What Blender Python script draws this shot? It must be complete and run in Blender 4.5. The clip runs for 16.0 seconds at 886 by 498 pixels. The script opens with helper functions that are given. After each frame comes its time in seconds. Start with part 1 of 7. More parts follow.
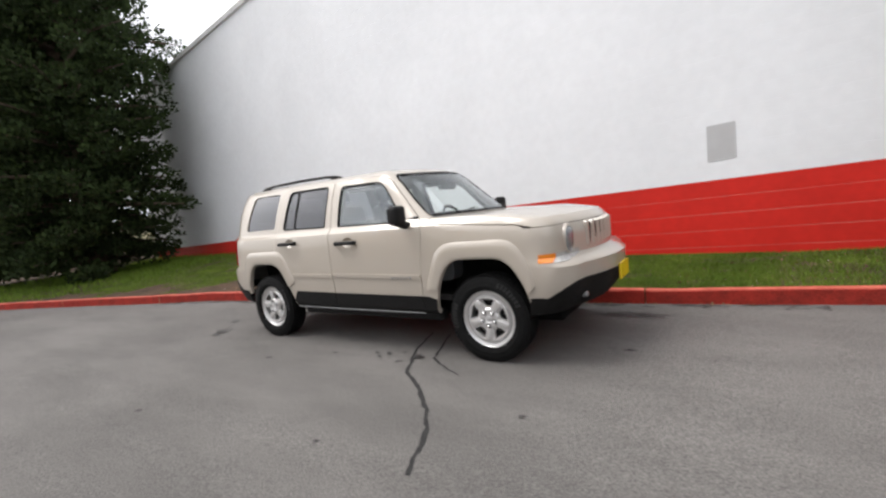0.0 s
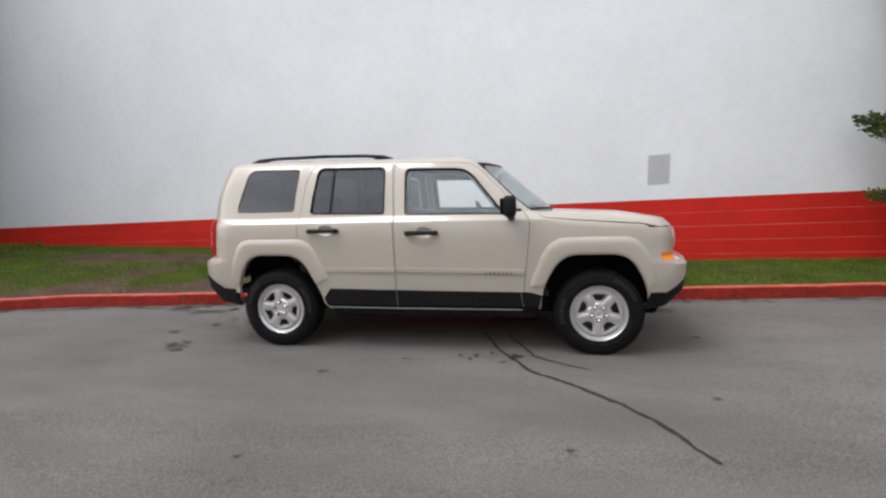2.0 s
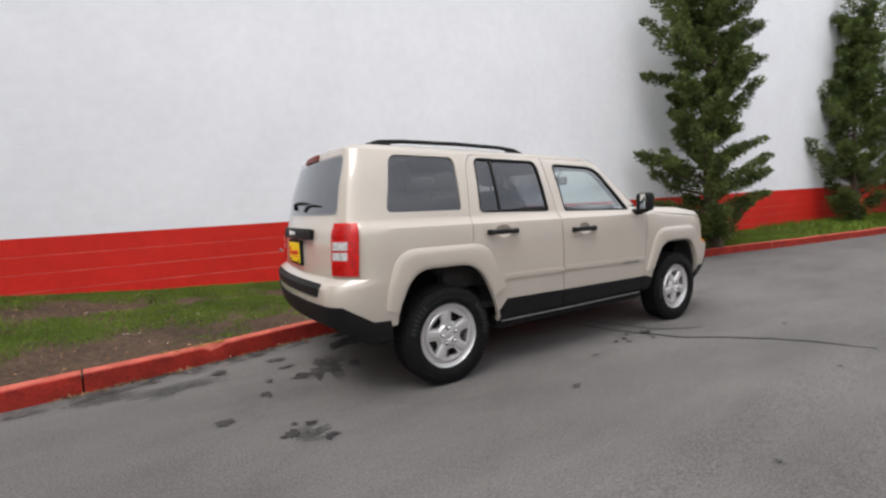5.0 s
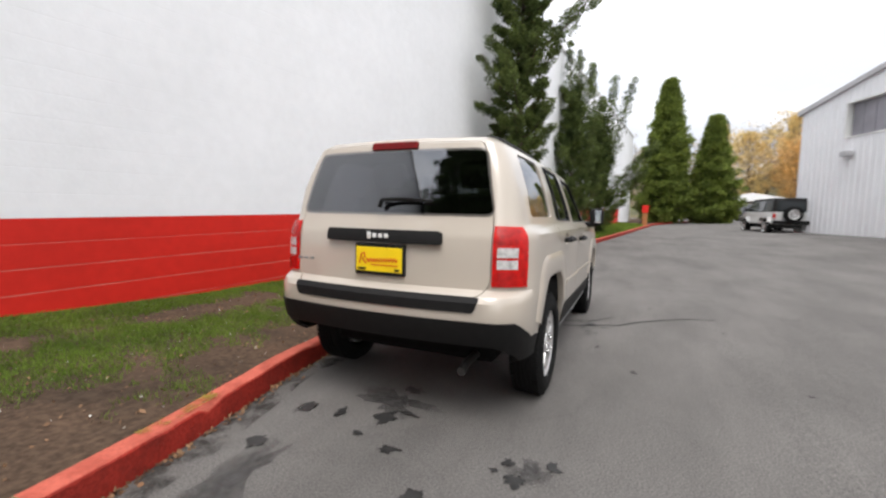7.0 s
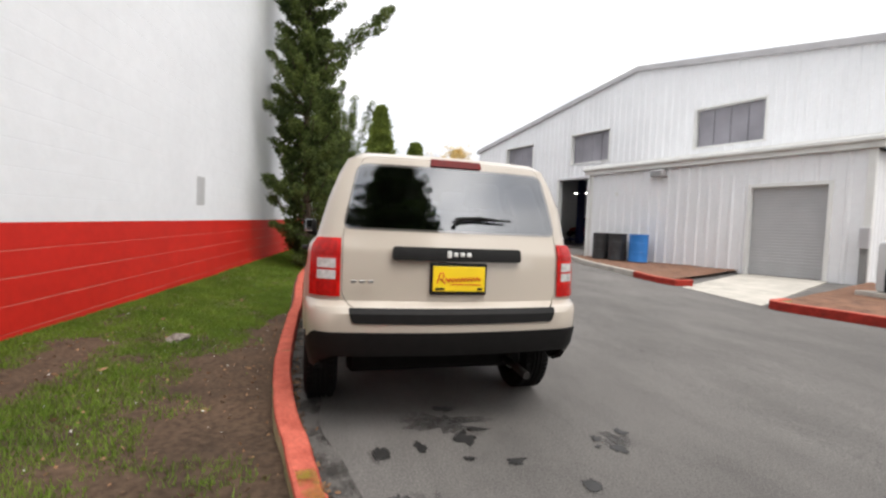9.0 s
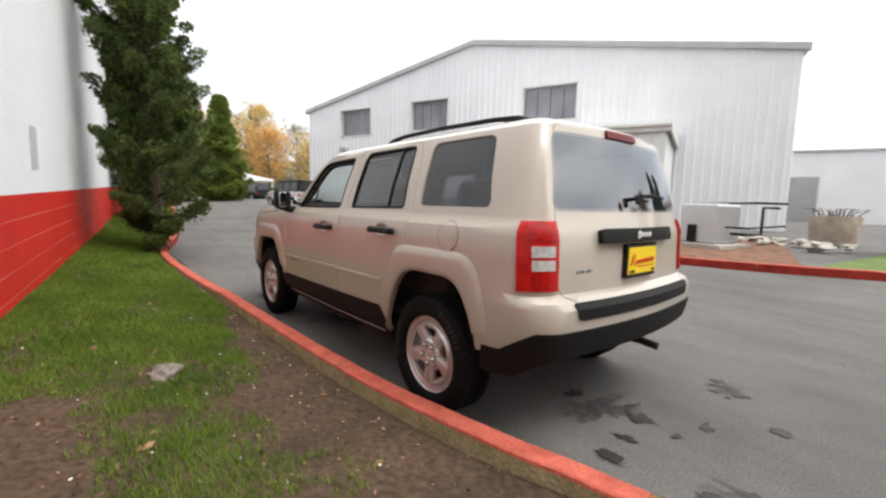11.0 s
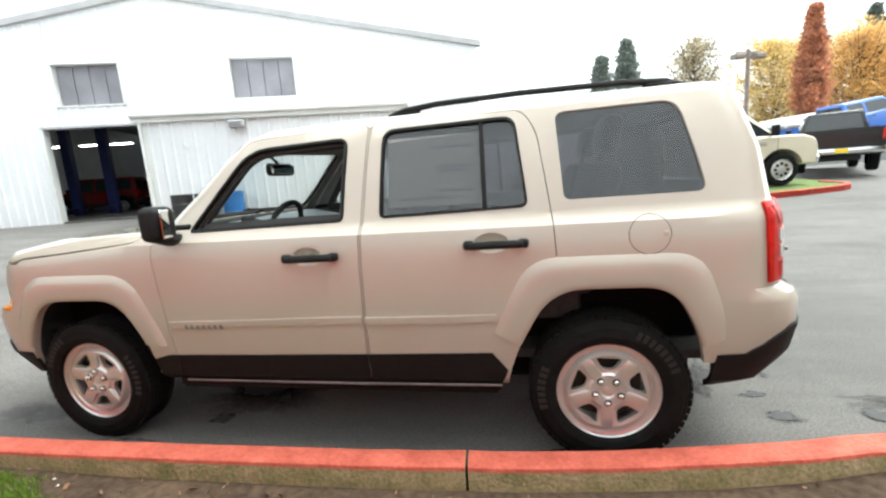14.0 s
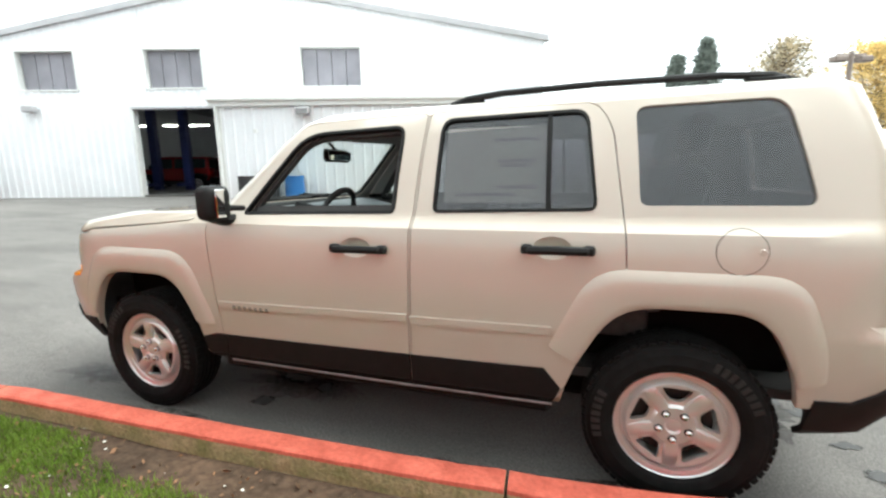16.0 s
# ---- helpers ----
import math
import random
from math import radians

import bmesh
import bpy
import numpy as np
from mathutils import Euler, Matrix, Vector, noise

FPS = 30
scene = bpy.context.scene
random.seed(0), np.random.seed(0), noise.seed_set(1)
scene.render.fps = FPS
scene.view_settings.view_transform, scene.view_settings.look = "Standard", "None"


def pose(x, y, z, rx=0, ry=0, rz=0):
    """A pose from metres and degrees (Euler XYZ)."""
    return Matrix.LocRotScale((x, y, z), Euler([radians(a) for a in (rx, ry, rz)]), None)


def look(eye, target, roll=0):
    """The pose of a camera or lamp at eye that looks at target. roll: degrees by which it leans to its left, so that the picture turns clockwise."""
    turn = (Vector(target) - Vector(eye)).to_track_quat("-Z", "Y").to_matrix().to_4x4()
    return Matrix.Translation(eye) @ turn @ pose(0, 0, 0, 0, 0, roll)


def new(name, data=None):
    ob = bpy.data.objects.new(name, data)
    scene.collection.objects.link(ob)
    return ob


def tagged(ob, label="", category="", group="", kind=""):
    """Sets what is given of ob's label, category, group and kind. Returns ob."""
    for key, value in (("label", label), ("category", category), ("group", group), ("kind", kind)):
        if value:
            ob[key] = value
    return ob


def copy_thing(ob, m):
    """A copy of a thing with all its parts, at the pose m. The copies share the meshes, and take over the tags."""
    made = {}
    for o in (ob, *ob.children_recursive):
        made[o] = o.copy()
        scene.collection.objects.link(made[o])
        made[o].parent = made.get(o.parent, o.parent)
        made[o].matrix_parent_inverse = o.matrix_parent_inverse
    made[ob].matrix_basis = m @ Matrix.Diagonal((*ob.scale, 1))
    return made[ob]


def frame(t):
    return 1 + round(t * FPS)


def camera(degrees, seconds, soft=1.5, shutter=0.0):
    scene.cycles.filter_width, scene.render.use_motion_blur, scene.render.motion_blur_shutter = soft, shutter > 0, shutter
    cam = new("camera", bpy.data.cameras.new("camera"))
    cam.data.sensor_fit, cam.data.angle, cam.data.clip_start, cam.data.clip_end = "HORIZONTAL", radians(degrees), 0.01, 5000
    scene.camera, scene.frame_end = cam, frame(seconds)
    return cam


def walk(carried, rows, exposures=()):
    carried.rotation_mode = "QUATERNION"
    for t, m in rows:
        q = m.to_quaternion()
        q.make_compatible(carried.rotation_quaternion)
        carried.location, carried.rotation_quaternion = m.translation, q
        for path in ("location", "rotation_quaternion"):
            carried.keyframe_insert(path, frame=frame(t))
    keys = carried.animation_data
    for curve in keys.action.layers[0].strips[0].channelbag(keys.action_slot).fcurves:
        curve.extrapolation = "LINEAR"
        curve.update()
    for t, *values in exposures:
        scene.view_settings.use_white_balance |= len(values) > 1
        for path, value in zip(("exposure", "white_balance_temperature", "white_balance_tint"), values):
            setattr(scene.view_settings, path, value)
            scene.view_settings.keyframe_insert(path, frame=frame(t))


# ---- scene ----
cam = camera(91.7, 16.0, soft=2.4, shutter=0.3)
PATH = [
    (0, (2.853, -3.576, 1.182), (1.733, -1.929, 0.996), -6.3),
    (0.5, (2.326, -3.804, 1.204), (1.356, -2.061, 1.057), -3.2),
    (1, (1.819, -4.018, 1.195), (1.065, -2.176, 0.998), -2.3),
    (1.5, (1.246, -4.104, 1.207), (0.739, -2.175, 1.063), 0.0),
    (2, (0.68, -4.188, 1.204), (0.354, -2.227, 0.99), -1.5),
    (2.5, (0.086, -4.146, 1.188), (-0.005, -2.157, 1.005), 0.5),
    (3, (-0.535, -4.132, 1.201), (-0.441, -2.147, 0.974), -1.0),
    (3.5, (-1.132, -3.98, 1.208), (-0.848, -2.008, 1.033), 0.3),
    (4, (-1.723, -3.826, 1.211), (-1.17, -1.918, 0.982), -0.9),
    (4.2, (-1.952, -3.716, 1.192), (-1.307, -1.833, 1.0), -0.9),
    (6.3, (-3.781, -2.021, 1.156), (-2.185, -0.839, 0.918), 0.6),
    (6.5, (-3.882, -1.797, 1.168), (-2.218, -0.705, 0.972), 1.9),
    (7, (-4.144, -1.308, 1.168), (-2.324, -0.497, 1.002), 1.2),
    (7.5, (-4.304, -0.79, 1.175), (-2.381, -0.256, 1.045), 3.6),
    (8, (-4.458, -0.31, 1.154), (-2.475, -0.102, 0.996), 4.5),
    (8.5, (-4.423, 0.156, 1.156), (-2.433, -0.018, 1.055), 3.4),
    (9, (-4.374, 0.687, 1.167), (-2.439, 0.189, 1.081), 2.4),
    (9.5, (-4.182, 1.153, 1.141), (-2.34, 0.374, 1.155), 2.4),
    (10, (-3.939, 1.622, 1.132), (-2.248, 0.561, 1.0), 2.3),
    (10.2, (-3.799, 1.776, 1.149), (-2.119, 0.697, 1.036), 3.0),
    (12.3, (-1.971, 2.614, 1.208), (-1.061, 0.895, 0.743), -3.8),
    (12.5, (-1.787, 2.611, 1.228), (-0.967, 0.847, 0.764), -4.4),
    (13, (-1.4, 2.557, 1.242), (-0.751, 0.723, 0.777), -3.7),
    (13.5, (-1.084, 2.575, 1.264), (-0.596, 0.671, 0.898), -5.5),
    (14, (-0.996, 2.618, 1.286), (-0.618, 0.683, 0.954), -4.2),
    (14.5, (-1.005, 2.643, 1.285), (-0.591, 0.711, 0.975), -4.3),
    (15, (-1.01, 2.642, 1.287), (-0.592, 0.712, 0.972), -3.9),
    (15.5, (-1.015, 2.623, 1.287), (-0.541, 0.708, 0.958), -4.0),
    (16, (-0.951, 2.493, 1.28), (-0.349, 0.617, 0.937), -0.9),
]
walk(cam, [(t, look(e, g, r)) for t, e, g, r in PATH],
     [(0.0, 0.80, 6470, 11), (2.0, 0.60, 6320, 11), (4.2, 0.58, 6340, 12), (6.3, 0.80, 6420, 11), (8.0, 0.83, 6540, 11), (9.2, 0.84, 6600, 10), (10.2, 0.82, 6600, 9),
      (12.3, 1.36, 6450, 6), (13.0, 1.56, 6380, 1), (14.0, 1.76, 6270, 0), (16.0, 1.78, 6270, 0)])

# ---- light -------------------------------------------------------------
def build_world():
    w = bpy.data.worlds.new("overcast_sky")
    scene.world = w
    w.use_nodes = True
    nt = w.node_tree
    nt.nodes.clear()
    out = nt.nodes.new("ShaderNodeOutputWorld")
    bg = nt.nodes.new("ShaderNodeBackground")
    sky = nt.nodes.new("ShaderNodeTexSky")
    sky.sky_type = "NISHITA"
    sky.sun_disc = False
    sky.sun_elevation = radians(32)
    sky.sun_rotation = radians(250)
    sky.dust_density = 4.0
    hsv = nt.nodes.new("ShaderNodeHueSaturation")
    hsv.inputs["Saturation"].default_value = 0.25
    tc = nt.nodes.new("ShaderNodeTexCoord")
    mp = nt.nodes.new("ShaderNodeMapping")
    mp.inputs["Scale"].default_value = (1.6, 1.6, 5.0)
    no = nt.nodes.new("ShaderNodeTexNoise")
    no.inputs["Scale"].default_value = 1.7
    no.inputs["Detail"].default_value = 6
    ramp = nt.nodes.new("ShaderNodeValToRGB")
    ramp.color_ramp.elements[0].position = 0.36
    ramp.color_ramp.elements[0].color = (SKY * 0.66, SKY * 0.69, SKY * 0.75, 1)
    ramp.color_ramp.elements[1].position = 0.62
    ramp.color_ramp.elements[1].color = (SKY * 1.02, SKY * 1.02, SKY * 1.03, 1)
    mix = nt.nodes.new("ShaderNodeMix")
    mix.data_type = "RGBA"
    mix.inputs["Factor"].default_value = 0.86
    nt.links.new(tc.outputs["Generated"], mp.inputs["Vector"])
    nt.links.new(mp.outputs["Vector"], no.inputs["Vector"])
    nt.links.new(no.outputs["Fac"], ramp.inputs["Fac"])
    nt.links.new(sky.outputs["Color"], hsv.inputs["Color"])
    nt.links.new(hsv.outputs["Color"], mix.inputs["A"])
    nt.links.new(ramp.outputs["Color"], mix.inputs["B"])
    # an overcast dome is brighter overhead than at the horizon
    sx = nt.nodes.new("ShaderNodeSeparateXYZ")
    gr = nt.nodes.new("ShaderNodeMath")
    gr.operation = "MULTIPLY_ADD"
    gr.inputs[1].default_value = 0.48
    gr.inputs[2].default_value = 0.80
    gr.use_clamp = False
    sc = nt.nodes.new("ShaderNodeVectorMath")
    sc.operation = "SCALE"
    nt.links.new(tc.outputs["Generated"], sx.inputs["Vector"])
    nt.links.new(sx.outputs["Z"], gr.inputs[0])
    nt.links.new(mix.outputs["Result"], sc.inputs[0])
    nt.links.new(gr.outputs["Value"], sc.inputs["Scale"])
    nt.links.new(sc.outputs["Vector"], bg.inputs["Color"])
    bg.inputs["Strength"].default_value = 0.12
    nt.links.new(bg.outputs["Background"], out.inputs["Surface"])


SKY = 8.1
build_world()
sun_data = bpy.data.lights.new("sun", "SUN")
sun_data.energy = 1.5
sun_data.angle = radians(35)
sun_data.color = (1.0, 0.97, 0.93)
sun = new("sun", sun_data)
sun.matrix_world = look((0, 0, 30), (15, 5.5, 0))

# ---- materials ---------------------------------------------------------
MATS = {}


def mat(name, color, rough=0.6, metal=0.0, var=0.12, scale=6.0, bump=0.0, bump_scale=60.0, coat=0.0,
        color2=None, fine=0.0, fine_scale=180.0, spec=0.5, emit=0.0, random_tint=0.0):
    """A surface with variation at two scales, and fine relief."""
    if name in MATS:
        return MATS[name]
    m = bpy.data.materials.new(name)
    m.use_nodes = True
    nt = m.node_tree
    b = nt.nodes["Principled BSDF"]
    b.inputs["Roughness"].default_value = rough
    b.inputs["Metallic"].default_value = metal
    b.inputs["Coat Weight"].default_value = coat
    b.inputs["Coat Roughness"].default_value = 0.06
    b.inputs["Specular IOR Level"].default_value = spec
    tc = nt.nodes.new("ShaderNodeTexCoord")
    n1 = nt.nodes.new("ShaderNodeTexNoise")
    n1.inputs["Scale"].default_value = scale
    n1.inputs["Detail"].default_value = 5
    nt.links.new(tc.outputs["Object"], n1.inputs["Vector"])
    mx = nt.nodes.new("ShaderNodeMix")
    mx.data_type = "RGBA"
    c2 = color2 or tuple(c * (1 - var * 2) for c in color)
    mx.inputs["A"].default_value = (*c2, 1)
    mx.inputs["B"].default_value = (*(color if color2 else tuple(min(1, c * (1 + var * 0.6)) for c in color)), 1)
    rm = nt.nodes.new("ShaderNodeMapRange")
    rm.inputs["From Min"].default_value = 0.3
    rm.inputs["From Max"].default_value = 0.7
    nt.links.new(n1.outputs["Fac"], rm.inputs["Value"])
    nt.links.new(rm.outputs["Result"], mx.inputs["Factor"])
    last = mx.outputs["Result"]
    if fine:
        n2 = nt.nodes.new("ShaderNodeTexNoise")
        n2.inputs["Scale"].default_value = fine_scale
        n2.inputs["Detail"].default_value = 3
        nt.links.new(tc.outputs["Object"], n2.inputs["Vector"])
        r2 = nt.nodes.new("ShaderNodeMapRange")
        r2.inputs["From Min"].default_value = 0.3
        r2.inputs["From Max"].default_value = 0.7
        r2.inputs["To Min"].default_value = 1 - fine
        r2.inputs["To Max"].default_value = 1 + fine
        nt.links.new(n2.outputs["Fac"], r2.inputs["Value"])
        mul = nt.nodes.new("ShaderNodeVectorMath")
        mul.operation = "SCALE"
        nt.links.new(last, mul.inputs[0])
        nt.links.new(r2.outputs["Result"], mul.inputs["Scale"])
        last = mul.outputs["Vector"]
    if random_tint:
        oi = nt.nodes.new("ShaderNodeNewGeometry")
        r3 = nt.nodes.new("ShaderNodeMapRange")
        r3.inputs["To Min"].default_value = 1 - random_tint
        r3.inputs["To Max"].default_value = 1 + random_tint
        nt.links.new(oi.outputs["Random Per Island"], r3.inputs["Value"])
        mul2 = nt.nodes.new("ShaderNodeVectorMath")
        mul2.operation = "SCALE"
        nt.links.new(last, mul2.inputs[0])
        nt.links.new(r3.outputs["Result"], mul2.inputs["Scale"])
        last = mul2.outputs["Vector"]
    nt.links.new(last, b.inputs["Base Color"])
    if bump:
        nb = nt.nodes.new("ShaderNodeTexNoise")
        nb.inputs["Scale"].default_value = bump_scale
        nb.inputs["Detail"].default_value = 4
        nt.links.new(tc.outputs["Object"], nb.inputs["Vector"])
        bp = nt.nodes.new("ShaderNodeBump")
        bp.inputs["Strength"].default_value = bump
        bp.inputs["Distance"].default_value = 0.01
        nt.links.new(nb.outputs["Fac"], bp.inputs["Height"])
        nt.links.new(bp.outputs["Normal"], b.inputs["Normal"])
    if emit:
        b.inputs["Emission Color"].default_value = (*color, 1)
        b.inputs["Emission Strength"].default_value = emit
    MATS[name] = m
    return m


def glass(name, tint, rough=0.0, sheen=0.045):
    """Thin car glass: a tinted see-through layer with a mirror-like sheen."""
    if name in MATS:
        return MATS[name]
    m = bpy.data.materials.new(name)
    m.use_nodes = True
    nt = m.node_tree
    nt.nodes.clear()
    out = nt.nodes.new("ShaderNodeOutputMaterial")
    tr = nt.nodes.new("ShaderNodeBsdfTransparent")
    tr.inputs["Color"].default_value = (*tint, 1)
    gl = nt.nodes.new("ShaderNodeBsdfGlossy")
    gl.inputs["Roughness"].default_value = rough
    gl.inputs["Color"].default_value = (0.95, 0.97, 1.0, 1)
    lw = nt.nodes.new("ShaderNodeLayerWeight")
    lw.inputs["Blend"].default_value = 0.5
    pw = nt.nodes.new("ShaderNodeMath")
    pw.operation = "POWER"
    pw.inputs[1].default_value = 4.0
    fr = nt.nodes.new("ShaderNodeMath")
    fr.operation = "MULTIPLY_ADD"
    fr.inputs[1].default_value = 0.75
    fr.inputs[2].default_value = sheen
    nt.links.new(lw.outputs["Facing"], pw.inputs[0])
    nt.links.new(pw.outputs["Value"], fr.inputs[0])
    mx = nt.nodes.new("ShaderNodeMixShader")
    nt.links.new(fr.outputs["Value"], mx.inputs["Fac"])
    nt.links.new(tr.outputs["BSDF"], mx.inputs[1])
    nt.links.new(gl.outputs["BSDF"], mx.inputs[2])
    nt.links.new(mx.outputs["Shader"], out.inputs["Surface"])
    MATS[name] = m
    return m


M_PAINT = mat("beige_paint", (0.472, 0.419, 0.355), 0.30, 0.05, var=0.015, scale=2, coat=0.85, fine=0.03, fine_scale=900)
M_BLACK = mat("black_plastic", (0.009, 0.0087, 0.0087), 0.62, spec=0.22, var=0.15, scale=20, bump=0.15, bump_scale=500)
# dark tone for the sooty exhaust and for shade round the wheel nuts
M_FLASHDARK = mat("soot_and_shade_steel", (0.05, 0.048, 0.046), 0.6, 0.6, var=0.2, scale=20)
M_TYREMARK = mat("grey_moulded_rubber", (0.014, 0.0145, 0.014), 0.7, var=0.2, scale=30)
M_WELL = mat("black_underbody", (0.006, 0.006, 0.006), 0.9, spec=0.15, var=0.2, scale=15)
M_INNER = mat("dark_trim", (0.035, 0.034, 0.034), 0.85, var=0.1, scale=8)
M_RUBBER = mat("tyre_rubber", (0.008, 0.008, 0.008), 0.8, spec=0.15, var=0.2, scale=25, bump=0.2, bump_scale=200)
M_WHEEL = mat("silver_wheel_paint", (0.70, 0.69, 0.68), 0.30, 0.65, var=0.05, scale=9)
M_STEEL = mat("dull_steel", (0.30, 0.30, 0.30), 0.45, 0.8, var=0.15, scale=20)
M_CHROME = mat("chrome", (0.75, 0.75, 0.75), 0.12, 1.0, var=0.02)
M_MIRROR = mat("mirror_glass", (0.85, 0.87, 0.88), 0.02, 1.0, var=0.0)
M_RED = mat("red_lens", (0.54, 0.008, 0.006), 0.25, spec=0.3, coat=0.12, var=0.22, scale=26, bump=0.25, bump_scale=90)
M_REDDEEP = mat("deep_red_lens", (0.42, 0.006, 0.005), 0.22, spec=0.3, coat=0.15, var=0.2, scale=40, bump=0.3, bump_scale=110)
M_REDDARK = mat("unlit_brake_lamp_lens", (0.15, 0.003, 0.003), 0.35, spec=0.2, var=0.2, scale=30)
M_LAMPGLASS = mat("headlamp_glass", (0.34, 0.36, 0.38), 0.08, 0.3, coat=0.9, var=0.25, scale=30, bump=0.2, bump_scale=80)
M_CLEAR = mat("clear_lens", (0.55, 0.54, 0.53), 0.12, coat=0.8, var=0.22, scale=35, bump=0.3, bump_scale=100)
M_AMBER = mat("amber_lens", (0.80, 0.24, 0.01), 0.2, coat=0.7, var=0.06, scale=60)
M_YELLOW = mat("yellow_plate", (0.85, 0.60, 0.01), 0.35, var=0.03)
M_PLATERED = mat("red_lettering", (0.60, 0.03, 0.01), 0.4, var=0.03)
M_DARKGLASS = glass("privacy_glass", (0.46, 0.455, 0.475), 0.0, 0.075)
M_REARGLASS = glass("rear_privacy_glass", (0.38, 0.39, 0.42), 0.0, 0.17)
M_GLASS = glass("clear_glass", (0.88, 0.92, 0.91), 0.0, 0.085)
M_CABIN = mat("grey_cabin_lining", (0.22, 0.215, 0.205), 0.9, var=0.06, scale=6)
M_DASH = mat("slate_dashboard", (0.15, 0.16, 0.17), 0.6, var=0.08, scale=8)
M_HEADLINER = mat("grey_headliner", (0.35, 0.33, 0.30), 0.9, var=0.05)
M_SEAT = mat("dark_seat_cloth", (0.06, 0.058, 0.055), 0.95, var=0.15, scale=30)
M_PAPER = mat("paper_sticker", (0.84, 0.83, 0.72), 0.8, var=0.04)

# darker road face: less faded than the top, its shade put into the colour
M_KERBFACE = mat("shaded_red_kerb_face_paint", (0.36, 0.030, 0.019), 0.7, color2=(0.21, 0.022, 0.015), scale=7, fine=0.2, fine_scale=50, bump=0.5, bump_scale=70, spec=0.2)
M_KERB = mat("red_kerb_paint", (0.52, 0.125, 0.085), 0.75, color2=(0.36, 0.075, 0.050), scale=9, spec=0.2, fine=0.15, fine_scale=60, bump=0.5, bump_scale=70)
M_KERBBACK = mat("mossy_concrete", (0.33, 0.265, 0.155), 0.95, color2=(0.17, 0.165, 0.065), scale=8, fine=0.25, fine_scale=60, bump=0.6, bump_scale=60)
M_CONCRETE = mat("concrete", (0.46, 0.43, 0.38), 0.9, var=0.12, scale=3, fine=0.1, fine_scale=50, bump=0.3, bump_scale=60)
M_WHITEWALL = mat("white_wall_paint", (0.86, 0.872, 0.888), 0.7, var=0.03, scale=0.7, fine=0.02, fine_scale=8, bump=0.12, bump_scale=30)
M_REDWALL = mat("red_wall_paint", (0.63, 0.022, 0.013), 0.6, spec=0.25, var=0.07, scale=1.2, fine=0.05, fine_scale=12, bump=0.12, bump_scale=40)
M_JOINT = mat("pale_block_joint", (0.60, 0.17, 0.13), 0.8, color2=(0.50, 0.03, 0.022), scale=1.6, fine=0.1, fine_scale=20)
M_PATCH = mat("grey_paint_patch", (0.52, 0.52, 0.52), 0.75, var=0.03, scale=6)
M_SIDING = mat("white_metal_siding", (0.75, 0.755, 0.77), 0.5, var=0.03, scale=0.8, fine=0.02, fine_scale=10)
M_TRIM = mat("white_metal_trim", (0.70, 0.70, 0.68), 0.5, var=0.05, scale=2)
M_FLASH = mat("grey_roof_edge", (0.42, 0.41, 0.42), 0.5, var=0.06, scale=2)
M_SHUTTER = mat("grey_roller_door", (0.41, 0.41, 0.415), 0.55, var=0.04, scale=3)
M_WINPANEL = mat("grey_translucent_panel", (0.26, 0.25, 0.28), 0.45, var=0.12, scale=1.2)
M_BARK = mat("bark", (0.10, 0.07, 0.05), 0.95, var=0.2, scale=12, bump=0.8, bump_scale=25)
M_SOIL = mat("bare_soil", (0.092, 0.060, 0.040), 0.98, spec=0.15, color2=(0.052, 0.036, 0.025), scale=2.6, fine=0.35, fine_scale=28, bump=1.0, bump_scale=26)
M_GRASS = mat("grass_blades", (0.170, 0.255, 0.034), 0.75, spec=0.2, color2=(0.100, 0.165, 0.022), scale=2.5, random_tint=0.3)
M_MULCH = mat("bark_mulch", (0.20, 0.10, 0.06), 0.98, var=0.25, scale=5, fine=0.35, fine_scale=60, bump=1.0, bump_scale=50)


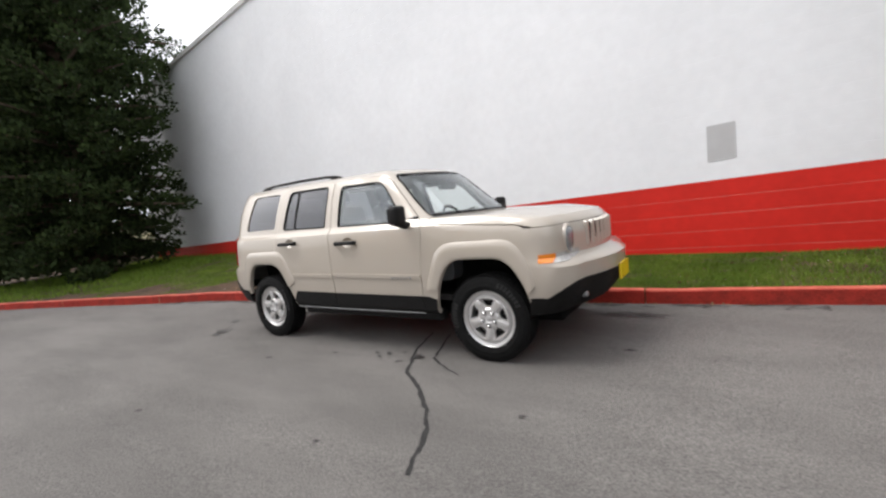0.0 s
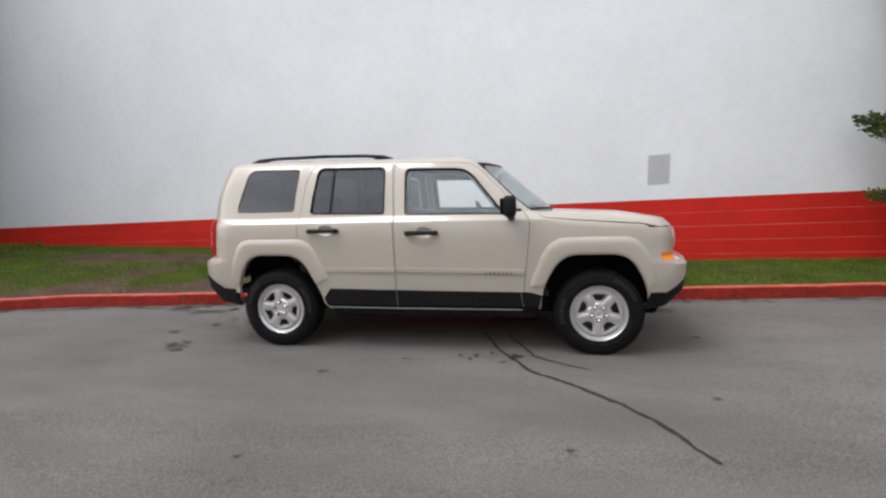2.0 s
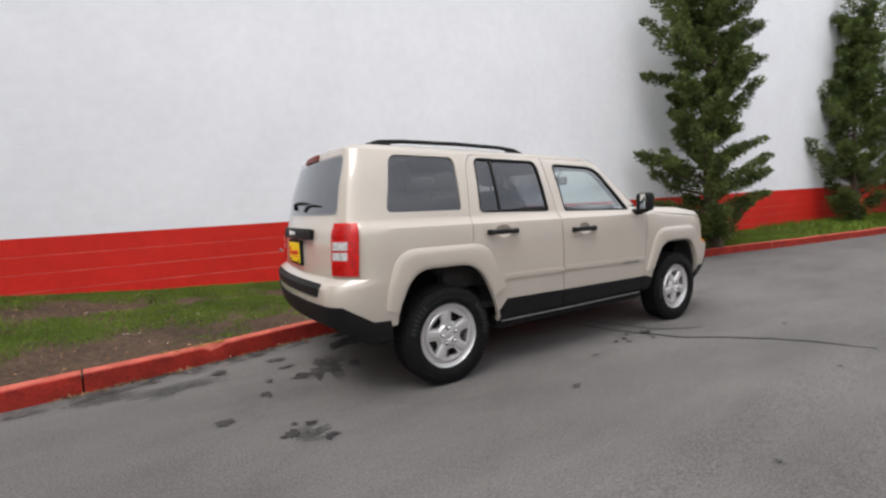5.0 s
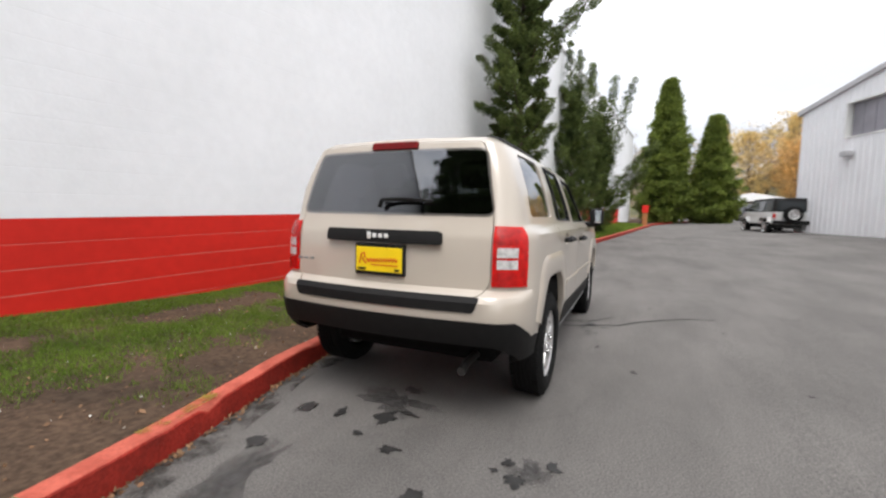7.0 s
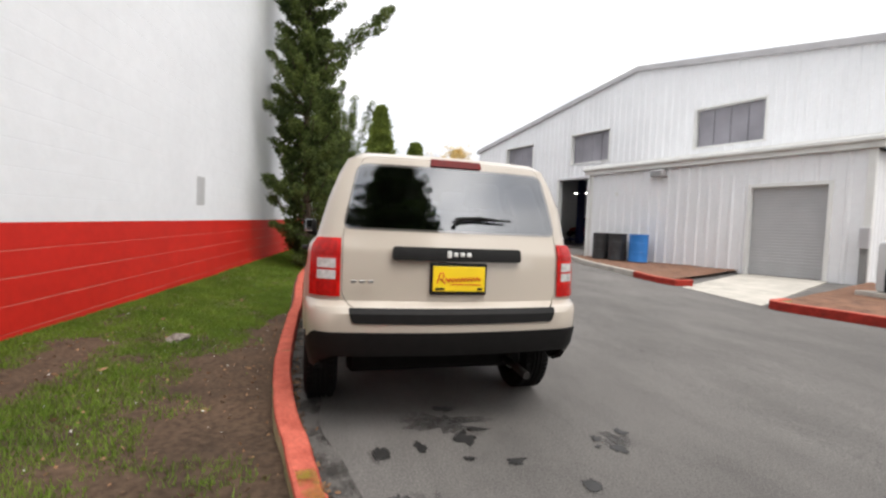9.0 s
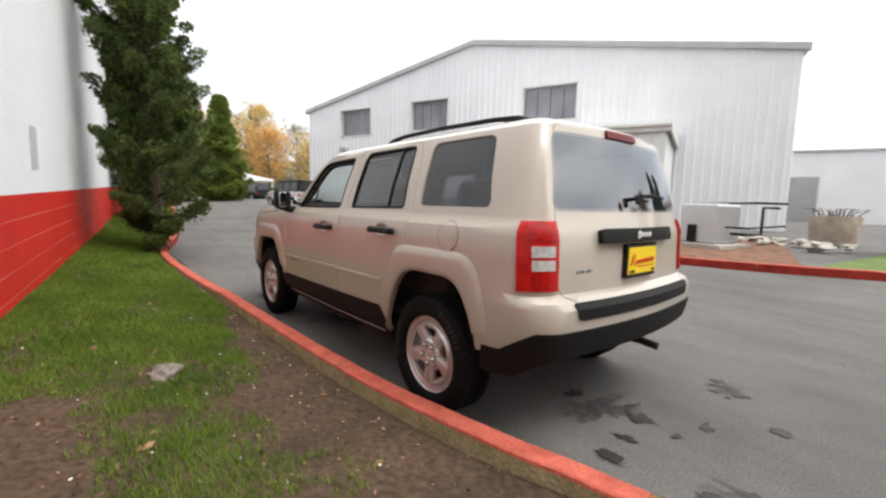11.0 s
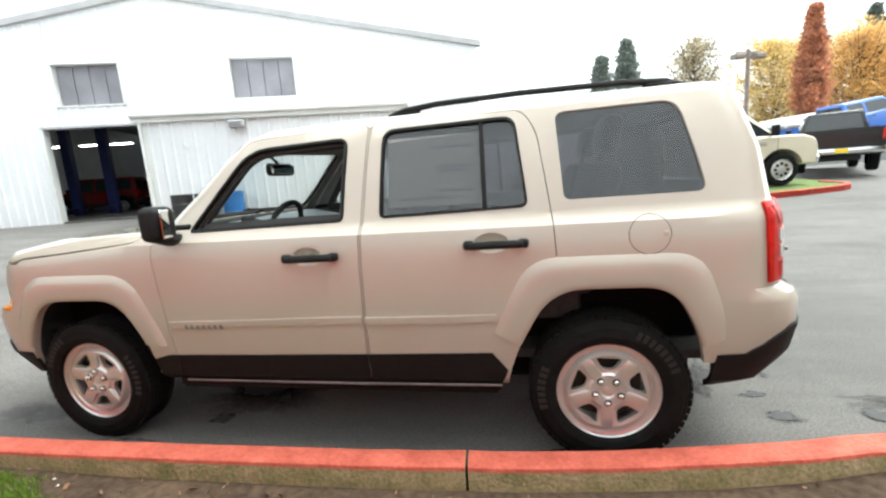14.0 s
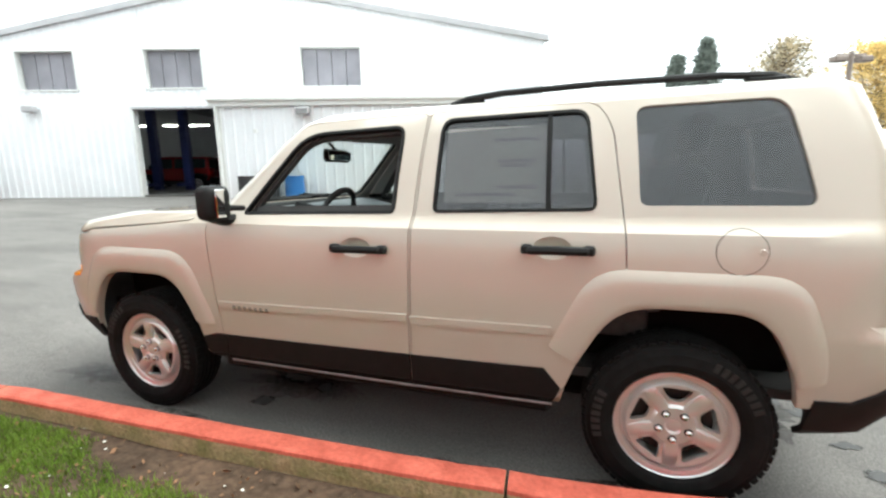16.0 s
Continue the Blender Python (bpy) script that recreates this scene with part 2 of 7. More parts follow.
def asphalt():
    """Worn grey asphalt: stone speckle, broad pale and dark areas, and hairline crazing."""
    m = mat("asphalt", (0.160, 0.150, 0.140), 0.85, color2=(0.114, 0.106, 0.099), scale=0.45, fine=0.42, fine_scale=105, bump=0.9, bump_scale=140)
    nt = m.node_tree
    b = nt.nodes["Principled BSDF"]
    src = b.inputs["Base Color"].links[0].from_socket
    tc = nt.nodes.new("ShaderNodeTexCoord")
    mp = nt.nodes.new("ShaderNodeMapping")
    mp.inputs["Scale"].default_value = (0.5, 1.6, 1)
    n1 = nt.nodes.new("ShaderNodeTexNoise")
    n1.inputs["Scale"].default_value = 1.1
    n1.inputs["Detail"].default_value = 8
    n1.inputs["Roughness"].default_value = 0.65
    r1 = nt.nodes.new("ShaderNodeMapRange")
    r1.inputs["From Min"].default_value = 0.34
    r1.inputs["From Max"].default_value = 0.66
    r1.inputs["To Min"].default_value = 0.80
    r1.inputs["To Max"].default_value = 1.12
    vo = nt.nodes.new("ShaderNodeTexVoronoi")
    vo.feature = "DISTANCE_TO_EDGE"
    vo.inputs["Scale"].default_value = 0.55
    wn = nt.nodes.new("ShaderNodeTexNoise")
    wn.inputs["Scale"].default_value = 2.5
    wn.inputs["Detail"].default_value = 6
    wm = nt.nodes.new("ShaderNodeVectorMath")
    wm.operation = "MULTIPLY_ADD"
    wm.inputs[1].default_value = (0.7, 0.7, 0)
    r2 = nt.nodes.new("ShaderNodeMapRange")
    r2.inputs["From Min"].default_value = 0.0
    r2.inputs["From Max"].default_value = 0.012
    r2.inputs["To Min"].default_value = 0.92
    r2.inputs["To Max"].default_value = 1.0
    sp = nt.nodes.new("ShaderNodeTexVoronoi")
    sp.inputs["Scale"].default_value = 90
    r3 = nt.nodes.new("ShaderNodeMapRange")
    r3.inputs["From Min"].default_value = 0.0
    r3.inputs["From Max"].default_value = 0.5
    r3.inputs["To Min"].default_value = 1.14
    r3.inputs["To Max"].default_value = 0.90
    nt.links.new(tc.outputs["Object"], mp.inputs["Vector"])
    nt.links.new(mp.outputs["Vector"], n1.inputs["Vector"])
    nt.links.new(n1.outputs["Fac"], r1.inputs["Value"])
    nt.links.new(tc.outputs["Object"], wn.inputs["Vector"])
    nt.links.new(wn.outputs["Color"], wm.inputs[0])
    nt.links.new(tc.outputs["Object"], wm.inputs[2])
    nt.links.new(wm.outputs["Vector"], vo.inputs["Vector"])
    nt.links.new(vo.outputs["Distance"], r2.inputs["Value"])
    nt.links.new(tc.outputs["Object"], sp.inputs["Vector"])
    nt.links.new(sp.outputs["Distance"], r3.inputs["Value"])
    last = src
    for r in (r1, r2, r3):
        k = nt.nodes.new("ShaderNodeVectorMath")
        k.operation = "SCALE"
        nt.links.new(last, k.inputs[0])
        nt.links.new(r.outputs["Result"], k.inputs["Scale"])
        last = k.outputs["Vector"]
    nt.links.new(last, b.inputs["Base Color"])
    return m


M_ASPHALT = asphalt()


def stain_mat(name, color, soft, rough):
    """A stain that frays into the surface under it towards its rim."""
    m = mat(name, color, rough, var=0.25, scale=14)
    nt = m.node_tree
    b = nt.nodes["Principled BSDF"]
    tc = nt.nodes.new("ShaderNodeTexCoord")
    gx = nt.nodes.new("ShaderNodeVectorMath")
    gx.operation = "SUBTRACT"
    gx.inputs[1].default_value = (0.5, 0.5, 0)
    fl = nt.nodes.new("ShaderNodeVectorMath")
    fl.operation = "MULTIPLY"
    fl.inputs[1].default_value = (1, 1, 0)
    ln = nt.nodes.new("ShaderNodeVectorMath")
    ln.operation = "LENGTH"
    no = nt.nodes.new("ShaderNodeTexNoise")
    no.inputs["Scale"].default_value = 28
    no.inputs["Detail"].default_value = 5
    ad = nt.nodes.new("ShaderNodeMath")
    ad.operation = "MULTIPLY_ADD"
    ad.inputs[1].default_value = 0.45
    mr = nt.nodes.new("ShaderNodeMapRange")
    mr.inputs["From Min"].default_value = 0.72
    mr.inputs["From Max"].default_value = 0.72 - soft
    nt.links.new(tc.outputs["Generated"], gx.inputs[0])
    nt.links.new(gx.outputs["Vector"], fl.inputs[0])
    nt.links.new(fl.outputs["Vector"], ln.inputs[0])
    nt.links.new(tc.outputs["Object"], no.inputs["Vector"])
    nt.links.new(no.outputs["Fac"], ad.inputs[0])
    nt.links.new(ln.outputs["Value"], ad.inputs[2])
    nt.links.new(ad.outputs["Value"], mr.inputs["Value"])
    nt.links.new(mr.outputs["Result"], b.inputs["Alpha"])
    return m


M_GUTTER = mat("dark_gutter_dirt", (0.050, 0.045, 0.040), 0.9, var=0.3, scale=12, fine=0.3, fine_scale=90)


def fray(m, cover):
    """Break a thin layer up into ragged patches."""
    nt = m.node_tree
    tc = nt.nodes.new("ShaderNodeTexCoord")
    no = nt.nodes.new("ShaderNodeTexNoise")
    no.inputs["Scale"].default_value = 5.5
    no.inputs["Detail"].default_value = 9
    no.inputs["Roughness"].default_value = 0.72
    mr = nt.nodes.new("ShaderNodeMapRange")
    mr.inputs["From Min"].default_value = cover
    mr.inputs["From Max"].default_value = cover + 0.14
    mr.inputs["To Max"].default_value = 0.7
    nt.links.new(tc.outputs["Object"], no.inputs["Vector"])
    nt.links.new(no.outputs["Fac"], mr.inputs["Value"])
    nt.links.new(mr.outputs["Result"], nt.nodes["Principled BSDF"].inputs["Alpha"])


fray(M_GUTTER, 0.45)
M_CRACK = mat("dark_crack", (0.022, 0.021, 0.020), 0.9, var=0.3, scale=30)
M_OIL = stain_mat("oil_stain", (0.027, 0.026, 0.025), 0.18, 0.55)
M_DAMP = stain_mat("damp_asphalt", (0.062, 0.058, 0.056), 0.55, 0.75)
M_SHOPFLOOR = mat("darkened_shop_floor", (0.09, 0.085, 0.08), 0.5, var=0.2, scale=2)


def leafy(m, share):
    """Let part of the light through thin leaves."""
    nt = m.node_tree
    b = nt.nodes["Principled BSDF"]
    out = nt.nodes["Material Output"]
    tl = nt.nodes.new("ShaderNodeBsdfTranslucent")
    mx = nt.nodes.new("ShaderNodeMixShader")
    mx.inputs["Fac"].default_value = share
    nt.links.new(b.inputs["Base Color"].links[0].from_socket, tl.inputs["Color"])
    nt.links.new(b.outputs["BSDF"], mx.inputs[1])
    nt.links.new(tl.outputs["BSDF"], mx.inputs[2])
    nt.links.new(mx.outputs["Shader"], out.inputs["Surface"])


leafy(M_GRASS, 0.35)


# ---- mesh helpers ------------------------------------------------------
def finish(name, me, material, parent=None, label="", smooth=None):
    if smooth is not None:
        me.shade_smooth()
        me.set_sharp_from_angle(angle=radians(smooth))
    if material is not None:
        for mm in (material if isinstance(material, (list, tuple)) else [material]):
            me.materials.append(mm)
    ob = new(name, me)
    if parent is not None:
        ob.parent = parent
    if label:
        tagged(ob, label)
    return ob


def part(name, bm, material, parent=None, label="", smooth=30):
    me = bpy.data.meshes.new(name)
    bm.normal_update()
    bm.to_mesh(me)
    bm.free()
    return finish(name, me, material, parent, label, smooth)


def from_arrays(name, verts, faces, material, parent=None, label="", smooth=None):
    me = bpy.data.meshes.new(name)
    me.from_pydata([tuple(v) for v in verts], [], [tuple(f) for f in faces])
    me.update()
    return finish(name, me, material, parent, label, smooth)


def add_box(bm, x0, x1, y0, y1, z0, z1, bevel=0.0, seg=1, m=None):
    r = bmesh.ops.create_cube(bm, size=1.0)
    vs = r["verts"]
    for v in vs:
        v.co = Vector(((x0 + x1) / 2 + v.co.x * (x1 - x0), (y0 + y1) / 2 + v.co.y * (y1 - y0), (z0 + z1) / 2 + v.co.z * (z1 - z0)))
    if bevel:
        es = list({e for v in vs for e in v.link_edges})
        res = bmesh.ops.bevel(bm, geom=es, offset=bevel, segments=seg, affect="EDGES", profile=0.5)
        vs = [v for v in res["verts"]]
    if m is not None:
        allv = {v for v in vs} | {v for f in {f for v in vs for f in v.link_faces} for v in f.verts}
        bmesh.ops.transform(bm, matrix=m, verts=list(allv))
    return vs


def box(name, x0, x1, y0, y1, z0, z1, material, parent=None, bevel=0.0, label="", seg=1, m=None):
    bm = bmesh.new()
    add_box(bm, x0, x1, y0, y1, z0, z1, bevel, seg, m)
    return part(name, bm, material, parent, label)


def add_tube(bm, pts, radius, sides=8, closed=False):
    """A tube along points; radius may be a list."""
    rings = []
    n = len(pts)
    pts = [Vector(p) for p in pts]
    for i, p in enumerate(pts):
        a = pts[(i - 1) % n] if (i > 0 or closed) else p
        b = pts[(i + 1) % n] if (i < n - 1 or closed) else p
        d = (b - a).normalized()
        up = Vector((0, 0, 1)) if abs(d.z) < 0.9 else Vector((1, 0, 0))
        u = d.cross(up).normalized()
        v = u.cross(d).normalized()
        r = radius[i] if isinstance(radius, (list, tuple)) else radius
        rings.append([bm.verts.new(p + u * (r * math.cos(2 * math.pi * k / sides)) + v * (r * math.sin(2 * math.pi * k / sides))) for k in range(sides)])
    for i in range(n if closed else n - 1):
        A, B = rings[i], rings[(i + 1) % n]
        for k in range(sides):
            bm.faces.new((A[k], A[(k + 1) % sides], B[(k + 1) % sides], B[k]))
    if not closed:
        bm.faces.new(list(reversed(rings[0])))
        bm.faces.new(rings[-1])


def add_prism(bm, poly, axis, lo, hi):
    """A prism over a polygon of (a, b) pairs along an axis: 'y' takes (x, z), 'z' takes (x, y), 'x' takes (y, z)."""
    def at(p, h):
        return {"y": (p[0], h, p[1]), "z": (p[0], p[1], h), "x": (h, p[0], p[1])}[axis]
    A = [bm.verts.new(at(p, lo)) for p in poly]
    B = [bm.verts.new(at(p, hi)) for p in poly]
    n = len(poly)
    bm.faces.new(A)
    bm.faces.new(list(reversed(B)))
    for i in range(n):
        bm.faces.new((A[i], B[i], B[(i + 1) % n], A[(i + 1) % n]))
    bmesh.ops.recalc_face_normals(bm, faces=bm.faces[:])


def add_lathe(bm, profile, seg=48, origin=(0, 0, 0), axis="y"):
    """Profile of (radius, offset along the axis), spun round it."""
    rings = []
    for r, h in profile:
        ring = []
        for k in range(seg):
            a = 2 * math.pi * k / seg
            c, s = r * math.cos(a), r * math.sin(a)
            p = {"y": (c, h, s), "z": (c, s, h), "x": (h, c, s)}[axis]
            ring.append(bm.verts.new(Vector(origin) + Vector(p)))
        rings.append(ring)
    for A, B in zip(rings, rings[1:]):
        for k in range(seg):
            bm.faces.new((A[k], A[(k + 1) % seg], B[(k + 1) % seg], B[k]))
    bmesh.ops.recalc_face_normals(bm, faces=bm.faces[:])
    return rings


def rounded(poly, r, seg=4):
    """A polygon with its corners rounded; r may be a list."""
    out = []
    n = len(poly)
    for i, p in enumerate(poly):
        p = Vector(p)
        a, b = Vector(poly[i - 1]), Vector(poly[(i + 1) % n])
        ri = r[i] if isinstance(r, (list, tuple)) else r
        da, db = (a - p), (b - p)
        k = min(ri, da.length * 0.45, db.length * 0.45)
        p0, p1 = p + da.normalized() * k, p + db.normalized() * k
        for s in range(seg + 1):
            t = s / seg
            q = p0 * (1 - t) ** 2 + p * 2 * t * (1 - t) + p1 * t * t
            out.append((q.x, q.y))
    return out


def grown(poly, d):
    """The polygon moved outwards by d along its corner normals."""
    n = len(poly)
    area = sum(poly[i - 1][0] * poly[i][1] - poly[i][0] * poly[i - 1][1] for i in range(n))
    sg = 1 if area > 0 else -1
    out = []
    for i in range(n):
        a, p, b = Vector(poly[i - 1]), Vector(poly[i]), Vector(poly[(i + 1) % n])
        e1, e2 = (p - a).normalized(), (b - p).normalized()
        n1, n2 = Vector((e1.y, -e1.x)), Vector((e2.y, -e2.x))
        m = (n1 + n2).normalized()
        out.append(tuple(p + m * (sg * d / max(0.4, m.dot(n1)))))
    return out


def boolean(base, cutter, op):
    """Mesh data of base combined with cutter."""
    a, b = new("tmp_a", base), new("tmp_b", cutter)
    md = a.modifiers.new("b", "BOOLEAN")
    md.operation, md.object, md.solver = op, b, "EXACT"
    dg = bpy.context.evaluated_depsgraph_get()
    dg.update()
    res = bpy.data.meshes.new_from_object(a.evaluated_get(dg))
    bpy.data.objects.remove(a)
    bpy.data.objects.remove(b)
    return res


def interp(x, pts):
    """Piecewise-smooth value through (x, value) pairs."""
    if x <= pts[0][0]:
        return pts[0][1]
    for (a, va), (b, vb) in zip(pts, pts[1:]):
        if x <= b:
            return va + (vb - va) * (x - a) / (b - a)
    return pts[-1][1]


def smooth_line(pts, step):
    """Catmull-Rom points along a plan line at about the given step."""
    P = [Vector(p) for p in pts]
    P = [P[0] * 2 - P[1]] + P + [P[-1] * 2 - P[-2]]
    out = []
    for i in range(1, len(P) - 2):
        n = max(1, int((P[i + 1] - P[i]).length / step))
        for k in range(n):
            t = k / n
            out.append(0.5 * ((2 * P[i]) + (P[i + 1] - P[i - 1]) * t + (2 * P[i - 1] - 5 * P[i] + 4 * P[i + 1] - P[i + 2]) * t * t + (-P[i - 1] + 3 * P[i] - 3 * P[i + 1] + P[i + 2]) * t ** 3))
    out.append(P[-2])
    return out


# ---- ground, kerbs, verge ----------------------------------------------
def ground_z(x, y):
    """Flat round the parked car, rising gently towards the workshop and along the lane."""
    a = max(0.0, -y - 2.0)
    b = max(0.0, x - 2.0)
    return 0.0335 * min(a, 16) * min(1, a / 1.5) + 0.018 * min(b, 60) * min(1, b / 3)


KERB = smooth_line([(-48, -16), (-30, -8.6), (-18, -3.5), (-10.5, -1.15), (-6.4, -0.08), (-4.95, 0.33), (-3.6, 0.51), (-2.9, 0.63), (-2.28, 0.765), (-1.7, 0.88), (-0.72, 0.98),
                    (0.46, 1.03), (1.8, 1.06), (3.4, 1.16), (5.1, 1.20), (6.3, 1.08), (7.2, 0.9), (8.6, 0.6), (12.9, -0.1), (20, -1.0), (28, -2.0), (34, -3.0), (42, -7.0), (60, -16)], 0.06)


KERB_STEP = 0.05
KERB_ROW = np.interp(np.arange(-60, 62, KERB_STEP), [p.x for p in KERB], [p.y for p in KERB]).tolist()


def kerb_y(x):
    f = (min(61.9, max(-60, x)) + 60) / KERB_STEP
    k = min(int(f), len(KERB_ROW) - 2)
    return KERB_ROW[k] + (KERB_ROW[k + 1] - KERB_ROW[k]) * (f - k)


def wall_y(x):
    return 2.895 - 0.1 * x


def wall_lift(x):
    return 0.021 * x


def build_ground():
    xs = sorted(set([-900, -400, -150, -80, -50] + list(np.arange(-30, 45, 1.5)) + [60, 90, 150, 400, 900]))
    ys = sorted(set([-900, -400, -150, -80, -50, -35] + list(np.arange(-24, 6, 1.0)) + [20, 60, 150, 400, 900]))
    V = [(x, y, ground_z(x, y)) for x in xs for y in ys]
    n = len(ys)
    F = [(i * n + j, (i + 1) * n + j, (i + 1) * n + j + 1, i * n + j + 1) for i in range(len(xs) - 1) for j in range(n - 1)]
    ob = from_arrays("road", V, F, M_ASPHALT, smooth=40)
    tagged(ob, "worn grey asphalt lane with cracks and oil drips", "road", kind="structure")


build_ground()


def verge_z(x, s):
    """Height of the planted strip; s runs from 0 at the kerb to 1 at the wall."""
    base = interp(x, [(-30, 0.3), (-9, 0.48), (-5.2, 0.44), (-3.2, 0.31), (-1, 0.24), (3, 0.27), (6, 0.32), (12, 0.42), (40, 0.85)])
    edge = interp(x, [(-4.5, 0.115), (-2.8, 0.075), (-1.6, 0.035), (0.5, 0.035), (2.2, 0.06), (3.5, 0.11)]) + 0.018 * max(0, x - 3)
    t = s ** 1.1
    return edge + (base - edge) * t + 0.025 * (noise.noise((x * 1.3, s * 4, 0)) + 0.5 * noise.noise((x * 4, s * 9, 3))) * min(1, s * 6) * min(1, (1 - s) * 6 + 0.2)


VERGE_X = [-60, -45, -36, -30, -25, -21, -18] + list(np.arange(-16, 12, 0.14)) + list(np.arange(12, 44, 1.0)) + [50, 60]


def verge_far(x):
    """The far edge of the planted strip: the wall, or open ground past its ends."""
    if x < -17.2:
        return wall_y(-17.2) + 3.2 * min(12, -17.2 - x)
    if x > 37:
        return wall_y(37) + 1.5 * min(12, x - 37)
    return wall_y(x) + 0.02


def build_verge():
    rows = 22
    V, F = [], []
    for x in VERGE_X:
        y0, y1 = kerb_y(x) + 0.1, verge_far(x)
        for j in range(rows + 1):
            s = j / rows
            V.append((x, y0 + (y1 - y0) * s, verge_z(x, s)))
    n = rows + 1
    for i in range(len(VERGE_X) - 1):
        for j in range(rows):
            F.append((i * n + j, (i + 1) * n + j, (i + 1) * n + j + 1, i * n + j + 1))
    ob = from_arrays("verge", V, F, M_SOIL, smooth=60)
    tagged(ob, "planted strip of bare brown soil with patchy moss", "ground", kind="structure")


build_verge()


def kerb_section():
    """Outline across a kerb: offset from the road edge, and height."""
    return [(0.0, -0.06), (0.002, 0.128), (0.007, 0.137), (0.016, 0.142), (0.104, 0.142), (0.116, 0.136), (0.121, 0.122), (0.128, -0.06)]


def build_kerb(line, name, label, mats, joint=2.78, lift=0.0, side=1, anchor=None):
    """Cast kerb lengths with joints; the top and road face painted, the back bare."""
    root = new(name)
    tagged(root, label, "kerb", kind="structure")
    sec = kerb_section()
    run = [0.0]
    for a, b in zip(line, line[1:]):
        run.append(run[-1] + (b - a).length)
    at = run[min(range(len(line)), key=lambda i: (line[i] - Vector(anchor)).length)] if anchor else 0.0
    cuts = [0]
    for i in range(1, len(line)):
        if math.floor((run[i] - at) / joint) > math.floor((run[i - 1] - at) / joint):
            cuts.append(i)
    if cuts[-1] != len(line) - 1:
        cuts.append(len(line) - 1)
    for a, b in zip(cuts, cuts[1:]):
        V, F, idx = [], [], []
        pts = line[a:b + 1]
        for k, p in enumerate(pts):
            q0, q1 = line[max(0, a + k - 1)], line[min(len(line) - 1, a + k + 1)]
            d = (q1 - q0).normalized()
            nrm = Vector((-d.y, d.x)) * side
            e = 0.006 if k == 0 else (-0.006 if k == len(pts) - 1 else 0)
            wob = 0.006 * noise.noise((p.x * 1.7, p.y * 1.7, 7)) + 0.005 * noise.noise((p.x * 5.1, p.y * 5.1, 3))
            z0 = ground_z(p.x, p.y) + lift
            for o, h in sec:
                chip = (0.026 * max(0, noise.noise((p.x * 6, p.y * 6, o * 9)) - 0.12) if o < 0.012 else 0) + 0.007 * noise.noise((p.x * 1.9, p.y * 1.9, 5)) if h > 0.1 else 0
                if side > 0:
                    # a chipped corner where one length has shifted
                    g = p.x + 2.66
                    broken = max(0.0, 1 - abs(g) / 0.14) if g > 0 else max(0.0, 1 - abs(g) / 0.04)
                    if o < 0.05 and h > 0.1:
                        chip += 0.045 * broken * (1 - o / 0.06)
                q = p + d * e + nrm * (o + wob)
                V.append((q.x, q.y, z0 + h - chip))
        m = len(sec)
        for k in range(len(pts) - 1):
            for j in range(m - 1):
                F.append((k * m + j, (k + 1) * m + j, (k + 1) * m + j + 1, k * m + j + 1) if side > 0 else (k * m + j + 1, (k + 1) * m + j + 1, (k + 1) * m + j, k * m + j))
                # 1 is the bare back, 2 the shade-darkened road face, 0 the top
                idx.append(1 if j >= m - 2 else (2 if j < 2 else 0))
        F.append(tuple(range(m - 1, -1, -1)))
        F.append(tuple((len(pts) - 1) * m + j for j in range(m)))
        idx += [1, 1]
        ob = from_arrays("kerb_length", V, F, mats, root, smooth=24)
        ob.data.polygons.foreach_set("material_index", idx)
    return root


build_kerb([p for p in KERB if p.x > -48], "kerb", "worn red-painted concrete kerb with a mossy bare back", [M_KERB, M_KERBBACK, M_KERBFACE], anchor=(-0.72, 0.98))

M_MOSS = mat("yellow_green_moss", (0.26, 0.20, 0.030), 0.95, color2=(0.17, 0.13, 0.03), scale=20, spec=0.1)
fray(M_MOSS, 0.44)
V, F = [], []
mx = np.arange(-2.98, -2.50, 0.03)
for x in mx:
    for o in (0.022, 0.062, 0.100):
        V.append((x - o * 0.2, kerb_y(x) + o, 0.149))
for i in range(len(mx) - 1):
    for j in range(2):
        F.append((3 * i + j, 3 * i + j + 3, 3 * i + j + 4, 3 * i + j + 1))
tagged(from_arrays("moss_patch", V, F, M_MOSS), "thin yellow-green moss on the kerb top", "moss", kind="structure")

# ---- the big painted block wall ----------------------------------------
W0, W1, WRED, WTOP = -17.0, 36.5, 30.0, 7.25


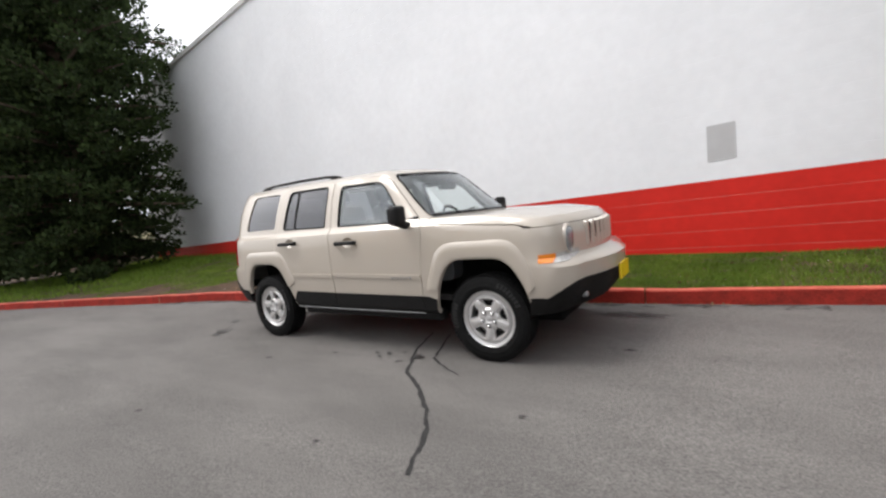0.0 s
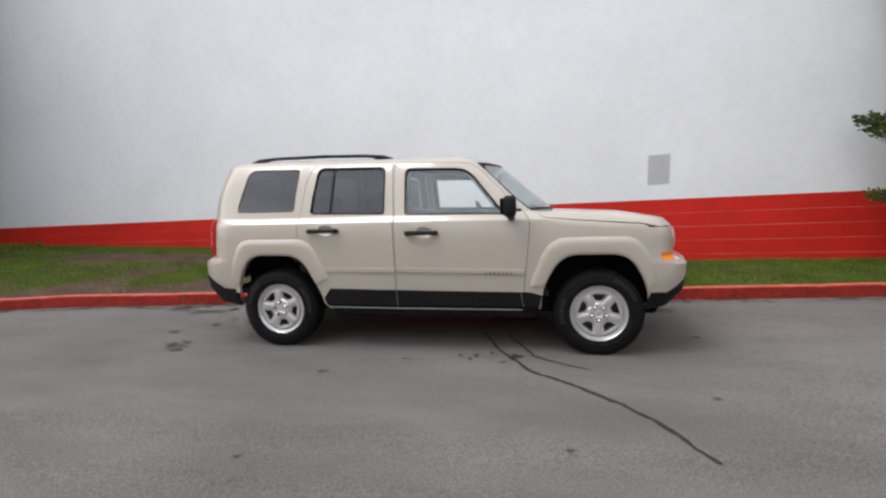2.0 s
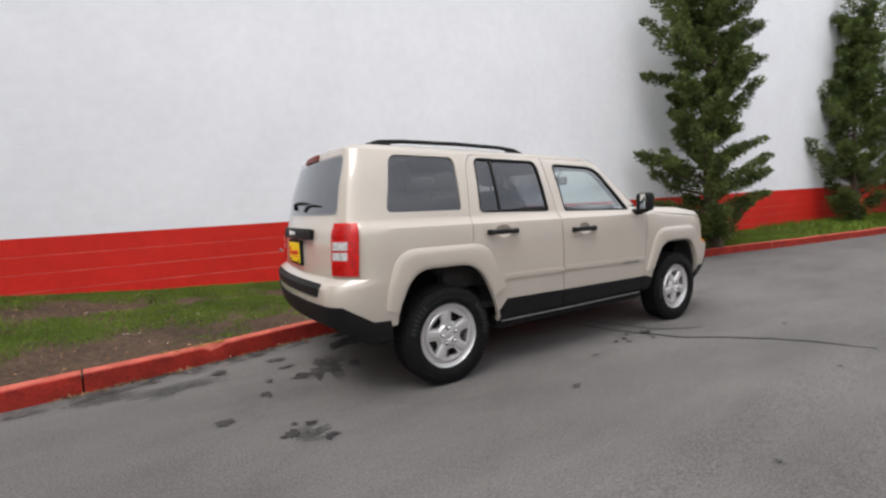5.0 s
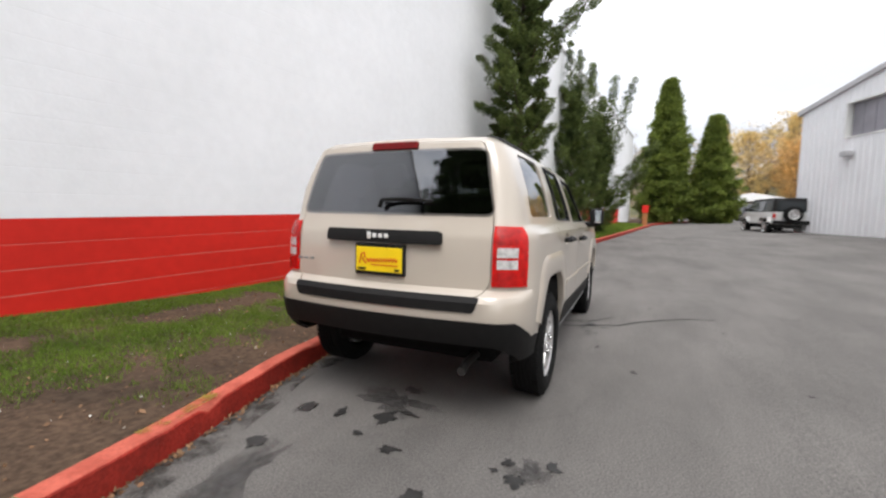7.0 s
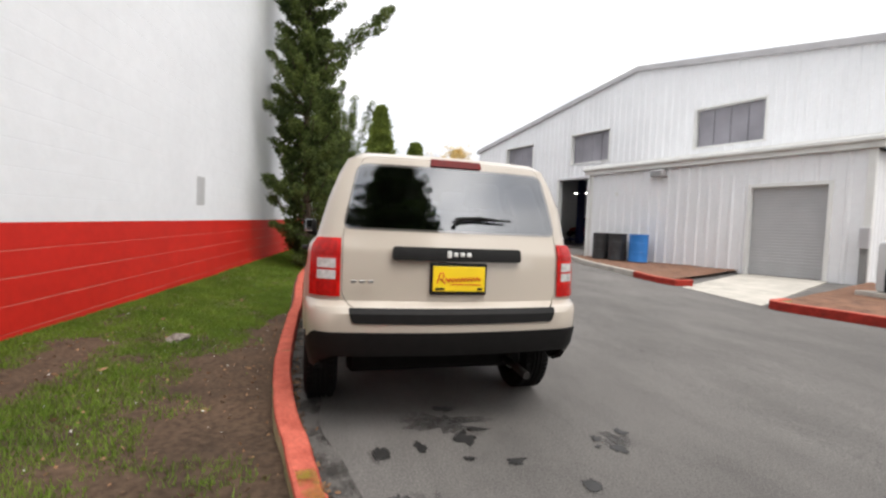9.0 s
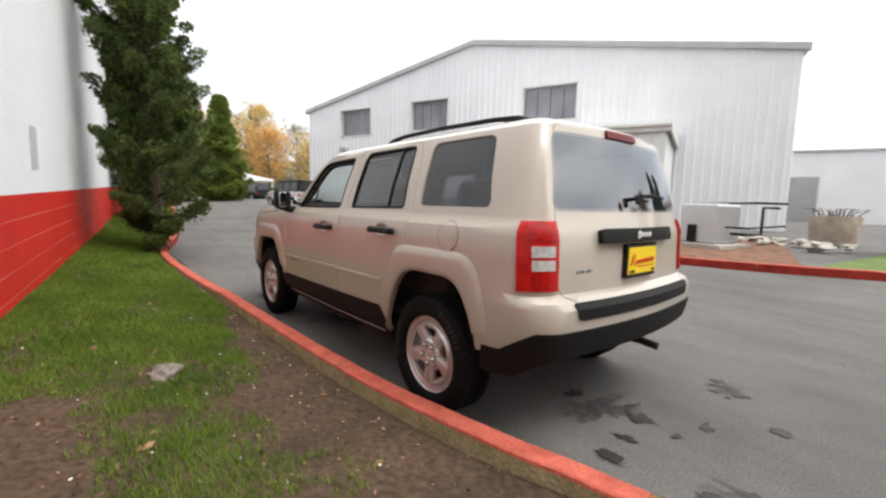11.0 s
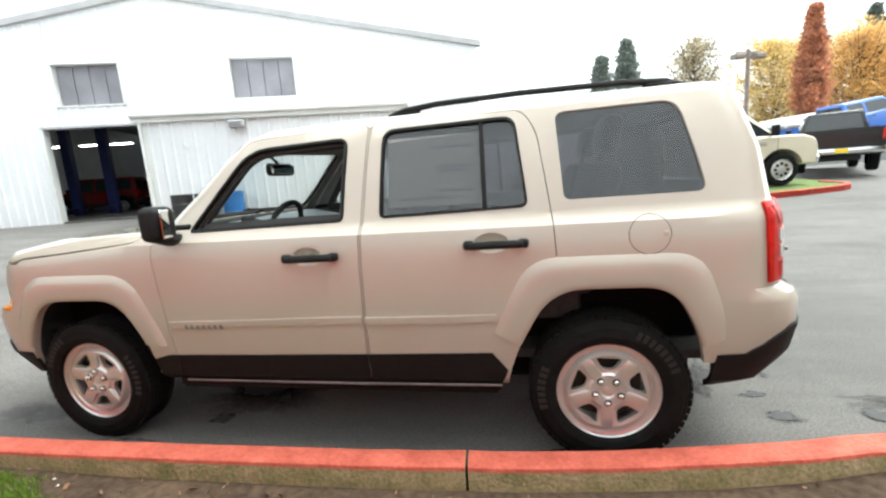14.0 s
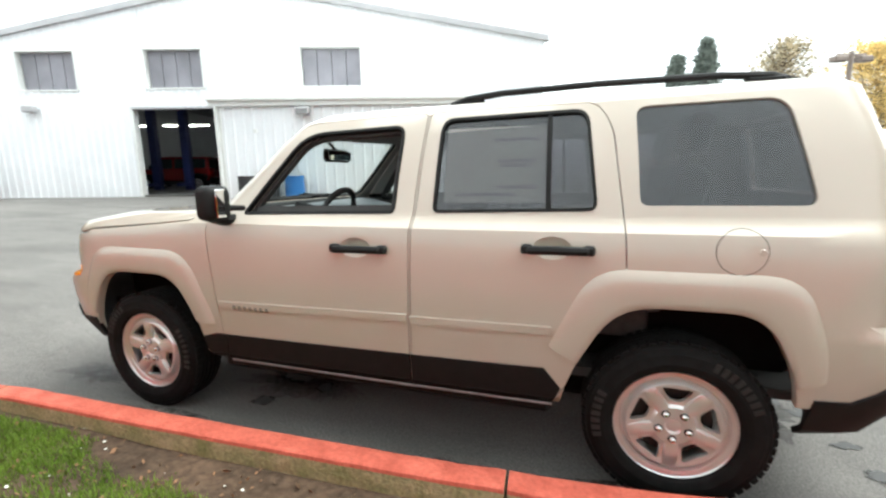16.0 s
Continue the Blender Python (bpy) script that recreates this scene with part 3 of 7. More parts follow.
def build_wall():
    """Painted concrete blocks laid in courses; the lowest five courses are red."""
    root = new("wall_north")
    tagged(root, "tall white painted block wall with a red painted base", "wall", kind="structure")
    course = 0.203
    top_red = 1.107

    def strip(z0, z1, x0, x1, material, name, proud=0.0, joint=False):
        V, F = [], []
        n = max(2, int((x1 - x0) / 1.2))
        g = 0.005
        d = 0.0022 if material is M_REDWALL else 0.0011
        sec = [(d, z0), (-proud, z0 + g), (-proud, z1 - g), (d, z1)]
        for i in range(n + 1):
            x = x0 + (x1 - x0) * i / n
            for dy, z in sec:
                V.append((x, wall_y(x) + dy, z + wall_lift(x)))
        for i in range(n):
            for j in range(3):
                F.append((i * 4 + j, i * 4 + j + 1, (i + 1) * 4 + j + 1, (i + 1) * 4 + j))
        for f in range(len(F)):
            F[f] = tuple(reversed(F[f]))
        ob = from_arrays(name, V, F, [material, M_JOINT], root)
        if joint:
            ob.data.polygons.foreach_set("material_index", [1 if i % 3 != 1 else 0 for i in range(len(F))])
        return ob
    # solid core behind the course faces
    V = []
    for x in (W0, W1):
        for dy in (0.0045, 0.3):
            for z in (-1.2, WTOP):
                V.append((x, wall_y(x) + dy, z + wall_lift(x)))
    F = [(0, 1, 5, 4), (2, 6, 7, 3), (0, 2, 3, 1), (4, 5, 7, 6), (1, 3, 7, 5), (0, 4, 6, 2)]
    from_arrays("wall_core", V, F, M_WHITEWALL, root)
    for k in range(7):
        z1 = top_red - k * course
        strip(z1 - course, z1, W0, WRED, M_REDWALL, "block_course", joint=k > 0)
        strip(z1 - course, z1, WRED + 0.002, W1, M_WHITEWALL, "block_course")
    z = top_red
    while z < WTOP - 0.05:
        z1 = min(z + course, WTOP)
        strip(z, z1, W0, W1, M_WHITEWALL, "block_course")
        z = z1
    # metal coping
    V = []
    for x in (W0 - 0.05, W1 + 0.05):
        for dy, z in ((-0.05, WTOP - 0.1), (-0.05, WTOP + 0.03), (0.34, WTOP + 0.03), (0.34, WTOP - 0.1)):
            V.append((x, wall_y(x) + dy, z + wall_lift(x)))
    F = [(0, 1, 5, 4), (1, 2, 6, 5), (2, 3, 7, 6), (3, 0, 4, 7), (3, 2, 1, 0), (4, 5, 6, 7)]
    from_arrays("coping", V, F, M_TRIM, root)
    return root


build_wall()

# the side of the building past each end, and its roof
box("wall_west", W0, W0 + 0.3, wall_y(W0) + 0.31, 45, -1, 6.9, M_WHITEWALL)
tagged(bpy.data.objects["wall_west"], "plain white painted end wall of the building", "wall", kind="structure")
box("wall_east", W1 - 0.3, W1, wall_y(W1) + 0.31, 45, -1, 8.0, M_WHITEWALL)
tagged(bpy.data.objects["wall_east"], "plain white painted end wall of the building", "wall", kind="structure")
box("roof_deck", W0 + 0.3, W1 - 0.3, 4.9, 45, 6.5, 6.7, M_TRIM)
tagged(bpy.data.objects["roof_deck"], "flat pale roof behind the wall top", "roof", kind="structure")

# square patch of grey paint on the wall
V = []
for x, z in ((2.63, 1.385), (2.92, 1.40), (2.925, 1.82), (2.635, 1.81)):
    V.append((x, wall_y(x) - 0.004, z))
tagged(from_arrays("paint_patch", V, [(0, 1, 2, 3)], M_PATCH), "square patch of grey touch-up paint on the white wall", "paint patch", kind="structure")

# ---- the workshop ------------------------------------------------------
WU = Vector((0.942, 0.335, 0)).normalized()
WN = Vector((-WU.y, WU.x, 0))
SHOP = Matrix(((WU.x, WN.x, 0, 10), (WU.y, WN.y, 0, -13.0), (0, 0, 1, 0), (0, 0, 0, 1)))


def siding(name, regions, height, v, parent, pitch=0.30, depth=0.032, material=None, along="u", flip=False):
    """Ribbed metal sheet over u ranges; height(u) gives the top; regions are (u0, u1, z0, z1 or None)."""
    V, F = [], []
    for u0, u1, z0, z1 in regions:
        us = []
        u = math.floor(u0 / pitch) * pitch
        while u < u1 + pitch:
            for off, d in ((0.0, 0.0), (pitch - 0.11, 0.0), (pitch - 0.085, depth), (pitch - 0.035, depth), (pitch - 0.01, 0.0)):
                uu = u + off
                if u0 < uu < u1:
                    us.append((uu, d))
            u += pitch
        us = [(u0, 0.0)] + us + [(u1, 0.0)]
        base = len(V)
        for uu, d in us:
            top = height(uu) if z1 is None else z1
            for z in (z0, top):
                V.append((uu, v + d, z) if along == "u" else (v + (-d if flip else d), uu, z))
        for i in range(len(us) - 1):
            a = base + 2 * i
            F.append((a, a + 1, a + 3, a + 2))
    ob = from_arrays(name, V, F, material or M_SIDING, parent)
    return ob


def build_workshop():
    root = new("workshop_building")
    root.matrix_world = SHOP
    tagged(root, "white ribbed metal workshop with a low gable roof", "building")

    def gable(u):
        if u > 2.4:
            return 8.62 - (u - 2.4) * (8.62 - 6.4) / (13.4 - 2.4)
        return 8.62 - (2.4 - u) * (8.62 - 6.55) / (2.4 + 10.1)
    wins = [(-2.57, -0.11, 4.78, 6.36), (3.66, 5.96, 4.76, 6.31), (8.55, 10.85, 4.72, 6.26)]
    op = (2.55, 6.7, 0.3, 4.1)
    cols = []
    edges = sorted({-9.85, 13.4, *[w for q in wins for w in q[:2]], op[0], op[1]})
    for a, b in zip(edges, edges[1:]):
        mid = (a + b) / 2
        cuts = [(z0, z1) for (u0, u1, z0, z1) in wins + [op] if u0 < mid < u1]
        cuts.sort()
        z = 0.0
        for z0, z1 in cuts:
            if z0 > z + 0.01:
                cols.append((a, b, z if z else -0.2, z0))
            z = z1
        cols.append((a, b, z if z else -0.2, None))
    siding("gable_siding", cols, gable, 0.0, root)
    for (u0, u1, z0, z1) in wins:
        w = new("window")
        w.parent = root
        for nm, q in (("jamb", (u0, u0 + 0.06, z0, z1)), ("jamb", (u1 - 0.06, u1, z0, z1)), ("head", (u0, u1, z1 - 0.06, z1)), ("sill", (u0, u1, z0, z0 + 0.06))):
            box(nm, q[0], q[1], -0.26, 0.045, q[2], q[3], M_TRIM, w, 0.006)
        n = 4
        for k in range(n):
            a = u0 + 0.07 + (u1 - u0 - 0.14) * k / n
            b = u0 + 0.07 + (u1 - u0 - 0.14) * (k + 1) / n
            box("pane", a + 0.012, b - 0.012, -0.24, -0.215, z0 + 0.07, z1 - 0.07, M_WINPANEL, w, 0.004)
    # door opening: frame, lintel
    for q in ((op[0], op[0] + 0.1, op[2], op[3]), (op[1] - 0.1, op[1], op[2], op[3])):
        box("door_jamb", q[0], q[1], -0.3, 0.05, q[2], q[3], M_TRIM, root, 0.01)
    box("door_head", op[0], op[1], -0.3, 0.05, op[3] - 0.08, op[3], M_FLASH, root, 0.01)
    # verge flashing on the roof edge, roof sheets and eaves
    for a, b in ((-10.05, 2.4), (2.4, 13.6)):
        bm = bmesh.new()
        za, zb = gable(a), gable(b)
        add_prism(bm, [(a, za - 0.1), (b, zb - 0.1), (b, zb + 0.12), (a, za + 0.12)], "y", -0.12, 0.14)
        part("roof_edge", bm, M_FLASH, root)
        bm = bmesh.new()
        add_prism(bm, [(a, za - 0.0), (b, zb - 0.0), (b, zb + 0.1), (a, za + 0.1)], "y", -40, -0.12)
        part("roof", bm, M_FLASH, root)
    siding("side_siding", [(-40, 0, -0.2, 6.55)], None, -9.85, root, along="v", flip=True)
    siding("side_siding", [(-40, 0, -0.2, 6.4)], None, 13.4, root, along="v")
    box("back_wall", -9.85, 13.4, -40.2, -40, -0.2, 6.5, M_SIDING, root)
    # inside: floor and an added back panel, coloured dark for the unlit interior
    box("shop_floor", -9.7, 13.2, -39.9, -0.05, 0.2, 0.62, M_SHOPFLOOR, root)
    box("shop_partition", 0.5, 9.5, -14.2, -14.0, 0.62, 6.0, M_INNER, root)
    # wall lamps
    for u, v, z in ((10.45, 0.05, 4.02),):
        box("lamp_housing", u - 0.22, u + 0.22, v, v + 0.28, z - 0.1, z + 0.13, M_FLASH, root, 0.03)
    return root


shop = build_workshop()


def build_lean_to():
    root = new("lean_to_building")
    root.matrix_world = SHOP
    tagged(root, "low white ribbed metal lean-to with a grey roller door", "building")
    u0, u1, v, top = -6.25, 1.3, 4.3, 3.42
    d0, d1, dz0, dz1 = -5.5, -3.9, 0.34, 2.66
    siding("front_siding", [(u0, d0, 0.0, top), (d1, u1, 0.0, top), (d0, d1, dz1, top)], None, v, root, pitch=0.305)
    siding("end_siding", [(0.04, v, 0.0, top)], None, u0, root, along="v", flip=True)
    siding("end_siding", [(0.04, v, 0.0, top)], None, u1, root, along="v")
    box("corner_trim", u0 - 0.045, u0 + 0.1, v - 0.1, v + 0.045, 0.0, top, M_TRIM, root, 0.005)
    box("corner_trim", u1 - 0.1, u1 + 0.045, v - 0.1, v + 0.045, 0.0, top, M_TRIM, root, 0.005)
    bm = bmesh.new()
    add_prism(bm, [(0.04, 3.80), (v + 0.12, 3.66), (v + 0.12, 3.74), (0.04, 3.88)], "x", u0 - 0.2, u1 + 0.22)
    part("roof", bm, M_TRIM, root)
    box("fascia", u0 - 0.2, u1 + 0.22, v + 0.05, v + 0.14, 3.42, 3.68, M_TRIM, root, 0.01)
    box("fascia", u0 - 0.2, u0 - 0.12, 0.05, v + 0.045, 3.42, 3.68, M_TRIM, root, 0.01)
    box("gutter", u0 - 0.2, u1 + 0.22, v + 0.141, v + 0.24, 3.56, 3.68, M_TRIM, root, 0.02)
    box("downpipe", u1 - 0.02, u1 + 0.06, v + 0.06, v + 0.14, 0.3, 3.5, M_TRIM, root, 0.015)
    for a, b in ((d0 - 0.09, d0), (d1, d1 + 0.09)):
        box("door_jamb", a, b, v - 0.12, v + 0.05, 0.1, dz1 + 0.09, M_TRIM, root, 0.006)
    box("door_head", d0, d1, v - 0.12, v + 0.05, dz1, dz1 + 0.09, M_TRIM, root, 0.006)
    door = new("roller_door")
    door.parent = root
    n = 30
    for k in range(n):
        za = dz0 + (dz1 - dz0) * k / n
        box("slat", d0, d1, v - 0.11, v - 0.08, za + 0.002, za + (dz1 - dz0) / n - 0.002, M_SHUTTER, door, 0.008)
    # flood lamp over the drums
    lamp = new("flood_lamp")
    lamp.parent = root
    box("housing", -1.55, -1.12, v + 0.05, v + 0.30, 3.16, 3.36, M_FLASH, lamp, 0.03)
    box("visor", -1.50, -1.17, v + 0.30, v + 0.33, 3.14, 3.32, M_STEEL, lamp, 0.01)
    box("junction_box", 0.12, 0.24, v + 0.04, v + 0.10, 2.62, 2.74, M_TRIM, root, 0.01)
    # electrical box and conduit at the corner
    eb = new("meter_box")
    eb.parent = root
    box("box", u0 - 0.05, u0 + 0.12, v + 0.05, v + 0.2, 1.15, 1.62, M_FLASH, eb, 0.01)
    for k in range(3):
        box("conduit", u0 - 0.02 + k * 0.05, u0 + 0.01 + k * 0.05, v + 0.08, v + 0.11, 0.3, 1.15, M_STEEL, eb, 0.008)
    return root


build_lean_to()

# ---- the parked car: x forward, y to its left, wheels on the road ---------
LEVELS = [
    # z, front x, front bow, front corner y, corner run, half width, rear x, rear bow, rear corner y, corner run, drop of the front end
    (0.350, 1.84, 0.10, 0.52, 0.30, 0.800, -1.93, 0.04, 0.56, 0.24, 0.0),
    (0.385, 1.99, 0.12, 0.54, 0.28, 0.832, -2.03, 0.04, 0.58, 0.26, 0.0),
    (0.500, 2.09, 0.125, 0.57, 0.26, 0.850, -2.12, 0.05, 0.60, 0.27, 0.0),
    (0.620, 2.12, 0.125, 0.57, 0.26, 0.857, -2.145, 0.05, 0.61, 0.27, 0.0),
    (0.710, 2.12, 0.125, 0.58, 0.25, 0.861, -2.145, 0.05, 0.61, 0.27, 0.0),
    (0.742, 2.07, 0.115, 0.585, 0.24, 0.862, -2.115, 0.04, 0.61, 0.26, 0.0),
    (0.770, 2.00, 0.11, 0.58, 0.24, 0.862, -2.075, 0.05, 0.60, 0.26, 0.0),
    (0.910, 1.99, 0.10, 0.59, 0.24, 0.862, -2.075, 0.055, 0.585, 0.26, 0.02),
    (1.028, 1.975, 0.10, 0.60, 0.24, 0.853, -2.070, 0.055, 0.585, 0.25, 0.06),
    (1.060, 1.955, 0.10, 0.60, 0.24, 0.846, -2.062, 0.055, 0.585, 0.24, 0.055),
    (1.084, 1.90, 0.09, 0.59, 0.22, 0.824, -2.052, 0.055, 0.585, 0.21, 0.035),
    (1.108, 1.60, 0.09, 0.60, 0.22, 0.804, -2.046, 0.055, 0.585, 0.20, 0.012),
    (1.122, 1.05, 0.22, 0.62, 0.14, 0.798, -2.040, 0.055, 0.59, 0.19, 0.0),
    (1.300, 0.855, 0.20, 0.58, 0.13, 0.747, -1.992, 0.05, 0.60, 0.13, 0.0),
    (1.460, 0.675, 0.18, 0.53, 0.12, 0.687, -1.946, 0.05, 0.56, 0.12, 0.0),
    (1.548, 0.565, 0.17, 0.50, 0.12, 0.640, -1.920, 0.05, 0.53, 0.12, 0.0),
    (1.585, 0.47, 0.16, 0.46, 0.11, 0.585, -1.875, 0.05, 0.48, 0.12, 0.0),
    (1.607, 0.33, 0.12, 0.38, 0.10, 0.480, -1.760, 0.05, 0.38, 0.12, 0.0),
    (1.618, 0.08, 0.08, 0.20, 0.08, 0.250, -1.500, 0.04, 0.18, 0.10, 0.0),
]


def flank(t):
    """How the flanks draw in from the middle towards the nose (0) and the tail (1)."""
    return 1 - (0.015 if t < 0.5 else 0.036) * abs(2 * t - 1) ** 2.5


def hull_rings():
    rings = []
    for k, (z, xf, bf, yf, rf, ys, xr, br, yr, rr, drop) in enumerate(LEVELS):
        half = []
        for i in range(9):
            t = i / 8
            half.append((xf - bf * t * t, yf * t))
        cx, sx = xf - bf, xf - bf - rf
        for i in range(1, 6):
            a = math.pi / 2 * i / 5
            half.append((sx + rf * math.cos(a) ** 0.9 if i < 5 else sx, yf + (ys * 0.985 - yf) * math.sin(a) ** 0.9))
        ex = xr + br + rr
        n = 34
        for i in range(1, n):
            t = i / n
            x = sx + (ex - sx) * t
            half.append((x, ys * flank(t)))
        for i in range(5):
            a = math.pi / 2 * (1 - i / 5)
            half.append((ex - rr * math.cos(a) ** 0.9 if i else ex, yr + (ys * flank(1) - yr) * math.sin(a) ** 0.9))
        for i in range(9):
            t = 1 - i / 8
            half.append((xr + br * t * t, yr * t))
        pts = half + [(x, -y) for x, y in reversed(half[1:-1])]
        ring = []
        for x, y in pts:
            f = min(1, max(0, (x - 0.9) / 0.95))
            zz = z - drop * f * (2 - f)
            if k >= 13:
                zz -= 0.014 * (x + 0.9)
            ring.append((x, y, zz))
        rings.append(ring)
    return rings


def hull_grid(offset):
    """Vertices and faces of the closed hull, moved out along its normals by offset."""
    rings = hull_rings()
    n = len(rings[0])
    V = [Vector(p) for r in rings for p in r]
    F = []
    for k in range(len(rings) - 1):
        for i in range(n):
            j = (i + 1) % n
            F.append((k * n + i, k * n + j, (k + 1) * n + j, (k + 1) * n + i))
    me = bpy.data.meshes.new("hull")
    top = (len(rings) - 1) * n
    F.append(tuple(range(n - 1, -1, -1)))
    F.append(tuple(top + i for i in range(n)))
    me.from_pydata([tuple(v) for v in V], [], F)
    me.update()
    nr = [Vector(v.normal) for v in me.vertices]
    bpy.data.meshes.remove(me)
    vol = sum((V[f[0]].cross(V[f[1]])).dot(V[f[2]]) for f in F[:-2])
    if vol < 0:
        F = [tuple(reversed(f)) for f in F]
        nr = [-q for q in nr]
    return [v + q * offset for v, q in zip(V, nr)], F


def shell(out, inn):
    """A body skin reaching from inn to out about the hull; cut and thickened in skin_part."""
    return (out, inn)


AXES = {"y": (0, 2, 1), "z": (0, 1, 2), "x": (1, 2, 0)}


def inside(poly, a, b):
    hit = False
    n = len(poly)
    for i in range(n):
        (x0, y0), (x1, y1) = poly[i - 1], poly[i]
        if (y0 > b) != (y1 > b) and a < (x1 - x0) * (b - y0) / (y1 - y0) + x0:
            hit = not hit
    return hit


def imprint(bm, poly, axis, lo, hi):
    """Cut the faces of a skin along the outline of a prism."""
    ia, ib, ih = AXES[axis]
    a0, a1 = min(p[0] for p in poly), max(p[0] for p in poly)
    b0, b1 = min(p[1] for p in poly), max(p[1] for p in poly)

    def span(f, i):
        v = [w.co[i] for w in f.verts]
        return min(v), max(v)

    def meets(f, i, u, w):
        s = span(f, i)
        return s[0] <= w and s[1] >= u

    def slice_by(faces, co, no):
        faces = [f for f in faces if f.is_valid]
        if not faces:
            return []
        geom = list({v for f in faces for v in f.verts}) + list({e for f in faces for e in f.edges}) + faces
        r = bmesh.ops.bisect_plane(bm, geom=geom, dist=1e-6, plane_co=co, plane_no=no)
        return [g for g in r["geom"] if isinstance(g, bmesh.types.BMFace)]

    cand = {f for f in bm.faces if meets(f, ia, a0, a1) and meets(f, ib, b0, b1) and meets(f, ih, lo, hi)}
    for h in (lo, hi):
        co, no = [0, 0, 0], [0, 0, 0]
        co[ih], no[ih] = h, 1
        hit = [f for f in cand if f.is_valid and span(f, ih)[0] < h < span(f, ih)[1]]
        cand |= set(slice_by(hit, co, no))
    for i in range(len(poly)):
        (x0, y0), (x1, y1) = poly[i - 1], poly[i]
        u0, u1, w0, w1 = min(x0, x1) - 1e-4, max(x0, x1) + 1e-4, min(y0, y1) - 1e-4, max(y0, y1) + 1e-4
        cand = {f for f in cand if f.is_valid}
        hit = [f for f in cand if meets(f, ia, u0, u1) and meets(f, ib, w0, w1) and meets(f, ih, lo, hi)]
        co, no = [0, 0, 0], [0, 0, 0]
        co[ia], co[ib] = x0, y0
        no[ia], no[ib] = y1 - y0, x0 - x1
        if hit and abs(no[ia]) + abs(no[ib]) > 1e-7:
            cand |= set(slice_by(hit, co, no))


def skin_bmesh(skin, ops):
    """The hull at its outer offset, cut by the prisms, then given thickness; inner faces carry index 1."""
    out, inn = skin
    V, F = hull_grid(out)
    bm = bmesh.new()
    vs = [bm.verts.new(v) for v in V]
    for f in F[:-2] + F[-1:]:
        bm.faces.new([vs[i] for i in f])
    bm.normal_update()
    for op, prisms in ops:
        if op == "INTERSECT":
            poly, axis, lo, hi = prisms[0]
            ia, ib, ih = AXES[axis]
            a0, a1 = min(p[0] for p in poly), max(p[0] for p in poly)
            b0, b1 = min(p[1] for p in poly), max(p[1] for p in poly)
            far = [f for f in bm.faces if max(v.co[ia] for v in f.verts) < a0 or min(v.co[ia] for v in f.verts) > a1 or max(v.co[ib] for v in f.verts) < b0 or min(v.co[ib] for v in f.verts) > b1
                   or max(v.co[ih] for v in f.verts) < lo or min(v.co[ih] for v in f.verts) > hi]
            bmesh.ops.delete(bm, geom=far, context="FACES")
        for poly, axis, lo, hi in prisms:
            imprint(bm, poly, axis, lo, hi)
        kill = []
        for f in bm.faces:
            c = f.calc_center_median()
            hit = False
            for poly, axis, lo, hi in prisms:
                ia, ib, ih = AXES[axis]
                if lo < c[ih] < hi and inside(poly, c[ia], c[ib]):
                    hit = True
            if hit != (op == "INTERSECT"):
                kill.append(f)
        bmesh.ops.delete(bm, geom=kill, context="FACES")
    bmesh.ops.remove_doubles(bm, verts=bm.verts[:], dist=2e-5)
    bm.normal_update()
    faces, edges = bm.faces[:], [e for e in bm.edges if e.is_boundary]
    t = out - inn
    twin = {v: bm.verts.new(v.co - v.normal * t) for v in bm.verts[:]}
    for f in faces:
        g = bm.faces.new([twin[v] for v in reversed(f.verts)])
        g.material_index = 1
    for e in edges:
        f = e.link_faces[0] if e.link_faces else None
        if f is None:
            continue
        a, b = e.verts
        for lp in f.loops:
            if lp.edge == e:
                a, b = lp.vert, lp.link_loop_next.vert
                break
        try:
            bm.faces.new((b, a, twin[a], twin[b]))
        except ValueError:
            pass
    bm.normal_update()
    return bm


def cutter(*prisms):
    me = bpy.data.meshes.new("cut")
    bm = bmesh.new()
    for poly, axis, lo, hi in prisms:
        sub = bmesh.new()
        add_prism(sub, poly, axis, lo, hi)
        tmp = bpy.data.meshes.new("t")
        sub.to_mesh(tmp)
        sub.free()
        bm.from_mesh(tmp)
        bpy.data.meshes.remove(tmp)
    bm.to_mesh(me)
    bm.free()
    return me


ARCH_R = rounded([(-1.71, 0.20), (-1.68, 0.56), (-1.565, 0.795), (-1.09, 0.795), (-0.93, 0.50), (-0.86, 0.20)], [0.01, 0.1, 0.14, 0.14, 0.1, 0.01], 5)
ARCH_F = rounded([(0.865, 0.20), (0.90, 0.54), (1.035, 0.79), (1.525, 0.79), (1.66, 0.55), (1.70, 0.20)], [0.01, 0.1, 0.14, 0.14, 0.1, 0.01], 5)
FLARE_R = rounded([(-1.76, 0.46), (-1.765, 0.66), (-1.675, 0.935), (-1.0, 0.935), (-0.885, 0.70), (-0.80, 0.505), (-0.88, 0.36), (-1.7, 0.36)], [0.01, 0.1, 0.12, 0.14, 0.1, 0.02, 0.01, 0.01], 5)
FLARE_F = rounded([(0.78, 0.36), (0.79, 0.56), (0.94, 0.925), (1.60, 0.925), (1.72, 0.66), (1.72, 0.50), (1.68, 0.36)], [0.01, 0.08, 0.14, 0.12, 0.1, 0.02, 0.01], 5)
WIN_Q = rounded([(-1.705, 1.158), (-1.158, 1.156), (-1.136, 1.522), (-1.622, 1.530)], [0.045, 0.03, 0.045, 0.065], 5)
WIN_R = rounded([(-1.006, 1.143), (-0.370, 1.130), (-0.380, 1.508), (-0.962, 1.518)], [0.03, 0.02, 0.05, 0.05], 4)
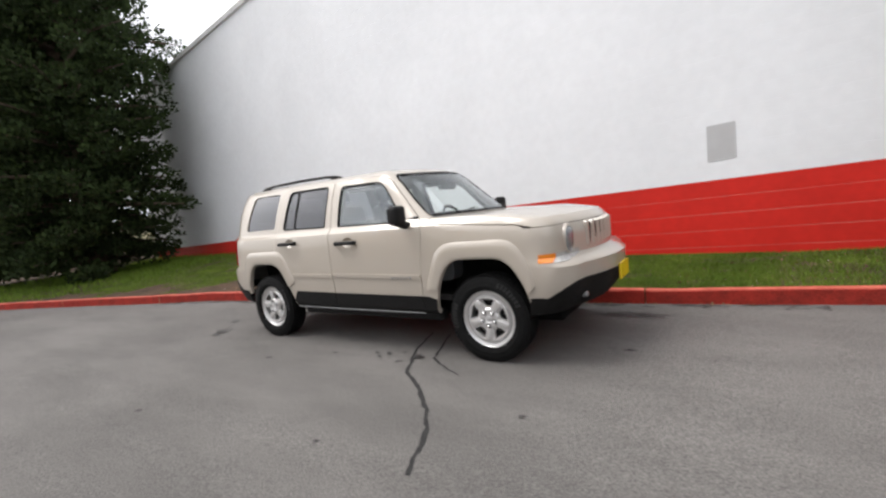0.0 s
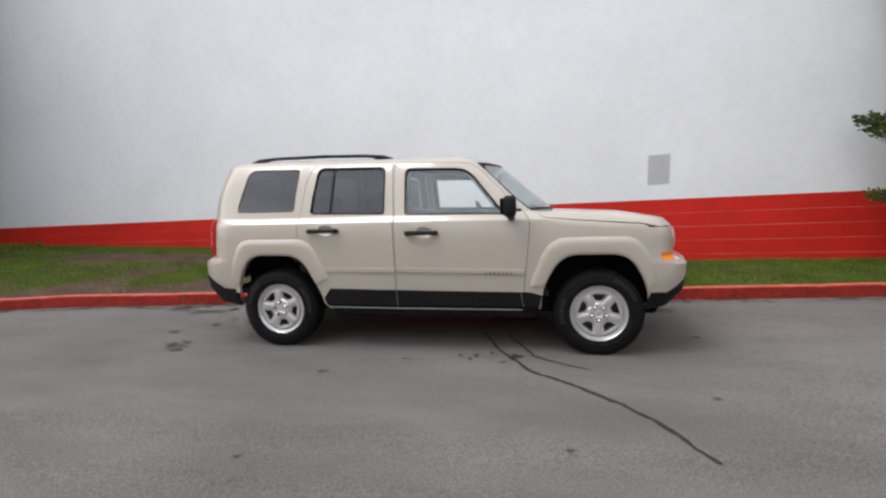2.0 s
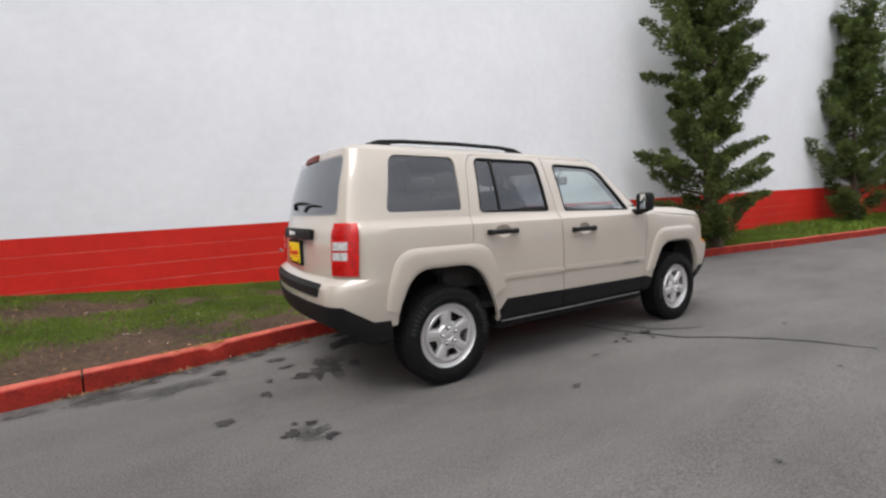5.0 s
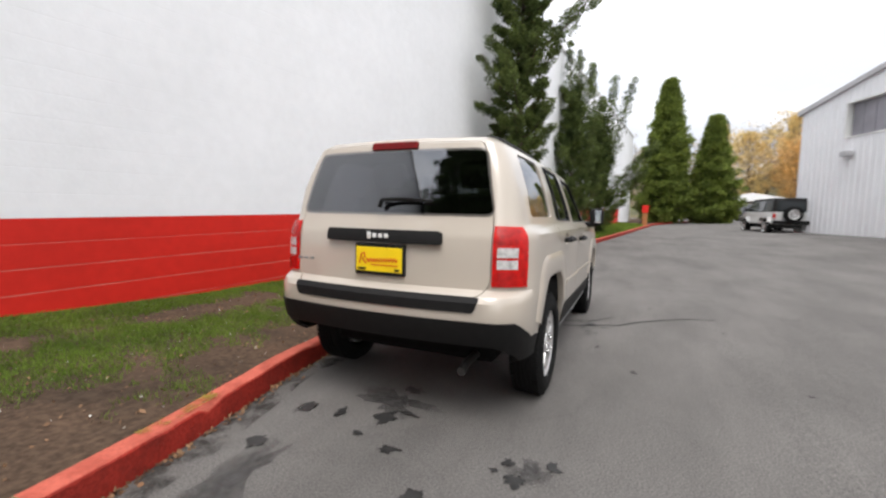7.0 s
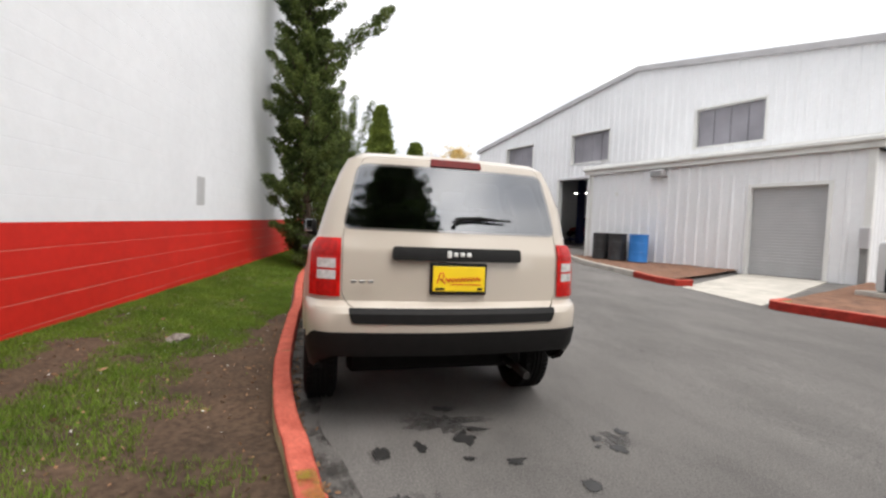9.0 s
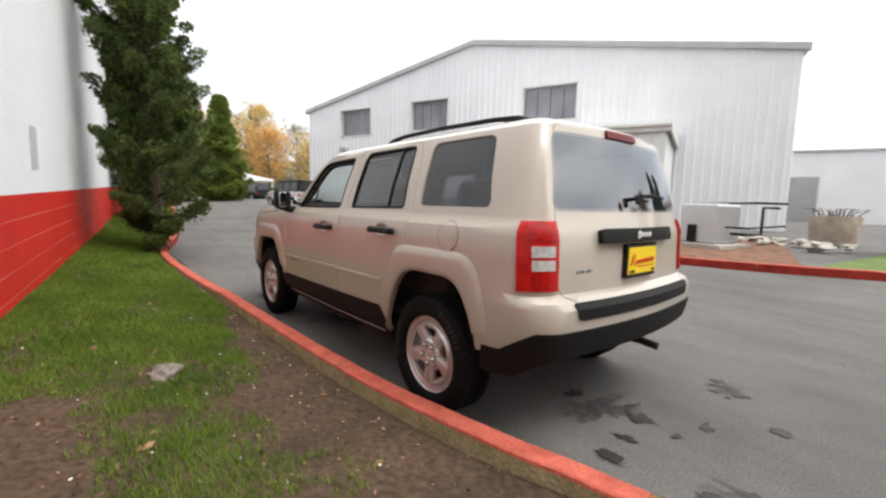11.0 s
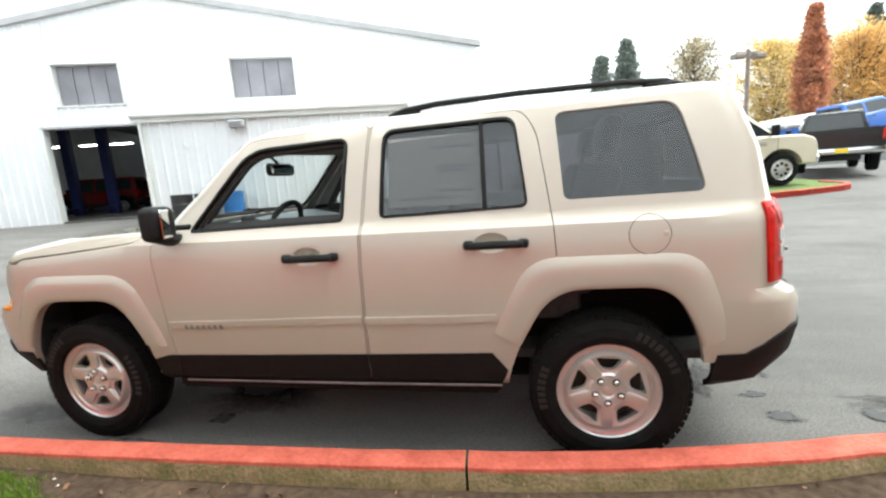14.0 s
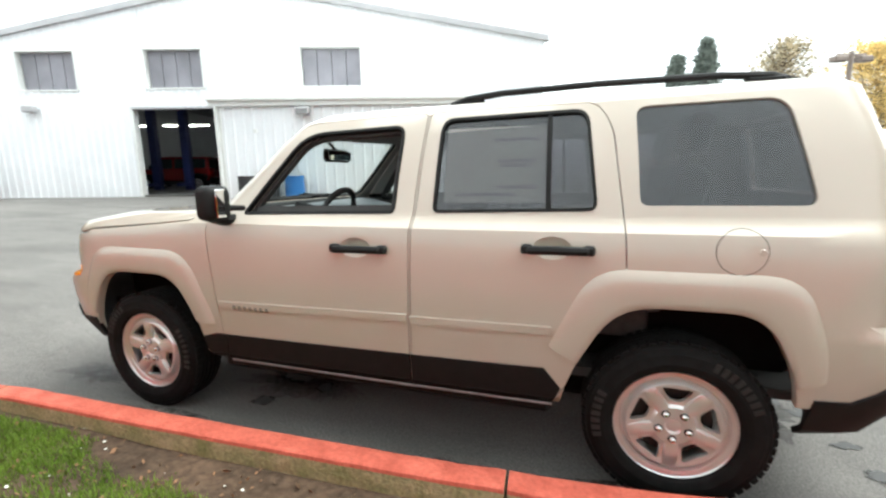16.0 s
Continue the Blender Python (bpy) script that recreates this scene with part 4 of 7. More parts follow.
WIN_F = rounded([(-0.185, 1.125), (0.60, 1.112), (0.31, 1.475), (-0.20, 1.49)], [0.02, 0.02, 0.10, 0.05], 4)
DOOR_F = rounded([(-0.262, 0.355), (-0.275, 1.05), (-0.305, 1.548), (0.29, 1.532), (0.40, 1.485), (0.775, 1.10), (0.805, 1.03), (0.772, 0.70), (0.745, 0.355)], [0.01, 0.05, 0.03, 0.1, 0.1, 0.02, 0.05, 0.2, 0.01], 4)
DOOR_R = rounded([(-0.87, 0.355), (-1.125, 0.80), (-1.115, 1.05), (-1.06, 1.45), (-1.0, 1.552), (-0.311, 1.548), (-0.281, 1.05), (-0.268, 0.355)], [0.01, 0.01, 0.1, 0.1, 0.08, 0.03, 0.05, 0.01], 4)
GATE = rounded([(-0.585, 0.735), (0.585, 0.735), (0.635, 0.80), (0.635, 1.13), (0.535, 1.572), (-0.535, 1.572), (-0.635, 1.13), (-0.635, 0.80)], [0.05, 0.05, 0.03, 0.05, 0.05, 0.05, 0.05, 0.03], 4)
WIN_B = rounded([(-0.625, 1.165), (0.625, 1.165), (0.552, 1.518), (-0.552, 1.518)], [0.04, 0.04, 0.05, 0.05], 4)
WIN_W = rounded([(-0.70, 1.135), (0.70, 1.135), (0.575, 1.53), (-0.575, 1.53)], [0.05, 0.05, 0.06, 0.06], 4)
HOOD = rounded([(1.99, -0.60), (1.93, -0.745), (1.70, -0.832), (0.90, -0.832), (0.84, -0.775), (0.80, -0.50), (0.98, 0.0), (0.80, 0.50), (0.84, 0.775), (0.90, 0.832), (1.70, 0.832), (1.93, 0.745), (1.99, 0.60)], 0.03, 3)


def skin_part(name, base, ops, materials, parent, label="", smooth=28):
    bm = skin_bmesh(base, ops)
    if not bm.faces:
        bm.free()
        return None
    mats = materials if isinstance(materials, (list, tuple)) else [materials]
    if len(mats) == 1:
        for f in bm.faces:
            f.material_index = 0
    return part(name, bm, mats, parent, label, smooth)


def build_wheel():
    """One wheel about its own centre, its face towards +y."""
    root = new("wheel")
    bm = bmesh.new()
    w, R = 0.105, 0.345
    prof = [(0.222, w - 0.022), (0.232, w - 0.006), (0.250, w + 0.001), (0.262, w + 0.003), (0.266, w + 0.001), (0.300, w - 0.002), (0.304, w - 0.006), (0.322, w - 0.013), (0.335, w - 0.030), (0.341, w - 0.050)]
    tread = []
    for y in (0.045, 0.015, -0.015, -0.045):
        tread += [(0.344, y + 0.012), (0.334, y + 0.010), (0.334, y - 0.002), (0.344, y - 0.004)]
    back = [(r, -h) for r, h in reversed(prof)]
    add_lathe(bm, prof + tread + back, 72)
    tyre = part("tyre", bm, M_RUBBER, root, "black road tyre with a worn tread", 25)
    bm = bmesh.new()
    for k in range(60):
        m = Matrix.Rotation(2 * math.pi * k / 60, 4, "Y")
        for sgn in (1, -1):
            add_box(bm, -0.013, 0.013, sgn * 0.066 - 0.018, sgn * 0.066 + 0.018, 0.330, 0.3435, m=m)
    tagged(part("tread", bm, M_RUBBER, tyre), "worn black tread blocks", kind="stuff")
    # rim: barrel, then the pressed face with five openings
    bm = bmesh.new()
    add_lathe(bm, [(0.205, -0.085), (0.210, 0.06), (0.226, 0.085), (0.236, 0.092), (0.236, 0.084), (0.222, 0.075)], 60)
    rim = part("rim", bm, M_WHEEL, root, "silver painted five-spoke steel wheel", 30)
    bm = bmesh.new()
    add_lathe(bm, [(0.0, 0.078), (0.026, 0.078), (0.034, 0.083), (0.076, 0.084), (0.086, 0.074), (0.105, 0.070), (0.150, 0.078), (0.172, 0.082), (0.181, 0.072), (0.187, 0.058), (0.192, 0.058), (0.200, 0.070),
                   (0.216, 0.076), (0.216, 0.043), (0.187, 0.043), (0.172, 0.058), (0.105, 0.05), (0.088, 0.05), (0.0, 0.05)], 60)
    bmesh.ops.remove_doubles(bm, verts=bm.verts[:], dist=1e-5)
    face = bpy.data.meshes.new("face")
    bm.to_mesh(face)
    bm.free()
    prisms = []
    for k in range(5):
        a = 2 * math.pi * k / 5 + math.pi / 2 + math.pi / 5
        quad = [(0.100, -0.23), (0.100, 0.23), (0.164, 0.36), (0.164, -0.36)]
        poly = [(r * math.cos(a + d), r * math.sin(a + d)) for r, d in quad]
        prisms.append((rounded(poly, 0.017, 4), "y", 0.02, 0.12))
    me = boolean(face, cutter(*prisms), "DIFFERENCE")
    finish("wheel_face", me, None, rim, "", 30)
    me.materials.clear()
    me.materials.append(M_WHEEL)
    # pressed ridge along each spoke
    for k in range(5):
        a = 2 * math.pi * k / 5 + math.pi / 2
        bm = bmesh.new()
        add_box(bm, 0.070, 0.170, 0.060, 0.0860, -0.026, 0.026, 0.010, 2, Matrix.Rotation(-a, 4, "Y"))
        part("spoke", bm, M_WHEEL, rim)
    bm = bmesh.new()
    add_lathe(bm, [(0.0, 0.082), (0.020, 0.081), (0.025, 0.079), (0.027, 0.07)], 24)
    part("hub_cap", bm, M_WHEEL, rim)
    for k in range(5):
        a = 2 * math.pi * k / 5 + math.pi / 2
        bm = bmesh.new()
        add_lathe(bm, [(0.0, 0.103), (0.007, 0.102), (0.0115, 0.098), (0.0125, 0.092), (0.0125, 0.068)], 12, (0.056 * math.cos(a), 0, 0.056 * math.sin(a)))
        part("wheel_nut", bm, M_CHROME, rim)
        # dark disc stands in for the shadow round the nut
        bm = bmesh.new()
        add_lathe(bm, [(0.0, 0.0850), (0.0150, 0.0850), (0.0165, 0.0840), (0.0165, 0.07)], 20, (0.056 * math.cos(a), 0, 0.056 * math.sin(a)))
        part("nut_pocket", bm, M_FLASHDARK, rim)
    bm = bmesh.new()
    add_lathe(bm, [(0.0, 0.02), (0.15, 0.02), (0.15, -0.02), (0.0, -0.02)], 40)
    part("brake_disc", bm, M_FLASHDARK, root)
    # moulded lettering on the sidewall as plain bars
    for a0, count in ((2.6, 8), (0.35, 7)):
        for k in range(count):
            m = Matrix.Rotation(-(a0 + k * 0.105) + math.pi / 2, 4, "Y")
            box("moulded_bar", -0.009, 0.009, w - 0.004, w + 0.0035, 0.272, 0.306, M_TYREMARK, tyre, m=m)
    return root


def hull_y(x, z):
    """Half width of the body at a place on its flank."""
    zs = [q[0] for q in LEVELS]
    for a, b in zip(LEVELS, LEVELS[1:]):
        if a[0] <= z <= b[0]:
            f = (z - a[0]) / (b[0] - a[0])
            ys = []
            for L in (a, b):
                sx, ex = L[1] - L[2] - L[4], L[6] + L[7] + L[9]
                t = min(1, max(0, (x - sx) / (ex - sx)))
                ys.append(L[5] * flank(t))
            return ys[0] + (ys[1] - ys[0]) * f
    return LEVELS[0][5]


def resample(line, n):
    P = [Vector(p) for p in line]
    d = [0.0]
    for a, b in zip(P, P[1:]):
        d.append(d[-1] + (b - a).length)
    out, k = [], 0
    for i in range(n):
        t = d[-1] * i / (n - 1)
        while k < len(P) - 2 and d[k + 1] < t:
            k += 1
        f = (t - d[k]) / max(1e-9, d[k + 1] - d[k])
        out.append(P[k].lerp(P[k + 1], f))
    return out


def flare(car, name, outer, arch, s):
    """A pressed wheel-arch flare: a sloping ledge, a flat band and a lip turned into the arch."""
    n = 60
    up = [p for p in outer if p[1] > 0.525]
    inn = [p for p in arch if p[1] > 0.52]
    if up[0][0] > up[-1][0]:
        up.reverse()
    if inn[0][0] > inn[-1][0]:
        inn.reverse()
    A, B = resample(up, n), resample(inn, n)
    rows = ((0.0, -0.004), (0.05, 0.001), (0.13, 0.006), (0.23, 0.0115), (0.34, 0.0145), (0.5, 0.0160), (0.82, 0.0165), (0.94, 0.0145), (1.0, 0.008), (1.0, -0.016))
    V, F = [], []
    for a, b in zip(A, B):
        for f, d in rows:
            q = a.lerp(b, f)
            V.append((q.x, s * (hull_y(q.x, q.y) + d), q.y))
    m = len(rows)
    for i in range(n - 1):
        for j in range(m - 1):
            f = (i * m + j, i * m + j + 1, (i + 1) * m + j + 1, (i + 1) * m + j)
            F.append(f if s < 0 else tuple(reversed(f)))
    from_arrays(name, V, F, M_PAINT, car, "", 48)


def cup_line(x, z, f):
    """The oval dent behind a door handle, shrunk by f."""
    return [(x + 0.02 + 0.072 * f * math.cos(q), z + 0.004 + 0.043 * f * math.sin(q)) for q in np.linspace(0, 2 * math.pi, 24, endpoint=False)]


def handle_cup(parent, x, z, s):
    V, F = [], []
    rows = ((1.0, 0.0), (0.96, 0.004), (0.80, 0.015), (0.5, 0.023), (0.1, 0.026))
    for f, d in rows:
        for px, pz in cup_line(x, z, f):
            V.append((px, s * (hull_y(px, pz) - d), pz))
    for k in range(len(rows) - 1):
        for i in range(24):
            q = (k * 24 + i, k * 24 + (i + 1) % 24, (k + 1) * 24 + (i + 1) % 24, (k + 1) * 24 + i)
            F.append(tuple(reversed(q)) if s > 0 else q)
    F.append(tuple(4 * 24 + i for i in (range(24) if s < 0 else range(23, -1, -1))))
    from_arrays("handle_cup", V, F, M_PAINT, parent, "", 60)


def build_car():
    car = new("parked_suv")
    tagged(car, "beige boxy four-door SUV with black lower trim and silver wheels", "car")
    sides = ((0.3, 1.2), (-1.2, -0.3))
    arches = [(ARCH_R, "y", -1.2, 1.2), (ARCH_F, "y", -1.2, 1.2)]
    wins_y = [(WIN_Q, "y", -1.2, 1.2), (WIN_R, "y", -1.2, 1.2), (WIN_F, "y", -1.2, 1.2)]
    win_b = (WIN_B, "x", -2.4, -1.72)
    win_w = (WIN_W, "x", 0.30, 1.35)
    tuck = ([(-2.5, 0.2), (-2.5, 0.500), (-2.05, 0.475), (-1.93, 0.405), (-1.86, 0.355), (-1.72, 0.340), (-1.72, 0.2)], "y", -1.2, 1.2)
    body_tuck = ([(-2.5, 0.2), (-2.5, 0.565), (-2.03, 0.56), (-1.86, 0.468), (-1.66, 0.462), (-1.66, 0.2)], "y", -1.2, 1.2)
    skin = shell(0.0, -0.030)
    # main body without doors, hood, tailgate
    cuts = [(DOOR_F, "y", lo, hi) for lo, hi in sides] + [(DOOR_R, "y", lo, hi) for lo, hi in sides]
    body = skin_part("body", skin, [("DIFFERENCE", [body_tuck]), ("DIFFERENCE", arches), ("DIFFERENCE", cuts[:2]), ("DIFFERENCE", cuts[2:]), ("DIFFERENCE", [(WIN_Q, "y", -1.2, 1.2)]),
                                           ("DIFFERENCE", [(GATE, "x", -2.4, -1.75)]), ("DIFFERENCE", [win_w]), ("DIFFERENCE", [(HOOD, "z", 0.985, 1.5)])], [M_PAINT, M_CABIN], car)
    for lo, hi in sides:
        s = 1 if lo > 0 else -1
        fd = skin_part("front_door", skin, [("INTERSECT", [(grown(DOOR_F, -0.004), "y", lo, hi)]), ("DIFFERENCE", [(WIN_F, "y", -1.2, 1.2)]), ("DIFFERENCE", [(cup_line(-0.045, 0.968, 1), "y", lo, hi)])], [M_PAINT, M_CABIN], car)
        rd = skin_part("rear_door", skin, [("INTERSECT", [(grown(DOOR_R, -0.004), "y", lo, hi)]), ("DIFFERENCE", [(WIN_R, "y", -1.2, 1.2)]), ("DIFFERENCE", arches), ("DIFFERENCE", [(cup_line(-0.875, 0.995, 1), "y", lo, hi)])], [M_PAINT, M_CABIN], car)
        proud = shell(0.003, -0.02)
        pane = shell(-0.009, -0.013)
        for door, win, g in ((fd, WIN_F, M_GLASS), (rd, WIN_R, M_DARKGLASS), (body, WIN_Q, M_DARKGLASS)):
            # the driver's window is wound down
            pn = None if (s > 0 and win is WIN_F) else skin_part("window_pane", pane, [("INTERSECT", [(grown(win, 0.004), "y", lo, hi)])], g, door, "tinted car window glass")
            if pn:
                pn.visible_shadow = False
            if win is WIN_R:
                skin_part("window_divider", shell(-0.003, -0.016), [("INTERSECT", [([(-0.842, 1.13), (-0.822, 1.13), (-0.812, 1.525), (-0.832, 1.525)], "y", lo, hi)])], M_BLACK, door)
            if win is not WIN_Q:
                skin_part("window_seal", proud, [("INTERSECT", [(grown(win, 0.008), "y", lo, hi)]), ("DIFFERENCE", [(grown(win, -0.004), "y", -1.2, 1.2)])], M_BLACK, door, "black rubber window seal")
        # dark lining round the inside of the front window
        skin_part("window_lining", shell(-0.028, -0.050), [("INTERSECT", [(grown(WIN_F, 0.02), "y", lo, hi)]), ("DIFFERENCE", [(grown(WIN_F, -0.026), "y", -1.2, 1.2)])], M_INNER, fd, "dark inner window frame")
        # black lower cladding and the bright sill line
        clad = shell(0.007, -0.01)
        skin_part("cladding", clad, [("INTERSECT", [([(-0.262, 0.352), (-0.262, 0.507), (0.728, 0.495), (0.752, 0.352)], "y", lo, hi)])], M_BLACK, fd, "black plastic lower door cladding")
        skin_part("cladding", clad, [("INTERSECT", [([(-0.868, 0.352), (-0.90, 0.43), (-0.835, 0.515), (-0.268, 0.507), (-0.268, 0.352)], "y", lo, hi)])], M_BLACK, rd, "black plastic lower door cladding")
        skin_part("cladding", clad, [("INTERSECT", [([(0.756, 0.352), (0.733, 0.495), (0.80, 0.495), (0.89, 0.47), (0.866, 0.352)], "y", lo, hi)])], M_BLACK, body, "black plastic lower wing cladding")
        bm = bmesh.new()
        add_tube(bm, [(-0.87, s * 0.822, 0.352), (-0.2, s * 0.828, 0.350), (0.74, s * 0.822, 0.350)], 0.006, 8)
        part("sill_strip", bm, M_STEEL, car)
        box("sill", -0.86, 0.86, s * 0.70 - 0.06, s * 0.70 + 0.06, 0.27, 0.36, M_BLACK, car, 0.02)
        # rub strip
        rub = shell(0.011, -0.01)
        for door, a, b in ((fd, -0.258, 0.752), (rd, -0.86, -0.272)):
            skin_part("rub_strip", rub, [("INTERSECT", [([(a, 0.660), (a, 0.692), (b, 0.682 - 0.012 * b), (b, 0.650 - 0.012 * b)], "y", lo, hi)])], M_PAINT, door)
        # flares
        flare(car, "rear_flare", FLARE_R, ARCH_R, s)
        flare(car, "front_flare", FLARE_F, ARCH_F, s)
        # tail lamp wrapping round the corner
        lens = shell(0.012, -0.02)
        ylo, yhi = (0.642, 1.0) if s > 0 else (-1.0, -0.642)
        zone = [(-2.4, 0.792), (-1.918, 0.792), (-1.898, 1.105), (-2.4, 1.112)]
        tl = skin_part("tail_lamp", lens, [("INTERSECT", [(zone, "y", ylo, yhi)])], M_RED, car, "red tail lamp with two clear lenses", 35)
        # deep red reflectors above and below, two clear cells between
        for za, zb in ((0.802, 0.868), (1.012, 1.092)):
            ya, yb = (0.662, 0.765) if s > 0 else (-0.765, -0.662)
            skin_part("reflector", shell(0.0145, -0.01), [("INTERSECT", [(rounded([(ya, za), (yb, za), (yb, zb), (ya, zb)], 0.012), "x", -2.4, -1.9)])], M_REDDEEP, tl)
        for za, zb in ((0.885, 0.932), (0.945, 0.995)):
            ya, yb = (0.668, 0.765) if s > 0 else (-0.765, -0.668)
            skin_part("clear_lens", shell(0.016, -0.01), [("INTERSECT", [([(ya, za), (yb, za), (yb, zb), (ya, zb)], "x", -2.4, -1.9)])], M_CLEAR, tl, "clear reversing lens")
        # handles
        for door, x, z in ((fd, -0.045, 0.968), (rd, -0.875, 0.995)):
            hd = new("door_handle")
            hd.parent = door
            handle_cup(hd, x, z, s)
            bm = bmesh.new()
            add_tube(bm, [(x - 0.115, s * 0.862, z), (x - 0.10, s * 0.892, z + 0.002), (x, s * 0.902, z + 0.004), (x + 0.10, s * 0.892, z), (x + 0.115, s * 0.862, z)], [0.016, 0.017, 0.017, 0.017, 0.016], 8)
            part("grip", bm, M_BLACK, hd, "black plastic grip")
            for xx in (x - 0.112, x + 0.112):
                box("foot", xx - 0.022, xx + 0.022, s * 0.872 - 0.018, s * 0.872 + 0.018, z - 0.016, z + 0.020, M_BLACK, hd, 0.008)
        # mirror
        mr = new("door_mirror")
        mr.parent = fd
        bm = bmesh.new()
        add_box(bm, 0.60, 0.70, s * 0.932 - 0.068, s * 0.932 + 0.068, 1.085, 1.245, 0.034, 3)
        part("housing", bm, M_BLACK, mr, "black plastic mirror housing")
        bm = bmesh.new()
        add_tube(bm, [(0.66, s * 0.80, 1.075), (0.66, s * 0.88, 1.085), (0.65, s * 0.96, 1.11)], 0.03, 8)
        part("arm", bm, M_BLACK, mr)
        box("mirror_plate", 0.596, 0.602, s * 0.932 - 0.052, s * 0.932 + 0.052, 1.102, 1.228, M_MIRROR, mr, 0.002, m=Matrix.Translation((0.606, s * 0.932, 0)) @ Matrix.Rotation(0.30 if s > 0 else -0.38, 4, "Z") @ Matrix.Translation((-0.606, -s * 0.932, 0)))
        box("sail_panel", 0.60, 0.74, s * 0.772 - 0.012, s * 0.772 + 0.018, 1.10, 1.145, M_BLACK, mr, 0.01)
        # roof rail
        rail = new("roof_rail")
        rail.parent = car
        bm = bmesh.new()
        pts = [(-1.70, s * 0.485, 1.602), (-1.62, s * 0.49, 1.626), (-1.45, s * 0.495, 1.638), (-1.0, s * 0.50, 1.640), (-0.6, s * 0.50, 1.630), (-0.44, s * 0.495, 1.614), (-0.36, s * 0.49, 1.592)]
        add_tube(bm, pts, [0.014, 0.016, 0.014, 0.014, 0.014, 0.016, 0.013], 8)
        part("bar", bm, M_BLACK, rail, "black roof rail")
        for x in (-1.60, -0.45):
            box("foot", x - 0.07, x + 0.07, s * 0.49 - 0.020, s * 0.49 + 0.020, 1.580, 1.632 if x < -1 else 1.618, M_BLACK, rail, 0.014)
        # side marker and headlamp
        skin_part("side_marker", shell(0.005, -0.008), [("INTERSECT", [(rounded([(1.752, 0.743), (1.850, 0.743), (1.850, 0.800), (1.752, 0.800)], 0.01), "y", lo, hi)])], M_AMBER, car, "amber side marker lamp")
        skin_part("turn_lamp", shell(0.005, -0.008), [("INTERSECT", [(rounded([(1.852, 0.743), (1.930, 0.747), (1.930, 0.803), (1.852, 0.799)], 0.01), "y", lo, hi)])], M_CLEAR, car, "clear corner lamp")
        hl = new("headlamp")
        hl.parent = car
        bm = bmesh.new()
        add_lathe(bm, [(0.0, 1.914), (0.06, 1.909), (0.088, 1.897), (0.098, 1.880), (0.100, 1.80)], 36, (0, s * 0.555, 0.875), "x")
        part("lens", bm, M_LAMPGLASS, hl, "round clear headlamp lens")
        bm = bmesh.new()
        add_lathe(bm, [(0.099, 1.875), (0.105, 1.896), (0.113, 1.886), (0.115, 1.80)], 36, (0, s * 0.555, 0.875), "x")
        part("bezel", bm, M_PAINT, hl)
        bm = bmesh.new()
        add_lathe(bm, [(0.0, 1.985), (0.028, 1.982), (0.036, 1.97), (0.036, 1.90)], 24, (0, s * 0.52, 0.48), "x")
        part("fog_lamp", bm, M_LAMPGLASS, car)
    # fuel flap on the left flank
    def disc(r):
        return [(-1.475 + r * math.cos(q), 1.005 + r * math.sin(q)) for q in np.linspace(0, 2 * math.pi, 28, endpoint=False)]
    skin_part("fuel_flap", shell(0.0014, -0.004), [("INTERSECT", [(disc(0.077), "y", 0.3, 1.2)])], M_PAINT, car)
    skin_part("flap_gap", shell(0.0012, -0.004), [("INTERSECT", [(disc(0.0795), "y", 0.3, 1.2)]), ("DIFFERENCE", [(disc(0.0765), "y", 0.3, 1.2)])], M_INNER, car)
    bm = bmesh.new()
    yn = hull_y(-1.536, 1.005)
    add_lathe(bm, [(0.0, yn + 0.003), (0.010, yn + 0.003), (0.013, yn - 0.001)], 14, (-1.536, 0, 1.005))
    part("flap_notch", bm, M_PAINT, car)
    # hood
    skin_part("hood", skin, [("INTERSECT", [(grown(HOOD, -0.005), "z", 0.990, 1.5)]), ("DIFFERENCE", [win_w])], [M_PAINT, M_CABIN], car)
    # tailgate with its glass, bar, plate
    tg = skin_part("tailgate", skin, [("INTERSECT", [(grown(GATE, -0.004), "x", -2.4, -1.75)]), ("DIFFERENCE", [win_b])], [M_PAINT, M_CABIN], car)
    pn = skin_part("rear_window", shell(0.002, -0.003), [("INTERSECT", [(grown(WIN_B, 0.012), "x", -2.4, -1.72)])], M_REARGLASS, tg, "dark tinted rear window")
    pn.visible_shadow = False
    pw = skin_part("windscreen", shell(0.0, -0.005), [("INTERSECT", [(grown(WIN_W, 0.004), "x", 0.30, 1.35)])], M_GLASS, car, "clear windscreen")
    pw.visible_shadow = False
    skin_part("windscreen_seal", shell(0.003, -0.02), [("INTERSECT", [(grown(WIN_W, 0.008), "x", 0.30, 1.35)]), ("DIFFERENCE", [(grown(WIN_W, -0.010), "x", 0.2, 1.5)])], M_BLACK, car)
    bar = skin_part("handle_bar", shell(0.030, -0.01), [("INTERSECT", [(rounded([(-0.375, 0.998), (0.375, 0.998), (0.372, 1.072), (-0.372, 1.072)], 0.02), "x", -2.4, -1.9)])], M_BLACK, tg, "black plastic tailgate handle bar", 40)
    # raised maker's mark as a plain silver shape
    mk = new("maker_mark")
    mk.parent = bar
    for y in (0.062, 0.026, -0.012, -0.05):
        box("block", -2.106, -2.097, y - 0.013, y + 0.013, 1.024 if y < 0.06 else 1.016, 1.048 if y < 0.06 else 1.056, M_TRIM, mk, 0.004)
    plate = new("number_plate")
    plate.parent = tg
    box("frame", -2.094, -2.055, -0.162, 0.162, 0.812, 0.988, M_BLACK, plate, 0.006)
    box("plate", -2.098, -2.091, -0.150, 0.150, 0.832, 0.970, M_YELLOW, plate, 0.002, "yellow dealer plate")
    bm = bmesh.new()
